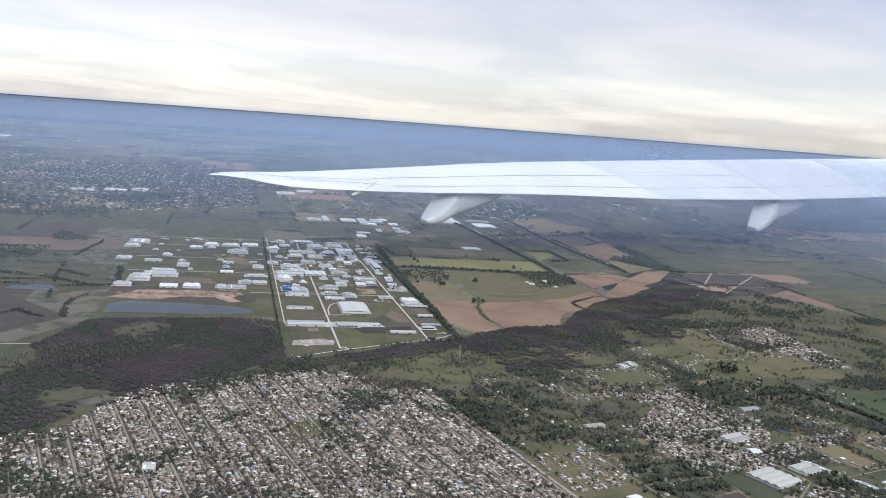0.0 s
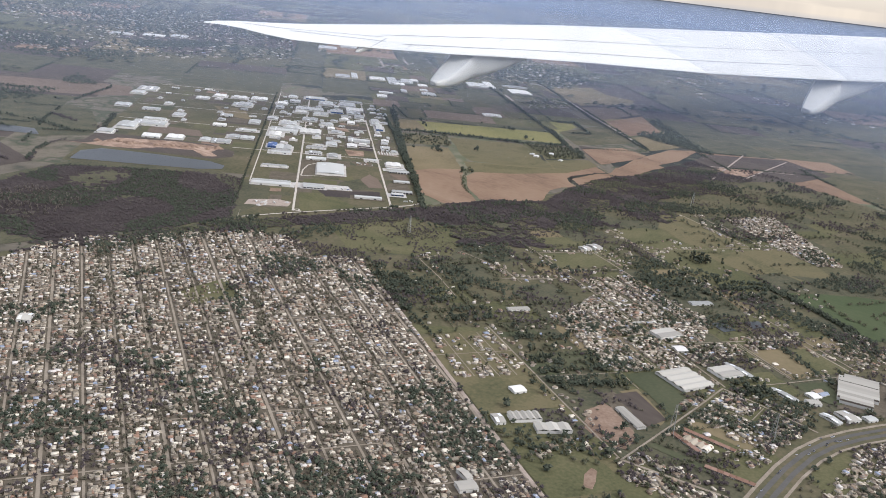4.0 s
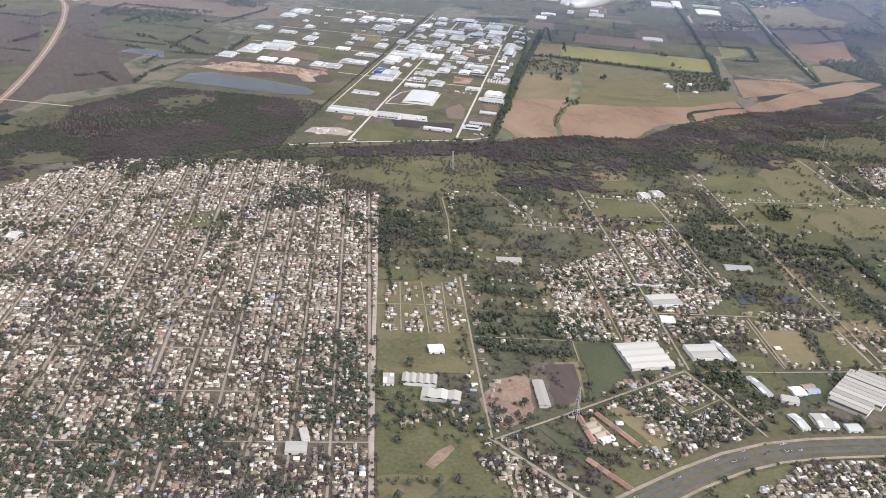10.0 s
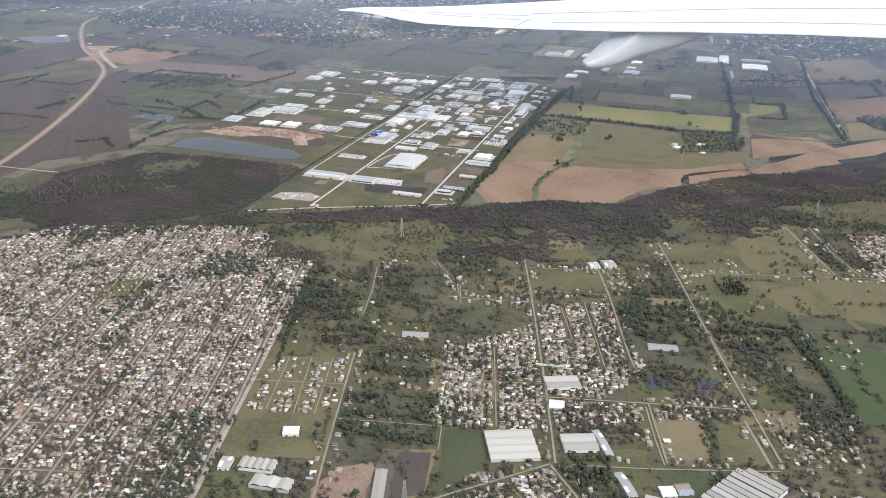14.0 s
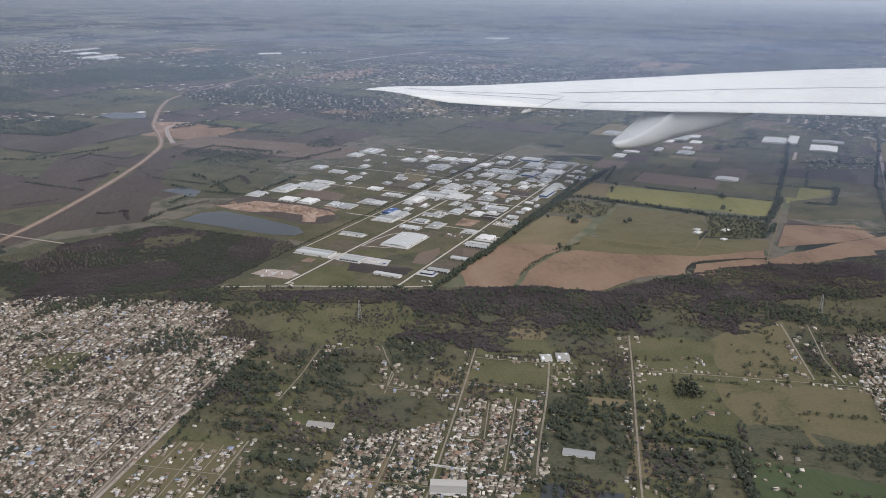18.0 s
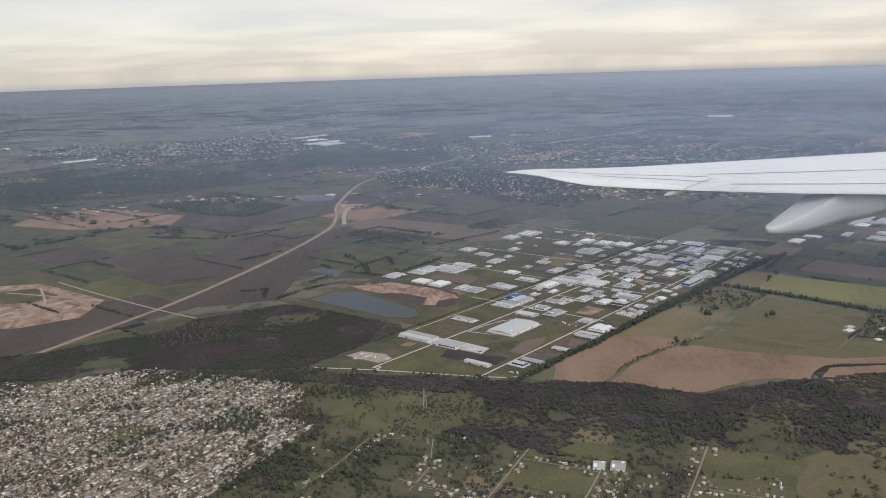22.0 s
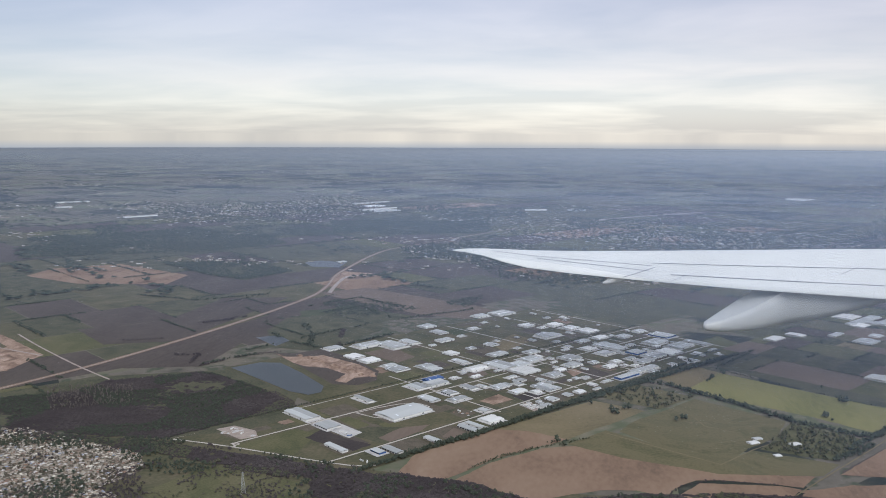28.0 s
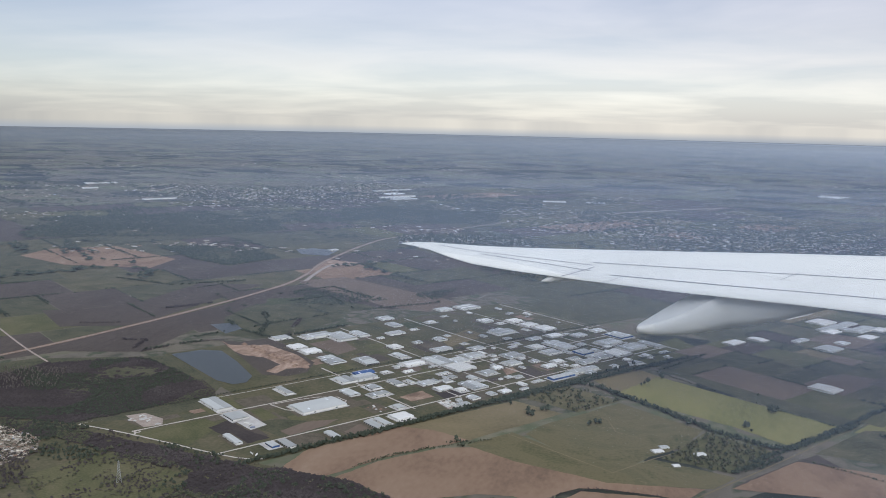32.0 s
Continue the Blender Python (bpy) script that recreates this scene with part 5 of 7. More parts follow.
    sheet("yard", park_rect(u - du / 2 - yu[0], u + du / 2 + yu[1], v - dv / 2 - yv[0], v + dv / 2 + yv[1]), M["concrete" if big > 8 else rng.choice(["concrete", "lot", "lot", "concrete"])], 0.105 + 0.0004 * (len(bpy.data.objects) % 40), "worn concrete and gravel yard beside a warehouse", "yard")
    shed("warehouse", x, y, PARK_TURN + (math.pi / 2 * -1 if long_v else 0), w, d, 0.36 + 0.018 * min(big, 12) + 0.12 * rng.rand(), kind,
         f"{size} {word}-roofed industrial shed on a concrete yard", bays=1 if d < 4 or big > 12 else 2 if d < 7 else 3, steep=0.03 if big > 12 else 0.075, wall="wall_blue" if i in (3, 12, 47, 53, 55) else "wall_pale", open_bays={1: 6, 3: 4, 4: 6, 8: 7, 17: 5, 30: 6}.get(i, 0))
# containers, heaps and stacked goods on the yards
def container(x, y, turn, mat, label):
    root = new("shipping_container")
    root.matrix_world = pose(x, y, 0.05, 0, 0, turn)
    tagged(root, label, "container", "containers on the yards")
    body = part("body", box_verts(-0.6, 0.6, -0.125, 0.125, 0.02, 0.27), BOX_FACES, mat, root)
    for s in (-1, 1):
        part("door_leaf", box_verts(-0.615, -0.601, min(0.004 * s, 0.118 * s), max(0.004 * s, 0.118 * s), 0.03, 0.26), BOX_FACES, M["wall_pale"], root)
    for k in range(7):
        part("rib", box_verts(-0.52 + 0.17 * k, -0.46 + 0.17 * k, -0.137, -0.126, 0.03, 0.26), BOX_FACES, mat, body)
    part("roof", box_verts(-0.6, 0.6, -0.125, 0.125, 0.271, 0.28), BOX_FACES, M["roof_white"], root)


rng_c = np.random.RandomState(61)
for k in range(18):
    q = np.array([22.6, 237.4]) + np.array([0.585, 0.81]) * 0.95 * (k % 3) * 1.35 + np.array([0.72, -0.69]) * 0.86 * (k // 3)
    if rng_c.rand() < 0.85:
        container(float(q[0]), float(q[1]), math.degrees(PARK_TURN) + 3 * rng_c.rand(), M[["wall_pale", "roof_white", "roof_grey", "wall_pale"][k % 4]], "white steel container in a row on a yard")
for x, y, key, word in ((-17.4, 207.3, "roof_grey", "grey"), (-18.8, 208.6, "wall_pale", "white"), (-16.3, 206.4, "wall_blue", "blue"), (-21.0, 210.2, "roof_grey", "grey"), (-42.0, 203.6, "wall_pale", "white"), (-45.6, 206.3, "wall_pale", "white"), (-8.0, 190.2, "wall_pale", "white"), (-9.4, 190.8, "roof_grey", "grey"), (-3.6, 232.0, "wall_pale", "white"), (6.9, 229.4, "wall_pale", "white")):
    container(x, y, 180 * rng_c.rand(), M[key], f"{word} steel container on a bare yard")


def heap(x, y, r, high, key, label):
    """A tipped heap: a ring of uneven foot, shoulder and top."""
    verts, faces = [], []
    for f, z in ((1.0, 0.0), (0.62, 0.55), (0.25, 0.93)):
        for k in range(9):
            g = f * r * (0.75 + 0.5 * rng_c.rand())
            verts.append((g * math.cos(k * 0.698), g * 0.8 * math.sin(k * 0.698), 0.04 + high * z * (0.85 + 0.3 * rng_c.rand() if z else 0)))
    verts.append((0, 0, 0.04 + high))
    for i in (0, 9):
        faces += [(i + k, i + (k + 1) % 9, i + 9 + (k + 1) % 9, i + 9 + k) for k in range(9)]
    faces += [(18 + k, 18 + (k + 1) % 9, 27) for k in range(9)]
    root = new("heap")
    root.matrix_world = pose(x, y, 0.0, 0, 0, 360 * rng_c.rand())
    tagged(root, label, "heap", "heaps on bare ground")
    part("mound", verts, faces, M[key], root)


for k in range(16):
    heap(-48 + 9.5 * rng_c.rand(), 202 + 5 * rng_c.rand(), 0.35 + 0.5 * rng_c.rand(), 0.16 + 0.14 * rng_c.rand(), ["concrete", "dirt", "concrete"][k % 3], "pale heap of rubble on a building site")
for k in range(10):
    heap(5.5 + 5 * rng_c.rand(), 226 + 4.5 * rng_c.rand(), 0.25 + 0.3 * rng_c.rand(), 0.14 + 0.1 * rng_c.rand(), ["concrete", "sand"][k % 2], "small heap of rubble on a bare lot")
for k in range(14):
    t = k / 13
    heap(-52 + 27 * t + 2 * rng_c.rand(), 276.5 - 19 * t + 3 * rng_c.rand(), 0.9 + 1.2 * rng_c.rand(), 0.35 + 0.4 * rng_c.rand(), "sand", "tipped heap of orange sand beside the pond")
FAR_SHEDS = [(350.7, -100.3, 9.4, 11.8), (357.7, -83.0, 9.2, 12.3), (366.6, -69.8, 11.9, 9.1), (388.6, 19.5, 15.3, 11.8), (406.8, 33.3, 14.3, 11.0), (457.2, -507.2, 20.3, 15.6), (432.2, -460.2, 26.7, 20.6), (202.1, -209.8, 4.8, 3.7), (877.7, -270.3, 26.7, 20.6), (857.0, -183.8, 3.0, 3.0)]
FAR_ESTATE = [(258.9, 27.7, 9.8, 7.2), (264.4, 33.8, 18.5, 3.1), (261.3, 45.5, 9.6, 7.8), (259.2, 53.0, 23.1, 4.5), (262.7, 60.8, 13.3, 5.5), (275.3, 99.6, 14.9, 10.1), (280.5, 107.3, 21.8, 4.3), (282.6, 122.2, 5.3, 13.5), (263.2, 121.1, 14.5, 11.1)] + [(204.0, 44.9, 7.6, 4.5), (215.1, 47.3, 3.9, 6.4), (178.0, 91.5, 6.2, 7.8), (223.7, 68.4, 8.3, 6.6), (248.8, 56.0, 6.7, 5.2), (257.5, 56.9, 5.4, 4.3), (267.8, 65.0, 7.1, 4.3), (252.0, 68.1, 6.5, 4.7), (235.4, 67.1, 4.5, 3.9), (226.5, 56.6, 7.5, 2.8)]
for u, v, du, dv in FAR_ESTATE + FAR_SHEDS:
    x, y = park(u, v)
    shed("warehouse", x, y, PARK_TURN, max(du, 1.5), max(dv, 1.2), 0.42, "roof_white" if rng.rand() < .4 else "roof_grey", "pale-roofed shed in open land", group="far sheds", steep=0.03)

# ---------------------------------------------------------------- larger buildings among the houses
def hall(quad, h, roof, label, bays=1, name="factory_hall", wall="wall_pale", steep=0.075):
    q = np.array(quad)
    c, e, s = q.mean(0), q[1] - q[0], q[2] - q[1]
    w, d = (np.hypot(*e) + np.hypot(*(q[3] - q[2]))) / 2, (np.hypot(*s) + np.hypot(*(q[0] - q[3]))) / 2
    return shed(name, c[0], c[1], math.atan2(e[1], e[0]), w, d, h * 0.72, roof, label, wall, "halls among the houses", bays, steep)


def sawtooth(a, b, c, bays, h):
    """A factory under a row of saw-tooth roofs: low slopes with a dark glazed step behind each; a is the corner, b the ends of the teeth, c the far end of the row."""
    a, b, c = (Vector((*p, 0)) for p in (a, b, c))
    ex, ey = b - a, c - a
    w, d = ex.length, ey.length
    root = new("factory_hall")
    root.matrix_world = pose(a.x, a.y, 0, 0, 0, math.degrees(math.atan2(ex.y, ex.x)))
    tagged(root, "large factory with many grey saw-tooth roofs beside the motorway", "factory", "halls among the houses")
    mid = (b + c) / 2
    FOOTPRINTS.append((mid.x, mid.y, math.atan2(ex.y, ex.x), w, d))
    step = -d / bays
    for k in range(bays):
        x0 = 0.0 if k not in (0, 7, 8, 9) else (0.9, 0.0, 0.0, 0.4)[(0, 7, 8, 9).index(k)]
        x1 = w if k < 7 else w - 0.9
        y0, y1 = k * step, (k + 1) * step
        tall = h + (0.12 if k < 3 else 0)
        v = [(x0, y0, 0), (x1, y0, 0), (x1, y1, 0), (x0, y1, 0), (x0, y0, tall), (x1, y0, tall), (x1, y1, tall), (x0, y1, tall)]
        part("wall", v, [(0, 1, 5, 4), (1, 2, 6, 5), (2, 3, 7, 6), (3, 0, 4, 7)], M["wall_pale"], root)
        r = [(x0 - .05, y0 - .16, tall + .36), (x1 + .05, y0 - .16, tall + .36), (x1 + .05, y1 + .02, tall + .01), (x0 - .05, y1 + .02, tall + .01),
             (x0 - .05, y0 - .16, tall + .41), (x1 + .05, y0 - .16, tall + .41), (x1 + .05, y1 + .02, tall + .06), (x0 - .05, y1 + .02, tall + .06)]
        part("roof", r, [(4, 7, 6, 5), (0, 1, 2, 3), (0, 4, 5, 1), (1, 5, 6, 2), (2, 6, 7, 3), (3, 7, 4, 0)], M["roof_pale"], root)
        part("gutter", [(x0, y1 + .01, tall + .062), (x1, y1 + .01, tall + .062), (x1, y1 + .22, tall + .245), (x0, y1 + .22, tall + .245)], [(0, 1, 2, 3)], M["bark"], root, "dark roof gutter")
        g = [(x0, y0 - .14, tall), (x1, y0 - .14, tall), (x1, y0 - .14, tall + .36), (x0, y0 - .14, tall + .36)]
        part("roof_glazing", g, [(0, 1, 2, 3)], M["opening"], root, "dark strip of north-light glazing")


hall([(-69.6, 102.3), (-67.5, 101.6), (-66.5, 103.4), (-68.6, 103.9)], 0.6, "roof_white", "bright white hall on open grass")
hall([(-42.1, 93.4), (-36.3, 91.7), (-38.8, 86.2), (-46.0, 86.7)], 0.65, "roof_pale", "large grey factory hall with pale wall", 4, steep=0.14)
hall([(-32.9, 89.1), (-28.4, 87.6), (-30.7, 84.5), (-35.1, 86.0)], 0.7, "roof_pale", "white factory hall beside a road", 2)
hall([(-27.8, 104.2), (-22.3, 102.6), (-24.6, 99.9), (-29.2, 101.3)], 0.7, "roof_pale", "bright white-roofed hall in the village", 2, steep=0.05)
sawtooth((-14.4, 74.2), (-12.2, 68.2), (-24.2, 68.4), 10, 0.55)
hall([(-58.4, 89.9), (-60.9, 84.3), (-62.4, 84.7), (-59.8, 90.3)], 0.5, "roof_pale", "long narrow white shed on a bare yard")
hall([(-95.7, 88.9), (-93.3, 87.8), (-92.5, 89.6), (-94.7, 90.6)], 0.7, "roof_pale", "school building with a white roof")
hall([(-93.3, 90.2), (-92.3, 90.0), (-91.4, 92.1), (-92.2, 92.5)], 0.7, "roof_pale", "white wing of the school")
hall([(-72.4, 94.6), (-71.2, 96.6), (-75.5, 98.4), (-76.7, 96.5)], 0.7, "roof_pale", "grey workshop hall with vaulted bays", 5, steep=0.3)
hall([(-71.4, 89.9), (-70.1, 91.8), (-74.7, 94.1), (-76.0, 92.4)], 0.7, "roof_pale", "pale vaulted workshop hall", 3, steep=0.3)
hall([(-79.0, 97.6), (-77.6, 96.9), (-76.4, 99.2), (-77.7, 99.7)], 0.6, "roof_pale", "grey shed at the workshop")
hall([(-29.9, 73.9), (-28.1, 72.3), (-29.0, 71.1), (-30.8, 72.4)], 0.6, "roof_pale", "white shed in green land")
hall([(-31.9, 66.4), (-29.7, 65.4), (-27.3, 67.7), (-29.2, 68.3)], 0.6, "roof_pale", "white hall beside the motorway")
hall([(-9.4, 61.5), (-5.8, 61.5), (-2.8, 63.3), (-6.5, 63.5)], 0.6, "roof_pale", "white hall among trees")
hall([(1.9, 140.8), (4.0, 140.4), (5.1, 142.8), (3.1, 143.3)], 0.6, "roof_pale", "white hall on green land")
hall([(4.9, 140.2), (7.4, 139.6), (8.6, 142.6), (6.2, 143.1)], 0.7, "roof_pale", "bright white hall on green land")
hall([(-119.0, 162.9), (-117.4, 161.7), (-116.1, 164.1), (-117.8, 165.3)], 0.7, "roof_pale", "bright white hall among the houses")

hall([(-44.1, 125.2), (-40.0, 123.3), (-39.2, 124.5), (-43.1, 126.4)], 0.4, "roof_pale", "long white greenhouse between dark trees", name="greenhouse")
hall([(-7.0, 107.4), (-2.6, 105.1), (-1.2, 106.3), (-5.4, 108.7)], 0.4, "roof_grey", "long grey poultry shed in a field")


TERRACOTTA = material("terracotta_tiles", [(0.190, 0.112, 0.076), (0.250, 0.150, 0.104), (0.310, 0.200, 0.145)], 0.6, 4.0, 0.85, 0.1, per="object")


def terrace(a, b, count):
    """A row of alike small houses under gabled tiled roofs."""
    a, b = Vector(a), Vector(b)
    d = b - a
    turn = math.atan2(d.y, d.x)
    w = d.length / count
    for k in range(count):
        p = a + d * ((k + 0.5) / count)
        root = new("terraced_house")
        root.matrix_world = pose(p.x, p.y, 0.02, 0, 0, math.degrees(turn))
        tagged(root, "small terraced house with a terracotta tiled roof", "house", "terraced houses of the village")
        part("wall", box_verts(-w * 0.46, w * 0.46, -0.36, 0.36, 0, 0.28), BOX_FACES[:4], M["house_wall"], root)
        o = w * 0.48
        part("roof", [(-o, -0.42, 0.26), (o, -0.42, 0.26), (o, 0.42, 0.26), (-o, 0.42, 0.26), (-o, 0, 0.5), (o, 0, 0.5)], [(0, 1, 5, 4), (2, 3, 4, 5), (3, 0, 4), (1, 2, 5), (0, 3, 2, 1)], TERRACOTTA, root)
        part("door", box_verts(-0.05, 0.05, -0.372, -0.355, 0.0, 0.2), BOX_FACES, M["opening"], root)
        for s_ in (-1, 1):
            part("window", box_verts(s_ * w * 0.28 - 0.06, s_ * w * 0.28 + 0.06, -0.372, -0.355, 0.1, 0.2), BOX_FACES, M["opening"], root)
        FOOTPRINTS.append((p.x, p.y, turn, w, 0.8))


for a, b, count in (((-58.8, 81.0), (-60.4, 75.7), 7), ((-56.3, 80.7), (-55.6, 72.7), 10), ((-57.6, 79.9), (-57.9, 75.2), 6), ((-63.2, 73.4), (-61.8, 66.7), 8)):
    terrace(a, b, count)


def low_wall(pts, height, label):
    root = new("boundary_wall")
    tagged(root, label, "wall")
    for (x0, y0), (x1, y1) in zip(pts[:-1], pts[1:]):
        n = max(1, round(math.hypot(x1 - x0, y1 - y0) / 1.5))
        for k in range(n):
            a, b = Vector((x0 + (x1 - x0) * k / n, y0 + (y1 - y0) * k / n, 0)), Vector((x0 + (x1 - x0) * (k + .97) / n, y0 + (y1 - y0) * (k + .97) / n, 0))
            s = (b - a).cross(Vector((0, 0, 1))).normalized() * 0.05
            up_ = Vector((0, 0, height))
            part("wall_panel", [tuple(p) for p in (a - s, b - s, b + s, a + s, a - s + up_, b - s + up_, b + s + up_, a + s + up_)], [(0, 1, 5, 4), (1, 2, 6, 5), (2, 3, 7, 6), (3, 0, 4, 7), (4, 5, 6, 7)], M["wall_pale"], root)


hall([(-32.3, 70.0), (-31.0, 69.7), (-32.7, 66.6), (-33.8, 66.9)], 0.4, "roof_grey", "long grey shed beside the motorway")
hall([(-30.1, 67.2), (-27.7, 66.1), (-28.6, 65.2), (-31.2, 66.2)], 0.45, "roof_white", "pale two-storey block beside the motorway")
hall([(-27.1, 65.3), (-25.2, 64.5), (-26.3, 63.4), (-28.1, 64.1)], 0.45, "roof_grey", "grey hall beside the motorway")
hall([(-27.8, 88.7), (-26.8, 88.5), (-29.5, 83.2), (-30.5, 83.3)], 0.4, "roof_grey", "narrow grey shed beside a factory hall")
hall([(-30.1, 98.2), (-28.2, 97.1), (-29.5, 95.3), (-31.5, 96.4)], 0.4, "roof_white", "tan-walled village hall with a pale roof")
hall([(-59.4, 79.3), (-57.6, 79.4), (-57.6, 75.2), (-59.8, 75.0)], 0.4, "house_roof", "brick-coloured workshop roofs in a yard", 4, steep=0.2)
hall([(-27.1, 74.8), (-25.2, 74.2), (-26.2, 72.4), (-28.0, 72.9)], 0.4, "roof_white", "white shed in a green plot")
hall([(-24.7, 74.4), (-22.7, 73.9), (-24.2, 72.2), (-26.0, 72.7)], 0.35, "house_roof", "red-roofed house in a green plot", 2, steep=0.25)
hall([(-31.0, 79.3), (-29.7, 79.1), (-30.8, 74.3), (-32.0, 74.4)], 0.35, "roof_grey", "long row of grey lean-to sheds")
hall([(76.8, 217.1), (78.8, 218.4), (79.1, 216.7), (76.9, 215.1)], 0.35, "roof_white", "white farmhouse beside the meadow", name="farmhouse")
hall([(78.4, 220.2), (80.3, 221.2), (80.4, 219.6), (78.5, 218.6)], 0.3, "roof_grey", "grey farm shed beside the meadow", name="farmhouse")
hall([(86.2, 217.6), (88.3, 218.8), (88.4, 217.1), (86.2, 215.8)], 0.35, "roof_white", "white farmhouse under trees", name="farmhouse")
hall([(81.0, 209.4), (82.5, 210.0), (82.4, 208.6), (81.1, 208.0)], 0.3, "roof_white", "small white farm shed on grass", name="farmhouse")
low_wall([(-28.1, 109.4), (-22.7, 106.4), (-23.2, 105.7), (-14.7, 101.7)], 0.35, "long pale panel wall beside the village hall")

# vehicles on the motorway
CAR_PAINT = material("mixed_car_paint", [(0.70, 0.70, 0.70), (0.06, 0.06, 0.07), (0.45, 0.46, 0.48), (0.62, 0.61, 0.58)], 1.0, 3.0, 0.35, 0.0, per="object")


def car(x, y, turn, long):
    root = new("car" if long < 0.6 else "truck")
    root.matrix_world = pose(x, y, 0.13, 0, 0, math.degrees(turn))
    tagged(root, "pale car driving on the grey motorway" if long < 0.6 else "white box truck driving on the motorway", "car" if long < 0.6 else "truck", "vehicles on the motorway")
    def block(name, x0, x1, w, z0, z1, inset, mat):
        v = [(x0, -w, z0), (x1, -w, z0), (x1, w, z0), (x0, w, z0), (x0 + inset, -w * .88, z1), (x1 - inset, -w * .88, z1), (x1 - inset, w * .88, z1), (x0 + inset, w * .88, z1)]
        part(name, v, [(0, 1, 5, 4), (1, 2, 6, 5), (2, 3, 7, 6), (3, 0, 4, 7), (4, 5, 6, 7), (3, 2, 1, 0)], mat, root)
    if long < 0.6:
        block("body", -.22, .22, .09, .03, .085, .01, CAR_PAINT)
        block("cabin", -.15, .10, .078, .085, .14, .045, M["opening"])
    else:
        block("box", -.5, .22, .125, .06, .34, .005, M["roof_white"])
        block("cabin", .25, .46, .115, .05, .26, .03, CAR_PAINT)
    for wx in (-.14, .14):
        for wy in (-.085, .085):
            n = 8
            v = [(wx + .032 * math.cos(6.283 * k / n), wy + d, .032 + .032 * math.sin(6.283 * k / n)) for d in (-.012, .012) for k in range(n)]
            part("wheel", v, [(k, (k + 1) % n, n + (k + 1) % n, n + k) for k in range(n)] + [tuple(range(n)), tuple(range(2 * n - 1, n - 1, -1))], M["opening"], root)


rng = np.random.RandomState(41)
hp = np.array(HWY)
for k in range(22):
    i = int(rng.randint(1, len(hp) - 2))
    f_ = rng.rand()
    d = hp[i + 1] - hp[i]
    q = hp[i] + d * f_
    side = 1 if rng.rand() < .5 else -1
    d = d / np.hypot(*d)
    q = q + np.array([-d[1], d[0]]) * (0.05 + side * 0.7 + (rng.rand() - .5) * .4)
    car(float(q[0]), float(q[1]), math.atan2(d[1], d[0]) + (0 if side < 0 else math.pi), 1.0 if rng.rand() < .25 else 0.44)

# ---------------------------------------------------------------- town streets and houses
rng = np.random.RandomState(7)
pts_all, tree_pts = [], []
for i in range(-1, 20):
    a = T0 - B_ * (4.75 * i)
    line = [tuple(a + A_ * t) for t in np.arange(-60, 100, 3.0)]
    ok = [p for p in line if inside(np.array([p]), TOWN)[0]]
    if len(ok) > 3:
        ribbon("street", [ok[0], ok[-1]], 0.34 if i % 3 else 0.46, M["street"], 0.060 + 0.0004 * i, "dusty town street between houses")
# cross streets run block by block; some are missing, and houses stand in their place
CROSS = {}
for j in range(-6, 10):
    for i in range(-2, 20):
        a, b = T0 + A_ * (10.6 * j) - B_ * (4.75 * i), T0 + A_ * (10.6 * j) - B_ * (4.75 * (i + 1))
        CROSS[i, j] = j in (-3, 2) or rng.rand() < 0.52
        if CROSS[i, j] and inside(np.array([a, b]), TOWN).all():
            ribbon("street", [tuple(a), tuple(b)], 0.26, M["street"], 0.070 + 0.0004 * j, "dusty town cross street")


def off_street(q):
    b = ((T0 - q) @ B_) % 4.75
    a = ((q - T0) @ A_) % 10.6
    return q[(b > 0.6) & (b < 4.15) & (a > 0.5) & (a < 10.1)]


lots = []
for i in range(-2, 20):
    for row in (0.86, 1.6, 2.38, 3.15, 3.89):
        for t in np.arange(-60, 100, 0.80):
            lots.append(T0 - B_ * (4.75 * i + row) + A_ * t)
lots = np.array(lots)
lots = lots + (rng.rand(*lots.shape) - .5) * 0.45
along_, across = (lots - T0) @ A_, (T0 - lots) @ B_
al = along_ % 10.6
no_street = np.array([not CROSS.get((int(i), int(j)), False) for i, j in zip(np.floor(across / 4.75), np.round(along_ / 10.6))])
keep = inside(lots, TOWN) & (((al > 0.45) & (al < 10.15)) | no_street) & ~inside(lots, [f for f in FIELDS if f[0] == "oval_field"][0][1])
lots = lots[keep]
full = rng.rand(len(lots)) < [0.82 + 0.55 * noise.noise(Vector((x * 0.16, y * 0.16, 7.7))) for x, y in lots]
tree_pts = lots[~full]
lots = lots[full]
order = np.argsort(lots @ A_ - 0.3 * (lots @ B_))
single = order[:280]
mask = np.ones(len(lots), bool)
mask[single] = False
AVENUES = [[(-73.3, 151.7), (-87.3, 143.8), (-107.1, 121.9)], [(-114.0, 151.1), (-109.5, 158.2), (-100.8, 174.6), (-89.1, 196.1)], [(-105.0, 101.9), (-113.3, 97.3), (-117.2, 90.7)], [(-72.7, 164.7), (-99.5, 125.9), (-112.3, 121.6)]]
for pts in AVENUES:
    ribbon("avenue", pts, 0.9, M["street"], 0.082, "tree-lined diagonal avenue of the town")
rows = [along(pts, 0.6, rng, 0.9) for pts in AVENUES]
for i in range(0, 18):
    if rng.rand() < 0.45:
        a = T0 - B_ * (4.75 * i)
        rows.append(along([a - A_ * 45, a + A_ * 85], 1.3, rng, 0.7))
street_trees = np.concatenate(rows)
street_trees = street_trees[inside(street_trees, TOWN)]
trees("street_trees", street_trees, LEAFY[:2] + WOOD, M["garden_leaf"], 0.7, "dark street trees along the town roads", 15)
houses("town_houses", lots[mask], TOWN_TURN, "crowded low houses with tin and tile roofs", 11, (0.34, 0.84))
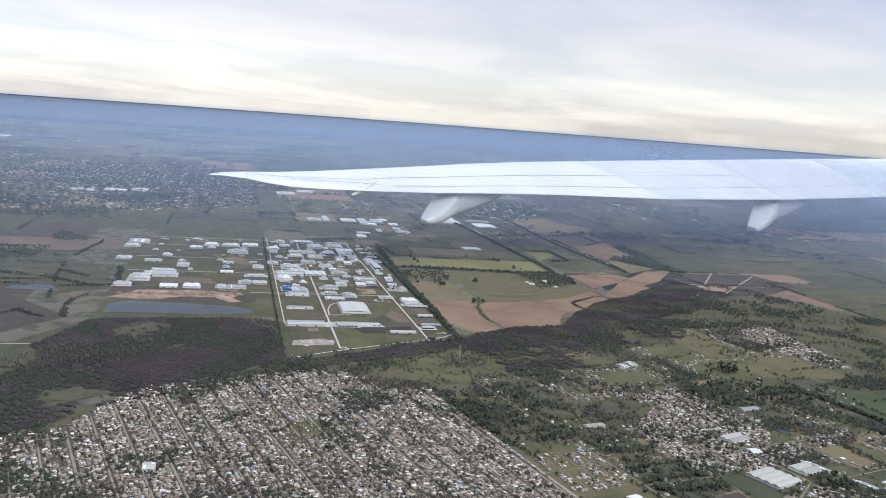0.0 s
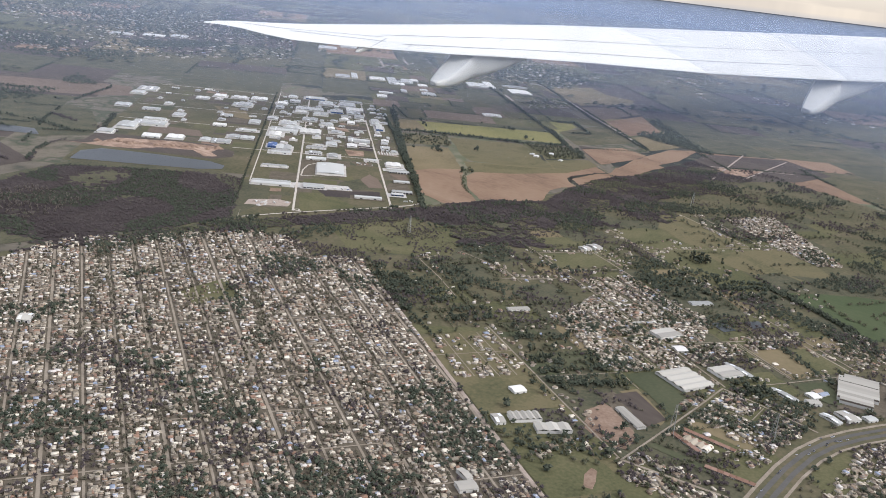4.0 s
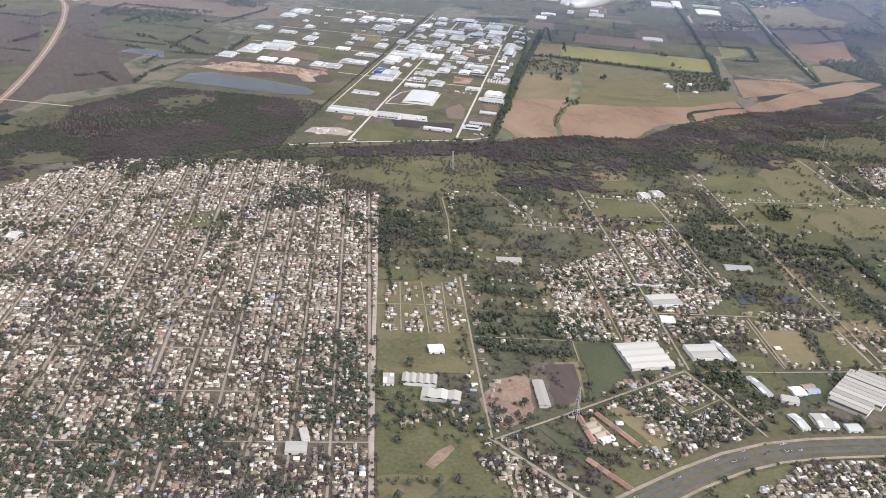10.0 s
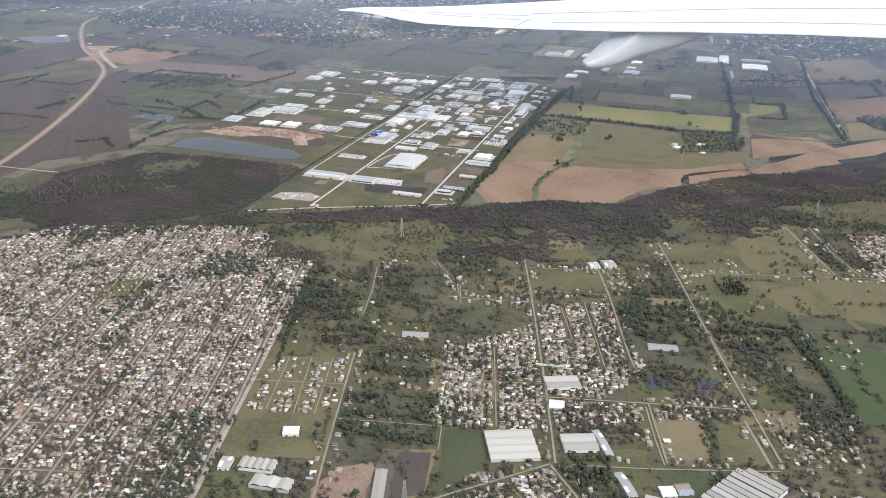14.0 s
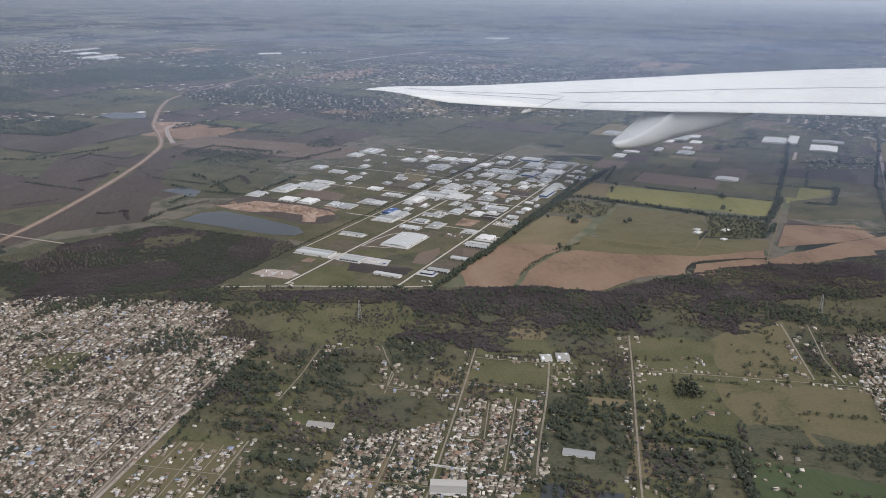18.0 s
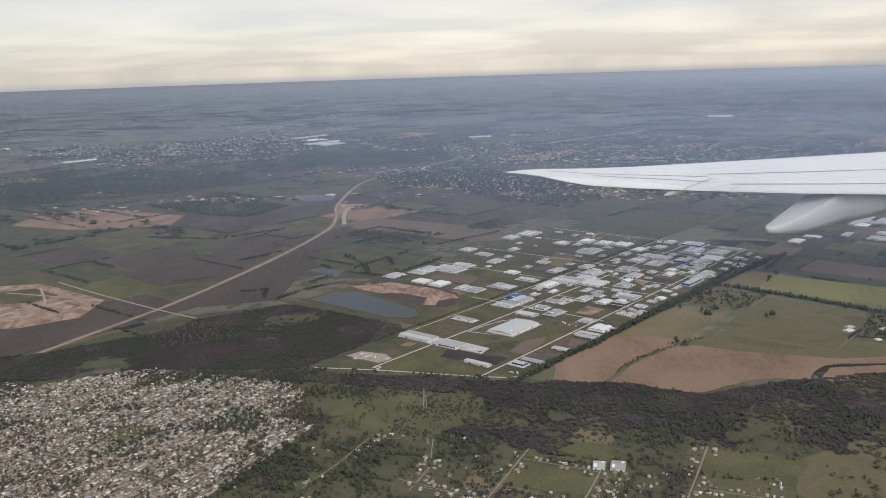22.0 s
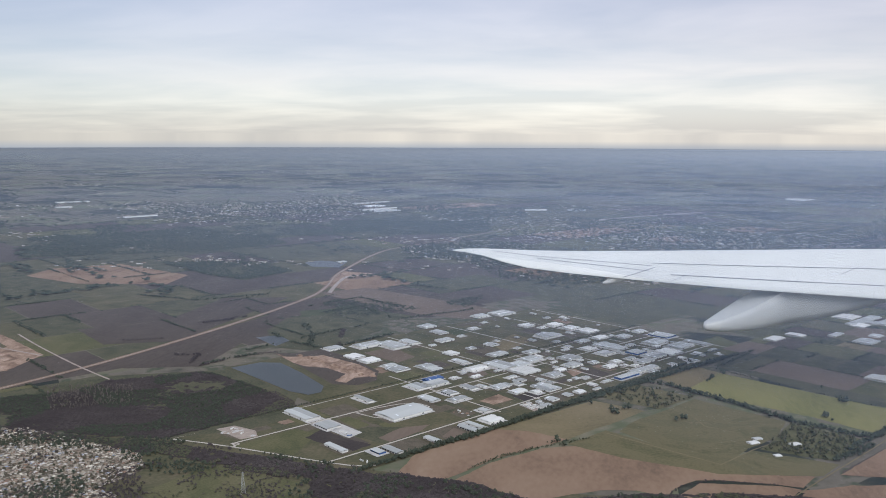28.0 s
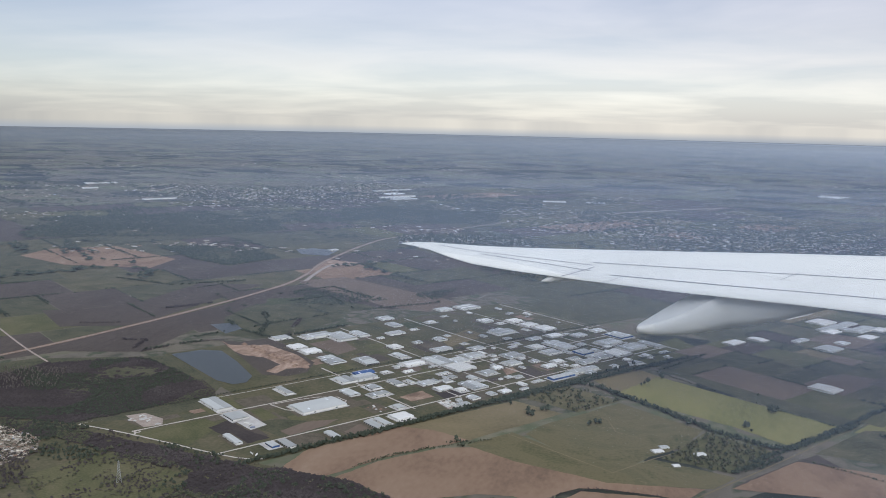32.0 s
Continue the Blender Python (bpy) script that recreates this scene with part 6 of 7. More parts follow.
extra = off_street(scatter(TOWN, 0.85, rng, 0.5))
houses("town_sheds", extra, TOWN_TURN, "small backyard sheds and lean-tos", 12, (0.22, 0.5), 0.5)
trees("town_trees", off_street(np.concatenate([tree_pts, scatter(TOWN, 1.9, rng, 0.3)])), LEAFY[:3] + WOOD, M["garden_leaf"], 0.5, "dark garden trees between the houses", 13)

house_meshes = []
for k, (tv, tf, ti) in enumerate(HOUSES):
    nw = 8
    wall = mesh_of("wall", [tuple(p) for p in tv[:nw]], tf[:4], [M["house_wall"]])
    roof = mesh_of("roof", [tuple(p) for p in tv[nw:]], [tuple(i - nw for i in f) for f in tf[4:]], [M["house_roof"]])
    house_meshes.append((wall, roof))
HOUSE_WORDS = ("flat-roofed", "lean-to", "gabled", "hip-roofed")
for q in lots[single]:
    k = int(rng.choice(4, p=[0.34, 0.26, 0.24, 0.16]))
    root = new("house")
    root.matrix_world = pose(float(q[0]), float(q[1]), 0.02, 0, 0, math.degrees(TOWN_TURN) + (90 if rng.rand() < .5 else 0)) @ Matrix.Diagonal((0.42 + .5 * rng.rand(), 0.42 + .5 * rng.rand(), 0.32 + .16 * rng.rand(), 1))
    tagged(root, f"small {HOUSE_WORDS[k]} house on a crowded town block", "house", "houses of the town")
    for name, me in zip(("wall", "roof"), house_meshes[k]):
        new(name, me).parent = root

# villages and scattered houses
VILLAGES = [
    ([(-44.7, 82.7), (-38.2, 82.8), (-38.1, 77.4), (-44.1, 76.0), (-48.7, 75.7), (-51.1, 80.7), (-50.2, 82.8)], 1.3, 0.6), ([(-70.6, 80.3), (-67.8, 80.2), (-66.8, 73.3), (-73.9, 76.3)], 1.3, 0.7), ([(-45.0, 74.1), (-42.2, 72.1), (-41.2, 68.7), (-47.8, 67.2), (-48.5, 70.3)], 1.4, 0.55), ([(-37.1, 74.8), (-33.2, 74.5), (-34.6, 69.8), (-38.0, 70.4)], 1.5, 0.4),
    ([(181.0, 312.9), (211.4, 307.0), (193.8, 285.6), (165.0, 291.5)], 1.8, 0.5), ([(178.1, 408.5), (205.1, 412.2), (194.4, 390.9), (167.8, 391.6)], 2.4, 0.4),
    ([(-37.4, 118.6), (-16.1, 122.8), (-4.0, 125.9), (-10.6, 101.4), (-22.4, 95.8), (-42.3, 94.9), (-49.3, 98.8)], 1.35, 0.92), ([(-35.1, 100.2), (-0.3, 88.1), (-5.0, 85.2), (-41.8, 92.8)], 1.4, 0.75),
    ([(-2.0, 83.3), (10.5, 78.3), (0.6, 67.5), (-13.0, 73.3)], 1.6, 0.6), ([(-57.9, 59.3), (-38.3, 61.5), (-6.5, 49.8), (-23.7, 41.2)], 1.3, 0.8), ([(-76.0, 78.4), (-70.1, 79.6), (-66.7, 66.4), (-74.3, 67.4)], 1.3, 0.75),
    ([(-49.5, 85.5), (-34.9, 82.8), (-36.4, 70.6), (-50.9, 67.7), (-52.7, 75.2)], 1.4, 0.75), ([(-58.9, 79.5), (-55.2, 79.2), (-52.3, 68.4), (-57.4, 68.3)], 1.4, 0.5), ([(-66.2, 123.6), (-53.5, 118.8), (-61.3, 105.6), (-73.2, 110.5)], 1.5, 0.5),
    ([(-79.7, 91.1), (-70.9, 88.5), (-72.4, 85.0), (-81.2, 88.4)], 1.5, 0.5), ([(-16.3, 129.4), (-2.9, 124.9), (-12.9, 103.0), (-25.4, 109.0)], 1.3, 0.85), ([(3.7, 140.2), (15.0, 139.3), (12.6, 132.5), (-0.4, 127.9)], 1.7, 0.6), ([(68.4, 140.2), (77.3, 137.2), (86.8, 133.2), (56.3, 100.1), (49.5, 104.2), (54.3, 115.3)], 1.3, 0.85), ([(15.4, 127.2), (18.2, 125.1), (15.8, 120.6), (12.5, 120.7)], 1.6, 0.6), ([(28.7, 138.0), (34.3, 137.6), (31.4, 131.4), (26.5, 132.5)], 1.7, 0.5), ([(-39.0, 119.9), (-22.2, 119.6), (-29.9, 100.4), (-43.9, 103.7)], 1.2, 0.8), ([(-4.1, 83.1), (11.8, 82.4), (7.3, 72.4), (2.0, 70.0), (-8.3, 73.7)], 1.8, 0.55), ([(2.8, 96.6), (7.8, 91.0), (9.3, 84.4), (2.3, 88.1), (-0.1, 91.3)], 2.0, 0.5), ([(-56.5, 126.9), (-38.3, 126.8), (-41.4, 103.5), (-55.3, 106.6)], 3.2, 0.4), ([(-25.5, 155.5), (-16.0, 156.4), (-15.6, 139.8), (-27.2, 135.1)], 3.0, 0.4),
    ([(15.1, 125.7), (38.7, 133.0), (25.2, 112.5), (9.5, 112.1)], 3.0, 0.3), ([(-44.7, 131.4), (-29.1, 125.9), (-42.4, 109.0), (-56.3, 110.3)], 3.4, 0.4),
    ([(-50.7, 68.9), (-38.6, 68.8), (-39.0, 67.5), (-51.8, 66.9)], 1.5, 0.4), ([(-19.3, 76.0), (0.2, 65.8), (-14.1, 57.4), (-22.2, 61.2)], 2.2, 0.4), ([(10.5, 106.2), (30.3, 99.9), (23.4, 90.1), (5.9, 94.1)], 2.6, 0.4),
]


def lots_in(poly, keep):
    """House lots in rows along the village streets."""
    p = np.array(poly)
    c = p.mean(0)
    res = []
    for i in range(-20, 21):
        for row in (0.7, 1.5, 2.4, 3.3, 4.0):
            for t in np.arange(-40, 40, 0.72):
                res.append(c + B_ * (4.6 * i + row) + A_ * t)
    res = np.array(res)
    res += (rng.rand(*res.shape) - .5) * 0.5
    al = ((res - T0) @ A_) % 8.5
    res = res[inside(res, poly)]
    return res[rng.rand(len(res)) < keep]


vp = np.concatenate([lots_in(poly, k) if sp < 1.6 else scatter(poly, sp, rng, k) for poly, sp, k in VILLAGES])
roadside = []
for pts in VILLAGE_ROADS:
    line = np.array(pts)
    for a, b in zip(line[:-1], line[1:]):
        d = (b - a) / np.hypot(*(b - a))
        side = np.array([-d[1], d[0]])
        for t in np.arange(0.6, np.hypot(*(b - a)), 1.1):
            for s_ in (-1, 1):
                if noise.noise(Vector((*((a + d * t) * 0.13), s_ * 5.0))) > 0.02 and rng.rand() < 0.75:
                    roadside.append(a + d * (t + 0.4 * rng.rand()) + side * s_ * (0.85 + 1.6 * rng.rand() ** 3))
vp = np.concatenate([vp, np.array(roadside)])
yard_sheds = np.concatenate([scatter(poly, 0.95 if sp < 1.6 else sp, rng, 0.42 * k) for poly, sp, k in VILLAGES])
houses("village_sheds", yard_sheds, TOWN_TURN, "small pale sheds behind village houses", 23, (0.2, 0.45), 0.5)
houses("village_houses", vp, TOWN_TURN, "low village houses with pale and red roofs", 21, (0.34, 0.92))
vt = np.concatenate([scatter(poly, sp * 1.5, rng, 0.6) for poly, sp, k in VILLAGES])
trees("village_trees", vt, LEAFY + BARE, M["leaf"], 0.68, "garden trees among village houses", 22)

# ---------------------------------------------------------------- woods, hedges and single trees
def ragged(x, y):
    """How far an uneven wood edge strays at a place: more on the grazed southern side."""
    k = 2.0 + 8.0 * min(max((174 - y) / 14, 0), 1)
    return (x + k * (noise.noise(Vector((x * 0.09, y * 0.09, 2.0))) + 0.5 * noise.noise(Vector((x * 0.3, y * 0.3, 5.0)))),
            y + k * (noise.noise(Vector((x * 0.09, y * 0.09, 8.0))) + 0.5 * noise.noise(Vector((x * 0.3, y * 0.3, 11.0)))))


# grassy glades in the creek wood: centre and half widths
GLADES = [(-1.4, 165.5, 2.6, 3.6), (15.5, 155.5, 5.0, 3.4), (36.5, 156.0, 8.0, 5.5), (-20.5, 172.0, 5.0, 9.0)]


def glades(pts):
    keep = np.ones(len(pts), bool)
    for x, y, rx, ry in GLADES:
        rim = np.array([1 + 0.5 * noise.noise(Vector((px * 0.35, py * 0.35, 6.0))) for px, py in pts])
        keep &= ((pts[:, 0] - x) / rx) ** 2 + ((pts[:, 1] - y) / ry) ** 2 > rim
    return pts[keep]


def ragged_wood(poly, spacing, keep, scale, level):
    """Points over a wood whose edge frays, with clearings."""
    q = scatter(poly, spacing, rng, keep)
    return glades(patchy(np.array([ragged(x, y) for x, y in q]), scale, level))


def wood_floor(name, poly, cell, scale, level, z, label):
    """Leaf litter under the trees, cell by cell, so that clearings stay grass."""
    p = np.array(poly)
    lo, hi = p.min(0), p.max(0)
    gx, gy = np.meshgrid(np.arange(lo[0], hi[0], cell), np.arange(lo[1], hi[1], cell))
    q = np.stack([gx.ravel(), gy.ravel()], 1)
    q = q[inside(q, poly)]
    q = glades(patchy(np.array([ragged(x, y) for x, y in q]), scale, level))
    verts, faces = [], []
    for x, y in q:
        k = len(verts)
        turn, r = 3.0 * noise.noise(Vector((x, y, 0.0))), cell * 0.92
        verts += [(x + r * math.cos(turn + i * 1.047), y + r * math.sin(turn + i * 1.047), z + 0.012 * noise.noise(Vector((x * 3, y * 3, 4.0)))) for i in range(6)]
        faces.append(tuple(range(k, k + 6)))
    tagged(new(name, mesh_of(name, verts, faces, [M["litter"]])), label, "wood floor", "", "stuff")


CREEK = [(-109.4, 195.1), (-57.6, 195.1), (-6.0, 184.3), (2.0, 186.0), (14.1, 182.6), (29.9, 174.6), (37.5, 177.7), (50.2, 180.9), (63.8, 185.6), (96.3, 184.2)] + [(140, 190)] + [(130, 165), (100, 160), (75, 160)] + [(48.2, 146.0), (35.7, 153.4), (20.1, 154.1), (9.0, 157.3), (-6.7, 150.2), (-14.1, 148.1), (-19.2, 158.6), (-16.7, 177.1)] + [(-38, 183), (-57, 188)]
wood_floor("creek_wood_floor", CREEK, 0.8, 0.085, 0.315, 0.11, "dark leaf litter of the creek wood")
def two_kinds(pts, scale, level):
    """Splits a wood by a slow noise into bare and leafy stands."""
    leafy = np.array([noise.noise(Vector((x * scale, y * scale, 17.0))) > level for x, y in pts])
    return pts[~leafy], pts[leafy]


bare, green = two_kinds(ragged_wood(CREEK, 0.64, 0.97, 0.085, 0.315), 0.07, 0.22)
trees("creek_thicket", green, WOOD, M["leaf"], 0.7, "olive thickets within the bare creek wood", 131, flat=0.6)
trees("creek_wood", bare, WOOD, M["twig"], 0.74, "dense bare brown winter trees along the creek", 31, flat=0.6)
WEST = [(-95.8, 241.3), (-75.7, 254.3), (-59.0, 247.0), (-40.2, 231.5), (-48.3, 212.2), (-57.3, 198.9), (-58.2, 197.3), (-101.6, 195.1), (-132.2, 190.3), (-139.6, 207.9), (-121.4, 217.7), (-100.8, 230.5)]
EDGE = [(-38.1, 230.4), (-32.3, 219.0), (-42.3, 206.5), (-52.7, 200.3), (-57.7, 198.4), (-50.4, 211.8), (-52.9, 238.8), (-45.7, 238.3)]
sheet("scrub_land", EDGE, M["scrub"], 0.0475, "rough brown scrub between the wood and the estate", "scrub")
wood_floor("west_wood_floor", WEST, 0.9, 0.06, 0.30, 0.11, "dark leaf litter of the wood beside the pond")
bare, green = two_kinds(ragged_wood(WEST, 0.70, 0.97, 0.06, 0.30), 0.06, 0.02)
trees("west_evergreens", green, WOOD, M["dark_leaf"], 0.72, "dark evergreen stands within the bare wood", 132, flat=0.7)
trees("west_wood", bare, WOOD, M["twig"], 0.78, "dense dark bare wood beside the estate", 32, flat=0.55)
trees("pale_poplars", scatter([(-111.9, 231.5), (-88.3, 237.9), (-79.5, 221.5), (-97.1, 211.4)], 0.9, rng, 0.55), TALL, M["pale_twig"], 0.62, "pale bare poplars in the wood", 33)
edge = patchy(scatter(EDGE, 0.75, rng, 0.8), 0.12, 0.42)
edge = edge[((edge - O_) @ V_) < -0.8]
trees("edge_thickets", edge, WOOD, M["twig"], 0.6, "low brown thickets beside the estate road", 134, flat=0.7)
EASTWOOD = [(165.5, 231.3), (185.7, 226.8), (201.9, 247.6), (214.2, 251.7), (171.6, 206.9), (161.0, 191.9), (160.1, 198.3), (160.8, 219.7)]
sheet("east_wood_floor", EASTWOOD, M["scrub"], 0.10, "dark litter of a far wood", "wood floor")
trees("east_wood", scatter(EASTWOOD, 1.3, rng, 0.9), FAR, M["dark_leaf"], 1.4, "dark wood beside tan fields", 34)
SCRUBBY = [[(-51.6, 158.2), (-35.2, 145.9), (-51.1, 121.3), (-64.9, 128.3)], [(-53.1, 122.1), (-36.9, 116.0), (-49.1, 96.3), (-61.2, 102.8)], [(-60.5, 102.5), (-49.1, 96.3), (-50.7, 93.0), (-62.7, 97.8)]]
for k, poly in enumerate(SCRUBBY):
    grove = patchy(scatter(poly, 0.72, rng, 0.9), 0.16, 0.40)
    grove = grove[((grove @ A_ + 0.5 * np.sin(grove @ B_ * 0.4)) % 4.6) < 3.0]
    dark, olive = two_kinds(grove, 0.2, 0.12)
    trees("evergreen_grove", dark, LEAFY[:3] + WOOD + TALL[:1], M["dark_leaf"], 0.9, "dark evergreen trees between the plots", 40 + k)
    trees("olive_grove", olive, LEAFY[:3] + WOOD, M["leaf"], 0.7, "olive-green bushes and trees between the plots", 140 + k)
    garden = clear(patchy(scatter(poly, 2.2, rng, 0.5), 0.2, 0.5), 0.5)
    houses("garden_houses", garden, TOWN_TURN, "small pale houses between groves", 150 + k, (0.3, 0.7), 0.4)
trees("evergreen_grove", scatter([(-2.6, 122.5), (16.1, 119.2), (18.5, 103.6), (13.6, 97.2), (2.0, 104.1), (-9.8, 113.7)], 1.2, rng, 0.8), LEAFY[:3] + WOOD, M["dark_leaf"], 1.0, "dark grove beside the meadow", 45)
trees("evergreen_grove", scatter([(-37.4, 83.9), (-29.3, 82.1), (-30.0, 78.1), (-36.3, 78.1), (-39.8, 81.5)], 1.0, rng, 0.8), LEAFY, M["dark_leaf"], 1.1, "dark round grove beside the factory", 46)
trees("evergreen_grove", scatter([(22.6, 125.2), (26.1, 124.4), (24.3, 120.2), (20.1, 120.5)], 1.0, rng, 0.9), TALL, M["dark_leaf"], 1.4, "clump of dark pines in the meadow", 47)
HEDGES = [
    ([park(18, 46), park(80, 46), park(168, 47.5)], 2.2, 1.5, "dark_leaf"), ([park(-1, -1.2), park(60, -1.2), park(186, -1.0)], 0.8, 0.75, "dark_leaf"),
    ([(98.6, 215.2), (121.2, 242.9), (162.6, 298.7), (194.1, 342.6)], 1.8, 1.3, "dark_leaf"), ([(231.4, 330.2), (174.5, 261.7), (159.2, 239.3), (135.8, 207.5)], 1.4, 1.3, "dark_leaf"),
    ([(78.9, 284.3), (94.9, 309.9)], 1.2, 1.1, "dark_leaf"), ([(151.7, 238.1), (158.1, 232.9)], 1.2, 1.0, "dark_leaf"), ([(110.0, 220.1), (133.3, 206.6)], 0.9, 0.8, "leaf"), ([(-104.3, 320.0), (-90.8, 335.6)], 1.6, 1.1, "twig"), ([(-92.6, 272.5), (-84.1, 273.9), (-82.8, 263.7)], 1.8, 1.1, "twig"),
    ([(-74.6, 358.7), (-58.1, 382.5), (-38.1, 365.2)], 1.8, 1.1, "dark_leaf"), ([(-65.4, 324.5), (-57.2, 311.1), (-53.3, 293.2)], 3.0, 1.1, "dark_leaf"),
    ([(-78.4, 260.7), (-69.2, 276.0), (-59.6, 281.9)], 1.2, 1.0, "twig"), ([(-71.6, 281.9), (-53.4, 311.2), (-35.7, 336.0), (-5.6, 363.6)], 1.4, 1.2, "dark_leaf"), ([(-68.7, 361.2), (-54.1, 373.9), (-39.4, 371.2)], 1.4, 1.0, "dark_leaf"),
    ([(-119.2, 288.2), (-106.1, 293.8)], 1.4, 1.0, "twig"), ([(-109.6, 315.9), (-94.4, 327.7)], 1.2, 1.0, "twig"), ([(-157.0, 371.4), (-125.6, 363.7), (-102.1, 382.0)], 1.6, 1.1, "dark_leaf"), ([(-112.4, 358.8), (-100.4, 384.7)], 1.3, 1.0, "dark_leaf"),
    ([(7.2, 109.3), (20.3, 103.8), (15.0, 88.8), (11.8, 80.6)], 1.6, 1.2, "dark_leaf"), ([(-48, 162), (-61, 134), (-66, 122)], 1.0, 1.0, "dark_leaf"), ([(-61.7, 103.0), (-71.3, 82.8)], 1.0, 0.9, "leaf"),
    ([(-63.1, 81.4), (-61.1, 72.6), (-62.9, 68.5)], 1.4, 0.9, "leaf"), ([(-37.1, 79.6), (-38.6, 68.8)], 1.2, 0.9, "leaf"), ([(-7.1, 154.4), (-28.4, 103.5)], 1.2, 0.9, "leaf"), ([(19.5, 137.2), (-0.3, 94.0)], 1.6, 1.0, "leaf"),
    ([(-7.6, 130.7), (14.6, 124.6)], 1.6, 1.0, "leaf"), ([(-38.9, 155.6), (-49.2, 129.2)], 1.6, 1.0, "leaf"), ([(-45.7, 151.6), (-24.8, 147.0)], 1.6, 1.0, "leaf"), ([(21.1, 100.8), (8.7, 77.2)], 1.6, 1.2, "dark_leaf"),
]
HEDGES += [
    ([(-78.4, 262.3), (-72.7, 270.9), (-66.3, 278.0)], 1.6, 1.2, "dark_leaf"), ([(-76.0, 315.0), (-63.4, 297.5), (-46.2, 288.7), (-28.9, 314.2)], 2.4, 1.1, "dark_leaf"), ([(-72.2, 338.2), (-52.0, 362.0), (-35.1, 341.3)], 2.0, 1.1, "dark_leaf"), ([(147.0, 261.5), (155.5, 257.7), (139.4, 237.9), (131.2, 241.5)], 2.0, 1.3, "dark_leaf"), ([(171.2, 302.2), (199.8, 294.0)], 2.4, 1.1, "dark_leaf"),
    ([(-48.3, 318.3), (-44.8, 299.3), (-41.8, 287.7)], 2.6, 1.0, "twig"), ([(273.9, 385.8), (195.7, 282.9), (139.0, 209.4)], 1.2, 1.2, "dark_leaf"),
    ([(10.7, 207.1), (26.9, 230.8), (42.4, 250.6), (54.6, 266.2), (72.8, 292.0)], 1.6, 1.35, "dark_leaf"), ([(54.6, 266.2), (62.4, 263.5), (77.6, 248.6), (92.3, 233.5), (103.9, 226.1), (108.3, 226.6)], 2.4, 1.5, "dark_leaf"), ([(107.5, 225.7), (117.0, 236.7), (127.0, 248.7)], 2.0, 1.4, "dark_leaf"),
    ([(93.2, 207.8), (99.7, 213.3), (104.9, 219.4)], 2.4, 1.3, "dark_leaf"), ([(78.2, 284.8), (94.7, 268.8), (108.3, 257.2), (122.2, 245.8)], 0.9, 0.8, "dark_leaf"), ([(55.4, 181.8), (58.4, 187.4), (64.9, 191.5), (71.5, 191.5), (78.7, 191.2)], 0.8, 0.6, "twig"), ([(14.4, 189.5), (18.6, 196.4), (23.9, 201.6), (27.9, 205.6)], 1.2, 0.6, "leaf"),
    ([(16.0, 191.5), (21.0, 198.5), (26.5, 203.5), (33.0, 208.0), (40.0, 213.5)], 1.4, 0.75, "leaf"), ([(30.3, 209.0), (32.8, 210.3), (35.4, 211.4)], 1.2, 0.9, "dark_leaf"), ([(77.8, 289.1), (85.3, 299.5), (94.2, 309.7)], 1.0, 0.9, "dark_leaf"), ([(15.2, 109.7), (19.0, 107.4), (21.7, 105.5), (16.9, 95.0)], 1.8, 1.2, "dark_leaf"), ([(23.8, 147.3), (16.8, 131.5), (11.9, 120.8), (9.0, 113.6), (-0.2, 94.2)], 1.0, 1.0, "leaf"),
    ([(23.9, 129.9), (20.5, 121.6)], 0.8, 0.8, "leaf"), ([(-61.6, 102.2), (-57.9, 99.1), (-53.3, 96.0), (-50.0, 93.8)], 1.8, 1.0, "dark_leaf"), ([(-61.5, 107.0), (-66.1, 94.8), (-71.3, 82.8)], 0.8, 0.9, "leaf"), ([(-12.5, 85.3), (-14.9, 81.5), (-17.1, 76.4)], 1.2, 0.9, "dark_leaf"), ([(-53.9, 119.8), (-64.7, 97.0), (-68.5, 87.9)], 1.0, 0.9, "leaf"),
]
for k, (line, spread, size, leaf) in enumerate(HEDGES):
    p = np.concatenate([along(line, 0.42, rng, spread * 0.36) for _ in range(2 if spread > 1.5 else 1)])
    if size < 1.25 and line[0][1] > 250:
        p = patchy(p, 0.10, 0.38)
    trees("hedge_trees", p, (LEAFY[:2] + WOOD) if leaf != "twig" else WOOD, M[leaf], size * 0.62, "row of dark trees along a field edge" if leaf == "dark_leaf" else "uneven row of bushes along a field edge", 60 + k)
trees("farm_trees", np.concatenate([scatter([(82.5, 218.6), (89.6, 233.1), (104.7, 223.5), (100.5, 215.9), (93.2, 207.8), (78.6, 212.6)], 1.0, rng, 0.62), scatter([(44.5, 252.7), (53.2, 262.6), (68.7, 252.5), (58.4, 239.6), (44.2, 247.4)], 1.1, rng, 0.5)]), LEAFY, M["leaf"], 0.85, "scattered trees round a farmyard", 95)
for k, line in enumerate(PLOT_HEDGES):
    PLOT_HEDGES[k] = along(line, 0.7, rng, 0.35 + 0.6 * rng.rand())
trees("plot_hedges", np.concatenate(PLOT_HEDGES), WOOD, M["leaf"], 0.72, "uneven hedges between the plots", 94)
OPEN = [f[1] for f in FIELDS if f[0] in ("meadow_field", "green_field", "grass_plot", "allotment", "stubble_field", "tan_field", "yellow_field", "brown_plot", "pale_grass")]


def wild(pts):
    """Leaves open fields and plots free of bushes."""
    keep = np.ones(len(pts), bool)
    for poly in OPEN:
        keep &= ~inside(pts, list(poly))
    return pts[keep]


trees("valley_groves", wild(patchy(scatter(VALLEY, 0.85, rng, 0.9), 0.085, 0.625)), WOOD, M["dark_leaf"], 0.8, "small groves of dark trees over the pasture", 98)
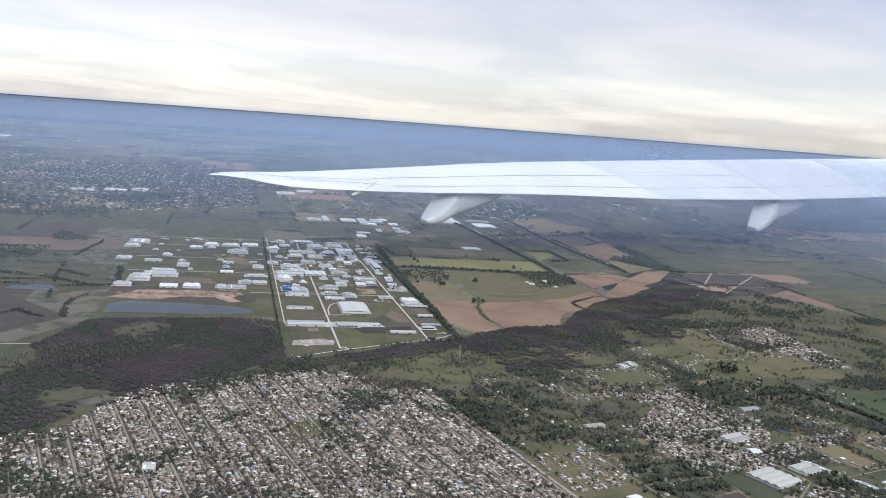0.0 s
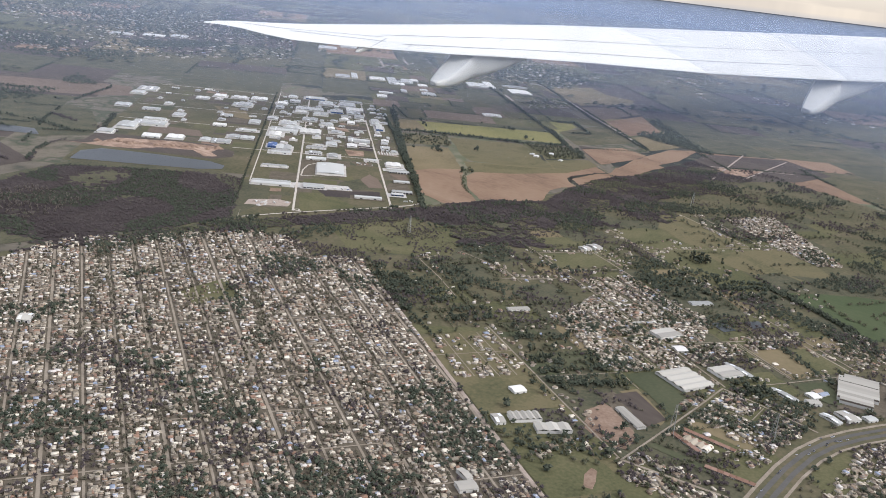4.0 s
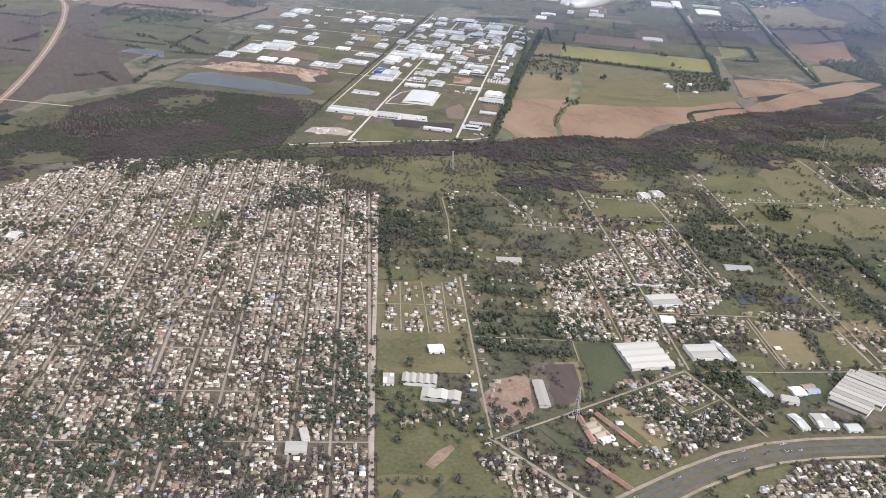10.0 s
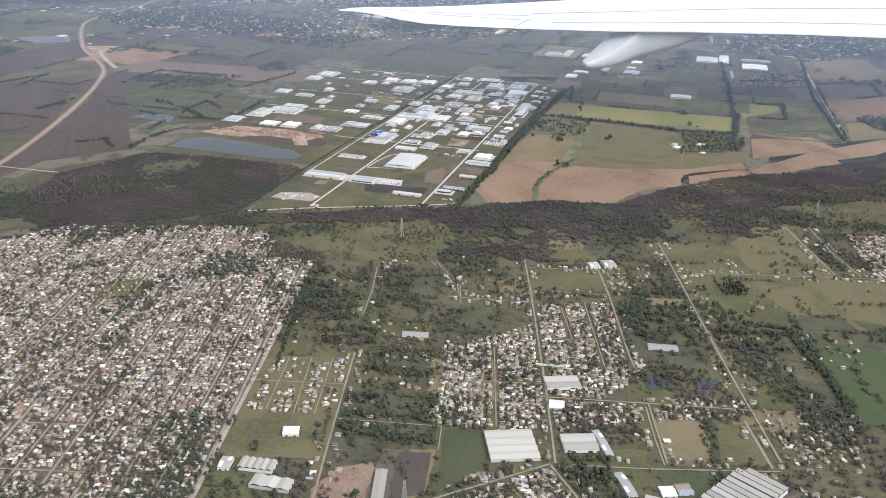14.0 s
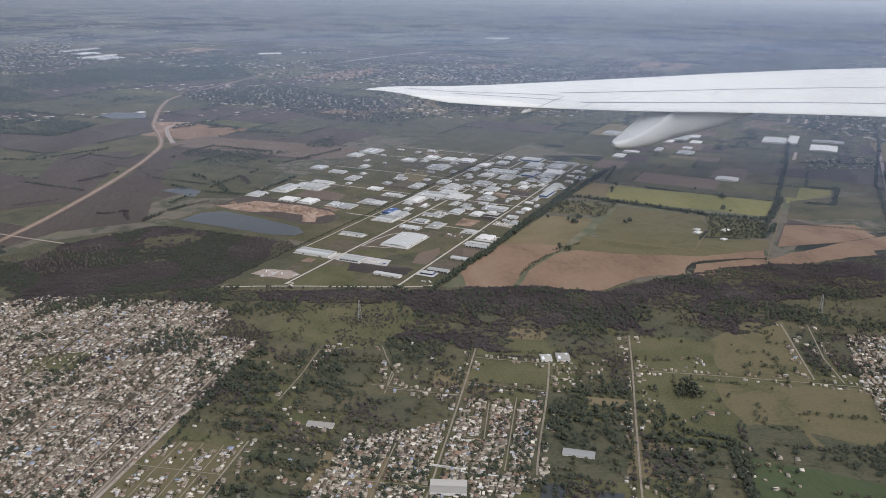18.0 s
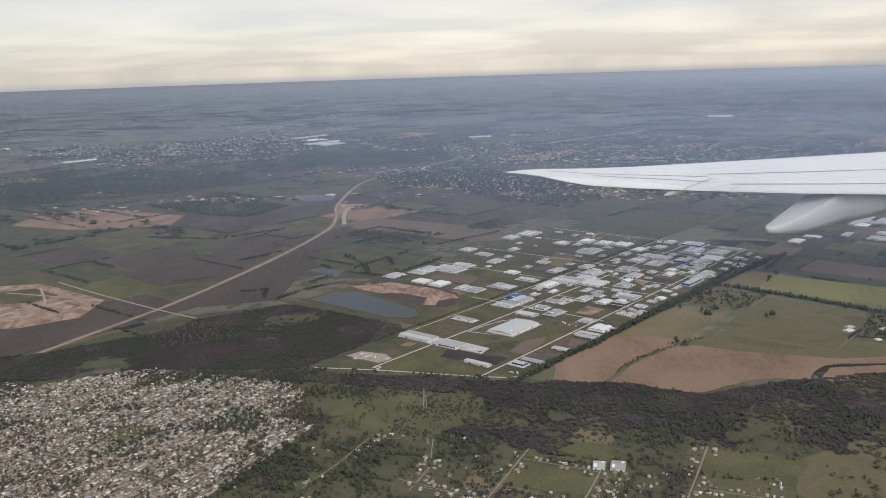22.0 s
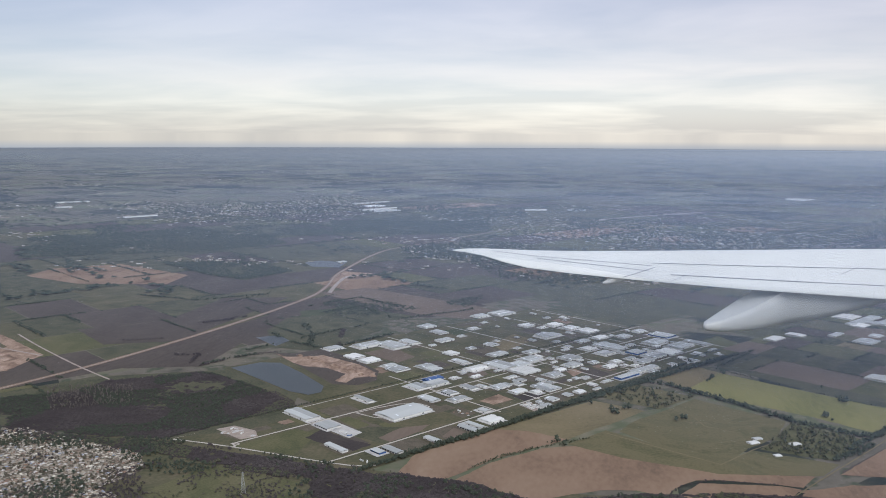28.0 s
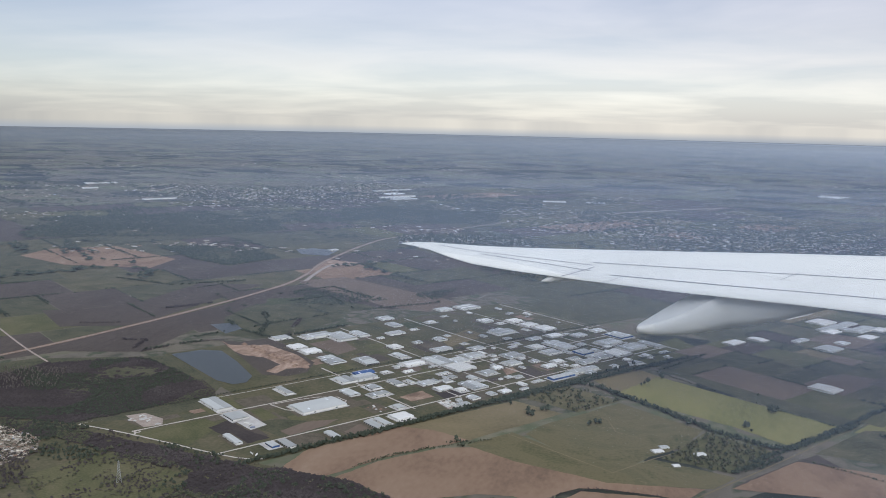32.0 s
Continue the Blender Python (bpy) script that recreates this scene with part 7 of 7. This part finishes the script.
trees("brown_thickets", wild(patchy(scatter(VALLEY, 0.8, rng, 0.9), 0.10, 0.64)), WOOD, M["twig"], 0.62, "bare brown thickets over the pasture", 99)
trees("valley_bushes", wild(patchy(scatter(VALLEY, 1.0, rng, 0.8), 0.13, 0.66)), WOOD, M["garden_leaf"], 0.5, "scattered bushes over the pasture", 96)
creek_meadow = [f[1] for f in FIELDS if "strip along the creek" in f[3]][0]
trees("brown_thickets", patchy(scatter(creek_meadow, 0.8, rng, 0.9), 0.16, 0.56), WOOD, M["twig"], 0.55, "low bare thickets in the creek meadow", 101, flat=0.7)
trees("olive_scrub", patchy(scatter(creek_meadow, 0.9, rng, 0.9), 0.22, 0.60), WOOD, M["garden_leaf"], 0.5, "low olive scrub in the creek meadow", 102, flat=0.7)
few = patchy(scatter(VALLEY, 7.0, rng, 0.4), 0.05, 0.5)
trees("meadow_bushes", few, LEAFY[:2], M["leaf"], 0.6, "single bushes in the meadows", 92)

hedge_pts = np.concatenate([along(line, 0.42, rng, 0.25 + 0.9 * rng.rand() ** 2) for line in FARM_HEDGES])
hedge_pts = patchy(hedge_pts, 0.05, 0.42)
rough_pts = np.concatenate([along(line, 0.55, rng, 0.2 + 0.5 * rng.rand() ** 2) for line in ROUGH_HEDGES])
trees("plot_hedges", patchy(rough_pts, 0.09, 0.40), FAR, M["dark_leaf"], 0.8, "dark broken hedges between rough plots", 193, flat=0.7)
open_land = ~inside(hedge_pts, VALLEY) & ~inside(hedge_pts, park_rect(0, 182, -49, 48)) & ~inside(hedge_pts, WEST)
trees("farm_hedges", hedge_pts[open_land], FAR, M["dark_leaf"], 1.0, "dark broken hedges between wide fields", 93, flat=0.6)

# single trees that stand out in the fields and along the farm roads
tree_meshes = []
for tv, tf, ti in LEAFY:
    nb = max(max(f) for f, i in zip(tf, ti) if i == 0) + 1
    trunk = mesh_of("trunk", [tuple(p) for p in tv[:nb]], [f for f, i in zip(tf, ti) if i == 0], [M["bark"]])
    crown = mesh_of("crown", [tuple(p) for p in tv[nb:]], [tuple(j - nb for j in f) for f, i in zip(tf, ti) if i == 1], [M["dark_leaf"]])
    tree_meshes.append((trunk, crown))
LONE = [(47.4, 235.6), (45.8, 236.7), (61.8, 231.4), (76.2, 272.2), (109.2, 256.1), (108.3, 258.0), (32.8, 210.0), (34.5, 207.8), (100.6, 236.7), (100.1, 239.4)] + [(47.1, 235.9), (61.9, 231.7), (109.0, 256.4), (100.3, 240.4), (85.6, 237.0)]
LONE += [(75.1, 269.9), (74.4, 268.6), (107.5, 253.6), (108.0, 253.0), (106.9, 254.2), (99.3, 239.4), (46.8, 234.3), (46.2, 234.0), (47.4, 233.8), (61.7, 230.1), (40.8, 240.7), (76.7, 304.0), (77.3, 303.2)]
LONE += [(63.3, 232.0), (50.5, 238.4), (50.7, 240.7), (105.8, 268.0), (80.1, 277.8), (184.9, 268.4)] + [(-17.3, 115.1), (64.3, 232.5), (49.4, 238.0)] + [(21.4, 122.0), (24.0, 123.7), (23.9, 121.4), (25.4, 94.3)]
LONE += [tuple(q) for q in scatter([(-74.1, 109.0), (-61.8, 103.4), (-71.4, 82.6), (-85.9, 74.0), (-89.5, 75.8), (-83.9, 89.0)], 4.5, rng, 0.25)] + [tuple(q) for q in scatter([(-62.8, 94.8), (-47.2, 88.1), (-58.9, 79.5), (-70.1, 81.9)], 4.0, rng, 0.25)]
LONE += [tuple(q) for q in scatter([(21.9, 142.2), (55.9, 143.8), (47.4, 120.9), (32.0, 121.9), (20.8, 102.1), (8.6, 112.3)], 6.0, rng, 0.2)]
for x, y in clear(np.array(LONE), 0.7):
    k = int(rng.randint(0, len(tree_meshes)))
    root = new("tree")
    sz = 0.9 + 0.8 * rng.rand()
    root.matrix_world = pose(float(x), float(y), 0.02, 0, 0, 360 * rng.rand()) @ Matrix.Diagonal((sz * 1.15, sz * 1.15, sz * .95, 1))
    tagged(root, "broad dark green tree standing alone in a field", "tree", "single field trees")
    for name, me in zip(("trunk", "crown"), tree_meshes[k]):
        new(name, me).parent = root


def lattice_mast(x, y, height):
    """A slender three-sided radio mast with crossing braces."""
    root = new("radio_mast")
    root.matrix_world = pose(x, y, 0)
    tagged(root, "slender grey lattice radio mast beside a dirt road", "mast")
    def leg(z, k):
        r = 0.55 * (1 - 0.8 * z / height)
        return Vector((r * math.cos(k * 2.094), r * math.sin(k * 2.094), z))
    def bar(name, a, b, w):
        d = (b - a).normalized()
        s = d.orthogonal().normalized() * w
        t = d.cross(s)
        v = [tuple(p + q) for p in (a, b) for q in (s, t, -s, -t)]
        part(name, v, [(0, 1, 5, 4), (1, 2, 6, 5), (2, 3, 7, 6), (3, 0, 4, 7)], M["roof_grey"], root)
    for k in range(3):
        bar("leg", leg(0, k), leg(height, k), 0.035)
        for i in range(8):
            z0, z1 = height * i / 8, height * (i + 1) / 8
            bar("brace", leg(z0, k), leg(z1, (k + 1) % 3), 0.018)


lattice_mast(-28.3, 169.4, 4.6)
lattice_mast(71.2, 151.5, 4.6)
lattice_mast(-59.4, 80.9, 5.0)
lattice_mast(-47.5, 71.0, 4.6)

# ---------------------------------------------------------------- distance: woods, towns, field belts
rng = np.random.RandomState(99)
for k, poly in enumerate(([(-335.4, 561.5), (-296.5, 592.0), (-260.8, 615.3), (-193.3, 625.7), (-152.2, 561.2), (-190.4, 508.6), (-229.7, 494.8), (-281.4, 469.1)], [(-192.3, 464.9), (-140.3, 481.4), (-110.9, 449.3), (-124.9, 417.8), (-151.0, 431.3)], [(-165.8, 715.6), (-39.3, 734.4), (-26.6, 651.4), (-89.4, 625.4), (-142.9, 632.8)], [(66.4, 478.9), (114.0, 485.3), (133.6, 501.0), (102.9, 508.1), (69.1, 498.8)])):
    sheet("far_wood_floor", poly, M["scrub"], 0.020 + 0.002 * k, "dark floor of a far wood", "wood floor")
    area = abs(sum(a[0] * b[1] - b[0] * a[1] for a, b in zip(poly, poly[1:] + poly[:1]))) / 2
    trees("far_wood", patchy(scatter(poly, max(1.6, math.sqrt(area / 4500)), rng, 0.85), 0.03, 0.36), FAR, M["dark_leaf"], 1.9, "dark far wood beyond the fields", 110 + k, flat=0.6)
for k, (poly, gap, size) in enumerate((([(-348.8, 609.6), (-311.5, 660.8), (-215.8, 623.7), (-208.3, 574.9), (-247.0, 535.4), (-275.6, 491.1)], 2.4, 2.4), ([(-227.6, 653.7), (-177.8, 692.2), (-130.8, 667.3), (-124.2, 606.7), (-189.1, 585.8)], 2.6, 2.2),
                                       ([(-145.6, 729.2), (-84.6, 765.1), (-64.6, 691.1), (-104.3, 625.5)], 3.0, 2.4), ([(-138.2, 892.3), (-23.4, 886.5), (-7.3, 784.0), (-81.5, 744.6)], 4.0, 3.0), ([(-175.8, 521.6), (-123.3, 521.4), (-106.4, 485.5), (-135.4, 466.8), (-163.8, 474.6)], 2.2, 1.7),
                                       ([(-70.1, 373.4), (-51.9, 380.5), (-26.8, 362.6), (-44.0, 343.4), (-67.5, 346.4)], 1.5, 1.3), ([(-25.7, 501.0), (19.5, 476.9), (51.4, 453.8), (36.8, 430.4), (-2.4, 444.2)], 2.2, 1.6), ([(12.8, 772.6), (107.6, 759.2), (198.2, 751.5), (165.8, 700.5), (36.3, 688.2)], 3.6, 2.6),
                                       ([(-21.6, 376.2), (-13.1, 387.1), (-3.9, 395.7), (-8.6, 368.1)], 1.3, 1.2))):
    trees("far_wood", patchy(scatter(poly, gap, rng, 0.9), 0.045, 0.46), FAR, M["dark_leaf"], size, "ragged dark far wood between dull fields", 160 + k, flat=0.6)
ribbon("far_road", [(51.9, 770.2), (114.5, 834.3), (151.9, 867.0)], 4.0, M["dirt"], 0.09, "pale straight far road")
n = 1500
r, a = 330 + 2400 * rng.rand(n) ** 1.7, rng.rand(n) * 2.6 + 0.15
px_, py_ = -40 + r * np.cos(a), 60 + r * np.sin(a)
belts = []
for x, y, rr in zip(px_, py_, r):
    if y < 150 or (-140 < x < 150 and y < 400) or (rr < 650 and rng.rand() < 0.72):
        continue
    t, ln = (PARK_TURN if rng.rand() < .5 else PARK_TURN + 1.571) + rng.randn() * .15, 12 + 40 * rng.rand() * (1 + rr / 1200)
    belts.append([(x, y), (x + math.cos(t) * ln, y + math.sin(t) * ln)])
bp = np.concatenate([along(b, 4.2, rng, 1.0 + 5.0 * rng.rand() ** 2) for b in belts])
trees("far_tree_belts", bp, FAR, M["dark_leaf"], 4.2, "dark tree belts between far fields", 97, flat=0.42)
TOWNS = [[(-374.2, 793.6), (-210.6, 999.9), (-135.9, 823.3), (-173.5, 693.2), (-274.2, 678.9)], [(-72.0, 680.7), (298.6, 701.7), (283.5, 661.9), (16.3, 615.9)], [(-80.4, 561.0), (-9.1, 591.4), (37.3, 501.2), (22.9, 468.6), (-61.1, 518.1)], [(77.9, 538.5), (255.2, 507.8), (288.7, 631.9), (110.5, 651.1)], [(-357.4, 716.0), (-177.2, 765.5), (-216.7, 889.0), (-442.7, 889.7)], [(-83.8, 715.4), (95.3, 692.3), (105.1, 764.7), (-90.8, 776.0)],
         [(87.5, 664.0), (267.0, 620.1), (135.2, 437.8), (-3.5, 442.6)], [(295.6, 435.8), (345.0, 374.2), (249.2, 331.1), (220.4, 380.8)]]
fp = [scatter(p, s, rng, 0.36) for p, s in zip(TOWNS, (5.5, 5, 2.4, 4, 7, 7, 5, 3.5))]
for _ in range(260):
    rr, aa = 420 + 2000 * rng.rand() ** 1.5, 0.3 + 2.5 * rng.rand()
    c = np.array([-40 + rr * math.cos(aa), 60 + rr * math.sin(aa)])
    k = rng.randint(4, 26)
    fp.append(c + rng.randn(k, 2) * np.array([26, 14]) * (0.4 + rr / 1500))
fp = np.concatenate(fp)
fp = fp[(fp[:, 1] > 400) | (np.abs(fp[:, 0] - 10) > 200)]
houses("far_town_houses", fp, 0.4, "far white and grey houses", 98, (1.2, 2.8), 1.5)
for a, b, wide in (((-495.6, 847.2), (-473.1, 869.7), 9), ((-193.6, 892.4), (-166.9, 931.8), 7), ((-167.8, 821.5), (-142.3, 855.0), 6), ((-16.1, 854.2), (4.6, 856.9), 6), ((24.1, 858.0), (40.6, 861.9), 5), ((267.4, 1063.1), (290.0, 1051.4), 16), ((-347.3, 711.3), (-329.4, 734.1), 5), ((-460.7, 790.7), (-449.9, 800.5), 6)):
    shed("warehouse", (a[0] + b[0]) / 2, (a[1] + b[1]) / 2, math.atan2(b[1] - a[1], b[0] - a[0]), math.hypot(b[0] - a[0], b[1] - a[1]), wide, 0.9, "roof_pale", "long pale works hall in the hazy distance", group="far sheds", steep=0.03)
ft = np.concatenate([scatter(p, s, rng, 0.8) for p, s in zip(TOWNS, (7, 6, 2.6, 5, 9, 9, 6, 4))])
trees("far_town_trees", ft, FAR, M["dark_leaf"], 2.0, "dark trees of far towns", 101)

# ---------------------------------------------------------------- haze imitated by tinted see-through sheets, one behind another
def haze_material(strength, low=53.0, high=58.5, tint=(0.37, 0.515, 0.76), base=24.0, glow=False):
    """A tinted see-through sheet that imitates haze; the eight farthest emit their own glow as backdrop at the rim of
    the land.
    """
    m = bpy.data.materials.new("haze_imitation")
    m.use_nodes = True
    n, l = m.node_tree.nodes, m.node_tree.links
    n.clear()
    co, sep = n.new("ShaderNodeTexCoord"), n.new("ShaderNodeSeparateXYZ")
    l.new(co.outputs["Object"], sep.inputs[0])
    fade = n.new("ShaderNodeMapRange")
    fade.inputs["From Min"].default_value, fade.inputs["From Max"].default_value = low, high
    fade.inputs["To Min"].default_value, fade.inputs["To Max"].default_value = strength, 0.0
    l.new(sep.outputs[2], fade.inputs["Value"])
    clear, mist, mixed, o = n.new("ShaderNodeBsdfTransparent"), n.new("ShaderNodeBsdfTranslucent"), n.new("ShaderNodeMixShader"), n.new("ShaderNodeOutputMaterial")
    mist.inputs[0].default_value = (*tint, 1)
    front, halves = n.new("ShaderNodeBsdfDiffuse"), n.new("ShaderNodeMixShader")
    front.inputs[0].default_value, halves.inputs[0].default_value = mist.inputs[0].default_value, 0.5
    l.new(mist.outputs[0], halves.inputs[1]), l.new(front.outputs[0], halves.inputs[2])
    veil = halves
    # the imitated haze is made denser, and its glow brighter, towards the east
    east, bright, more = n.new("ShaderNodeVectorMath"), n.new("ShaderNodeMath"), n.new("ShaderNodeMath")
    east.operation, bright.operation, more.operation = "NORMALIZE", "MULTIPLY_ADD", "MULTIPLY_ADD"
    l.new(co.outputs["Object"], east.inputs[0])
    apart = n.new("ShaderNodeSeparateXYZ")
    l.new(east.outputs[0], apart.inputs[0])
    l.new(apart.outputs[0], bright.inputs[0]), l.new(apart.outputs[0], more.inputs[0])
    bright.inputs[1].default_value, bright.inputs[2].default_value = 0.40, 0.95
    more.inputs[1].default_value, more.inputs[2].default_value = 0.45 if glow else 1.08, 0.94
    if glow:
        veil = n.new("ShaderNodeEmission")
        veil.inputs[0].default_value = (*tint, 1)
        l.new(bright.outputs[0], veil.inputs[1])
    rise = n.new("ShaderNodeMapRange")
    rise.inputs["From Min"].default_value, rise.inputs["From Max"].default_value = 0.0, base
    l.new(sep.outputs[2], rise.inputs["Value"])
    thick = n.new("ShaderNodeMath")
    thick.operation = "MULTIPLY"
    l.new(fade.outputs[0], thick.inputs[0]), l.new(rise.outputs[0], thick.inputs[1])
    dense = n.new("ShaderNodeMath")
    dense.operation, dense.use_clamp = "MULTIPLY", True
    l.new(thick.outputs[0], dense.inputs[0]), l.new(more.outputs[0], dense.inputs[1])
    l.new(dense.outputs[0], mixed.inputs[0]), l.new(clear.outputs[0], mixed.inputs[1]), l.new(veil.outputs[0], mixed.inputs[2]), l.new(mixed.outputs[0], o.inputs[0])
    return m


# haze colours put into the sheets: a pale tint, and the far glow
HAZE_TINT = (0.52, 0.64, 0.86)
HAZE_GLOW = (0.316, 0.342, 0.380)
for r, strength, tint in ((180, 0.08, HAZE_TINT), (240, 0.085, HAZE_TINT), (315, 0.085, HAZE_TINT), (400, 0.085, HAZE_TINT), (510, 0.09, HAZE_TINT), (680, 0.095, HAZE_TINT), (950, 0.10, HAZE_TINT), (1400, 0.12, HAZE_TINT),
                          (1550, 0.13, HAZE_GLOW), (1750, 0.16, HAZE_GLOW), (2000, 0.19, HAZE_GLOW), (2300, 0.23, HAZE_GLOW), (2650, 0.27, HAZE_GLOW), (3100, 0.33, HAZE_GLOW), (3700, 0.42, HAZE_GLOW), (4300, 0.68, HAZE_GLOW)):
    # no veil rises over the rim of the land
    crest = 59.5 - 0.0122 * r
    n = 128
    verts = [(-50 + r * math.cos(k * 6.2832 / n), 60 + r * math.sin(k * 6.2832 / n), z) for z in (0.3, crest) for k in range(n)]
    tagged(new("haze_veil", mesh_of("haze_veil", verts, [(k, (k + 1) % n, n + (k + 1) % n, n + k) for k in range(n)], [haze_material(strength, crest * (0.86 if r < 1500 else 0.93), crest, tint, 24.0 if r < 900 else 0.6, glow=r > 1500)], smooth=True)), "see-through bluish sheet imitating haze over the distant land", "haze", "", "structure")

# ---------------------------------------------------------------- the wing of the airliner, above the estate
WHITE = material("white_wing_paint", [(0.56, 0.545, 0.475), (0.61, 0.595, 0.522), (0.65, 0.635, 0.558)], 0.03, 0.25, 0.42, 0.02)
FAIRING = material("pale_grey_fairing_paint", [(0.47, 0.46, 0.41), (0.53, 0.52, 0.465)], 0.05, 0.4, 0.5, 0.02)
SEAM = material("dark_panel_gap", [(0.17, 0.17, 0.175), (0.24, 0.24, 0.245)], 0.2, 1.0, 0.8, 0.0)
wing = new("airliner_wing")
wing.matrix_world = pose(-5.3, 300.0, 30.4, 0, 0, -8.95)
tagged(wing, "white airliner wing with a raked tip and flap fairings in flight", "aircraft wing")
TILT = radians(24)
# distance from the tip, height of the leading edge, chord
SPAN = [(0, 2.6, 0.6), (5, 3.2, 2.2), (12, 3.5, 4.6), (20, 3.5, 8.0), (28, 3.5, 10.6), (42, 3.9, 13.2), (62, 4.8, 16.6), (92, 6.3, 21.2), (122, 7.9, 25.0), (157, 9.4, 29.4), (232, 11.4, 38.6), (342, 14.1, 46.3), (492, 17.7, 52.0), (812, 25.0, 65.0)]


def section(x):
    xs = [r[0] for r in SPAN]
    return float(np.interp(x, xs, [r[1] for r in SPAN])), float(np.interp(x, xs, [r[2] for r in SPAN]))


def bulge(q):
    return 2.969 * math.sqrt(q) - 1.26 * q - 3.516 * q * q + 2.843 * q ** 3 - 1.015 * q ** 4


def wing_point(x, q, side):
    """On the skin at x from the tip, q along the chord; side 1 above, -1 below."""
    z, c = section(x)
    off = c * bulge(q) * (0.055 if side > 0 else -0.05)
    y, zz = -q * c, off
    return x, y * math.cos(TILT) - zz * math.sin(TILT), z + y * math.sin(TILT) + zz * math.cos(TILT)


QS = [1.0, .9, .78, .65, .5, .35, .22, .12, .05, .015, 0.0]
XS = [0, 1.5, 3, 5, 8, 12, 16, 20, 24, 28, 35, 42, 52, 62, 72, 82, 92, 107, 122, 140, 157, 180, 205, 232, 270, 305, 342, 390, 440, 492, 560, 640, 720, 812]
wv, wf = [], []
ring = len(QS) * 2 - 1
for x in XS:
    wv += [wing_point(x, q, 1) for q in QS] + [wing_point(x, q, -1) for q in QS[-2::-1]]
for i in range(len(XS) - 1):
    for k in range(ring):
        a, b = i * ring + k, i * ring + (k + 1) % ring
        wf.append((a, a + ring, b + ring, b))
wf += [tuple(range(ring)), tuple(range(len(wv) - 1, len(wv) - ring - 1, -1))]
skin = part("wing_skin", wv, wf, WHITE, wing)
skin.data.polygons.foreach_set("use_smooth", [True] * (len(wf) - 2) + [False] * 2)


def seam(x0, x1, q0, q1, width, label="thin dark gap between panels"):
    n = 24
    v = []
    for i in range(n + 1):
        x, q = x0 + (x1 - x0) * i / n, q0 + (q1 - q0) * i / n
        for d in (-width, width):
            p = wing_point(x + (d if abs(x1 - x0) < 12 else 0), min(q + (0 if abs(x1 - x0) < 12 else d / section(x)[1]), 0.995), 1)
            v.append((p[0], p[1], p[2] + 0.10))
    part("panel_gap", v, [(2 * i, 2 * i + 1, 2 * i + 3, 2 * i + 2) for i in range(n)], SEAM, wing, label)


seam(14, 66, .34, .58, .09)
seam(30, 66, .52, .74, .10)
seam(66, 800, .50, .44, .13)
seam(72, 800, .80, .66, .16)
seam(67, 58, .62, .97, .22, "dark gap between aileron and flap")
seam(76, 72, .80, .97, .12)
seam(123, 118, .46, .62, .12)


def fairing(x, length, high, label):
    """A canoe-shaped flap fairing under the trailing edge: blunt low tail, sloping upper facet, belly rising to the wing."""
    # along the length: far and near edge of the upper facet and the belly below the trailing edge, half width, shares of the height
    prof = [(0, .97, 1.0, 1.10, .14), (.01, .93, .98, 1.16, .20), (.05, .79, .92, 1.19, .26), (.10, .61, .82, 1.20, .32), (.19, .30, .62, 1.18, .39), (.28, .02, .38, 1.13, .43), (.42, -.10, -.04, .99, .45),
            (.56, -.10, -.10, .80, .45), (.70, -.10, -.10, .56, .40), (.84, -.10, -.10, .28, .30), (1.0, -.10, -.10, -.02, .12)]
    v, f, n = [], [], 10
    for s, far, near, low, wide in prof:
        xs = x + length * s
        edge = wing_point(xs, .97, -1)
        w, yb = wide * high, edge[1] + high * (1.05 * min(s / 0.42, 1.0) - 0.40)
        d = low - near
        for py, drop in ((w * .75, far), (-w * .92, near), (-w, near + d * .16), (-w, near + d * .42), (-w * .92, near + d * .72), (-w * .5, near + d * .96), (w * .5, near + d * .96), (w * .92, near + d * .72), (w, near + d * .42), (w * .97, far + (near - far) * .2)):
            v.append((xs, yb + py, edge[2] - drop * high))
    for i in range(len(prof) - 1):
        for k in range(n):
            f.append((i * n + k, i * n + (k + 1) % n, (i + 1) * n + (k + 1) % n, (i + 1) * n + k))
    f += [tuple(range(n - 1, -1, -1)), tuple(range(len(v) - n, len(v)))]
    ob = part("flap_fairing", v, f, FAIRING, wing, label)
    # the belly is rounded, the facet's edges stay sharp
    ob.data.polygons.foreach_set("use_smooth", [k not in (0, 1, 9) for _ in range(len(prof) - 1) for k in range(n)] + [False] * 2)


fairing(82, 54, 10.6, "pale grey canoe-shaped flap fairing")
fairing(300, 100, 15.0, "pale grey canoe-shaped flap fairing")
fairing(52, 9, 1.9, "small pale fairing at the flap edge")
part("tip_light", [(-.9, -.5, 2.4), (.3, -.7, 2.4), (.3, .3, 2.5), (-.9, .1, 2.5), (-.9, -.5, 2.8), (.3, -.7, 3.0), (.3, .3, 3.1), (-.9, .1, 2.9)], [(0, 1, 5, 4), (1, 2, 6, 5), (2, 3, 7, 6), (3, 0, 4, 7), (4, 5, 6, 7), (3, 2, 1, 0)], SEAM, wing, "dark navigation light at the wing tip")
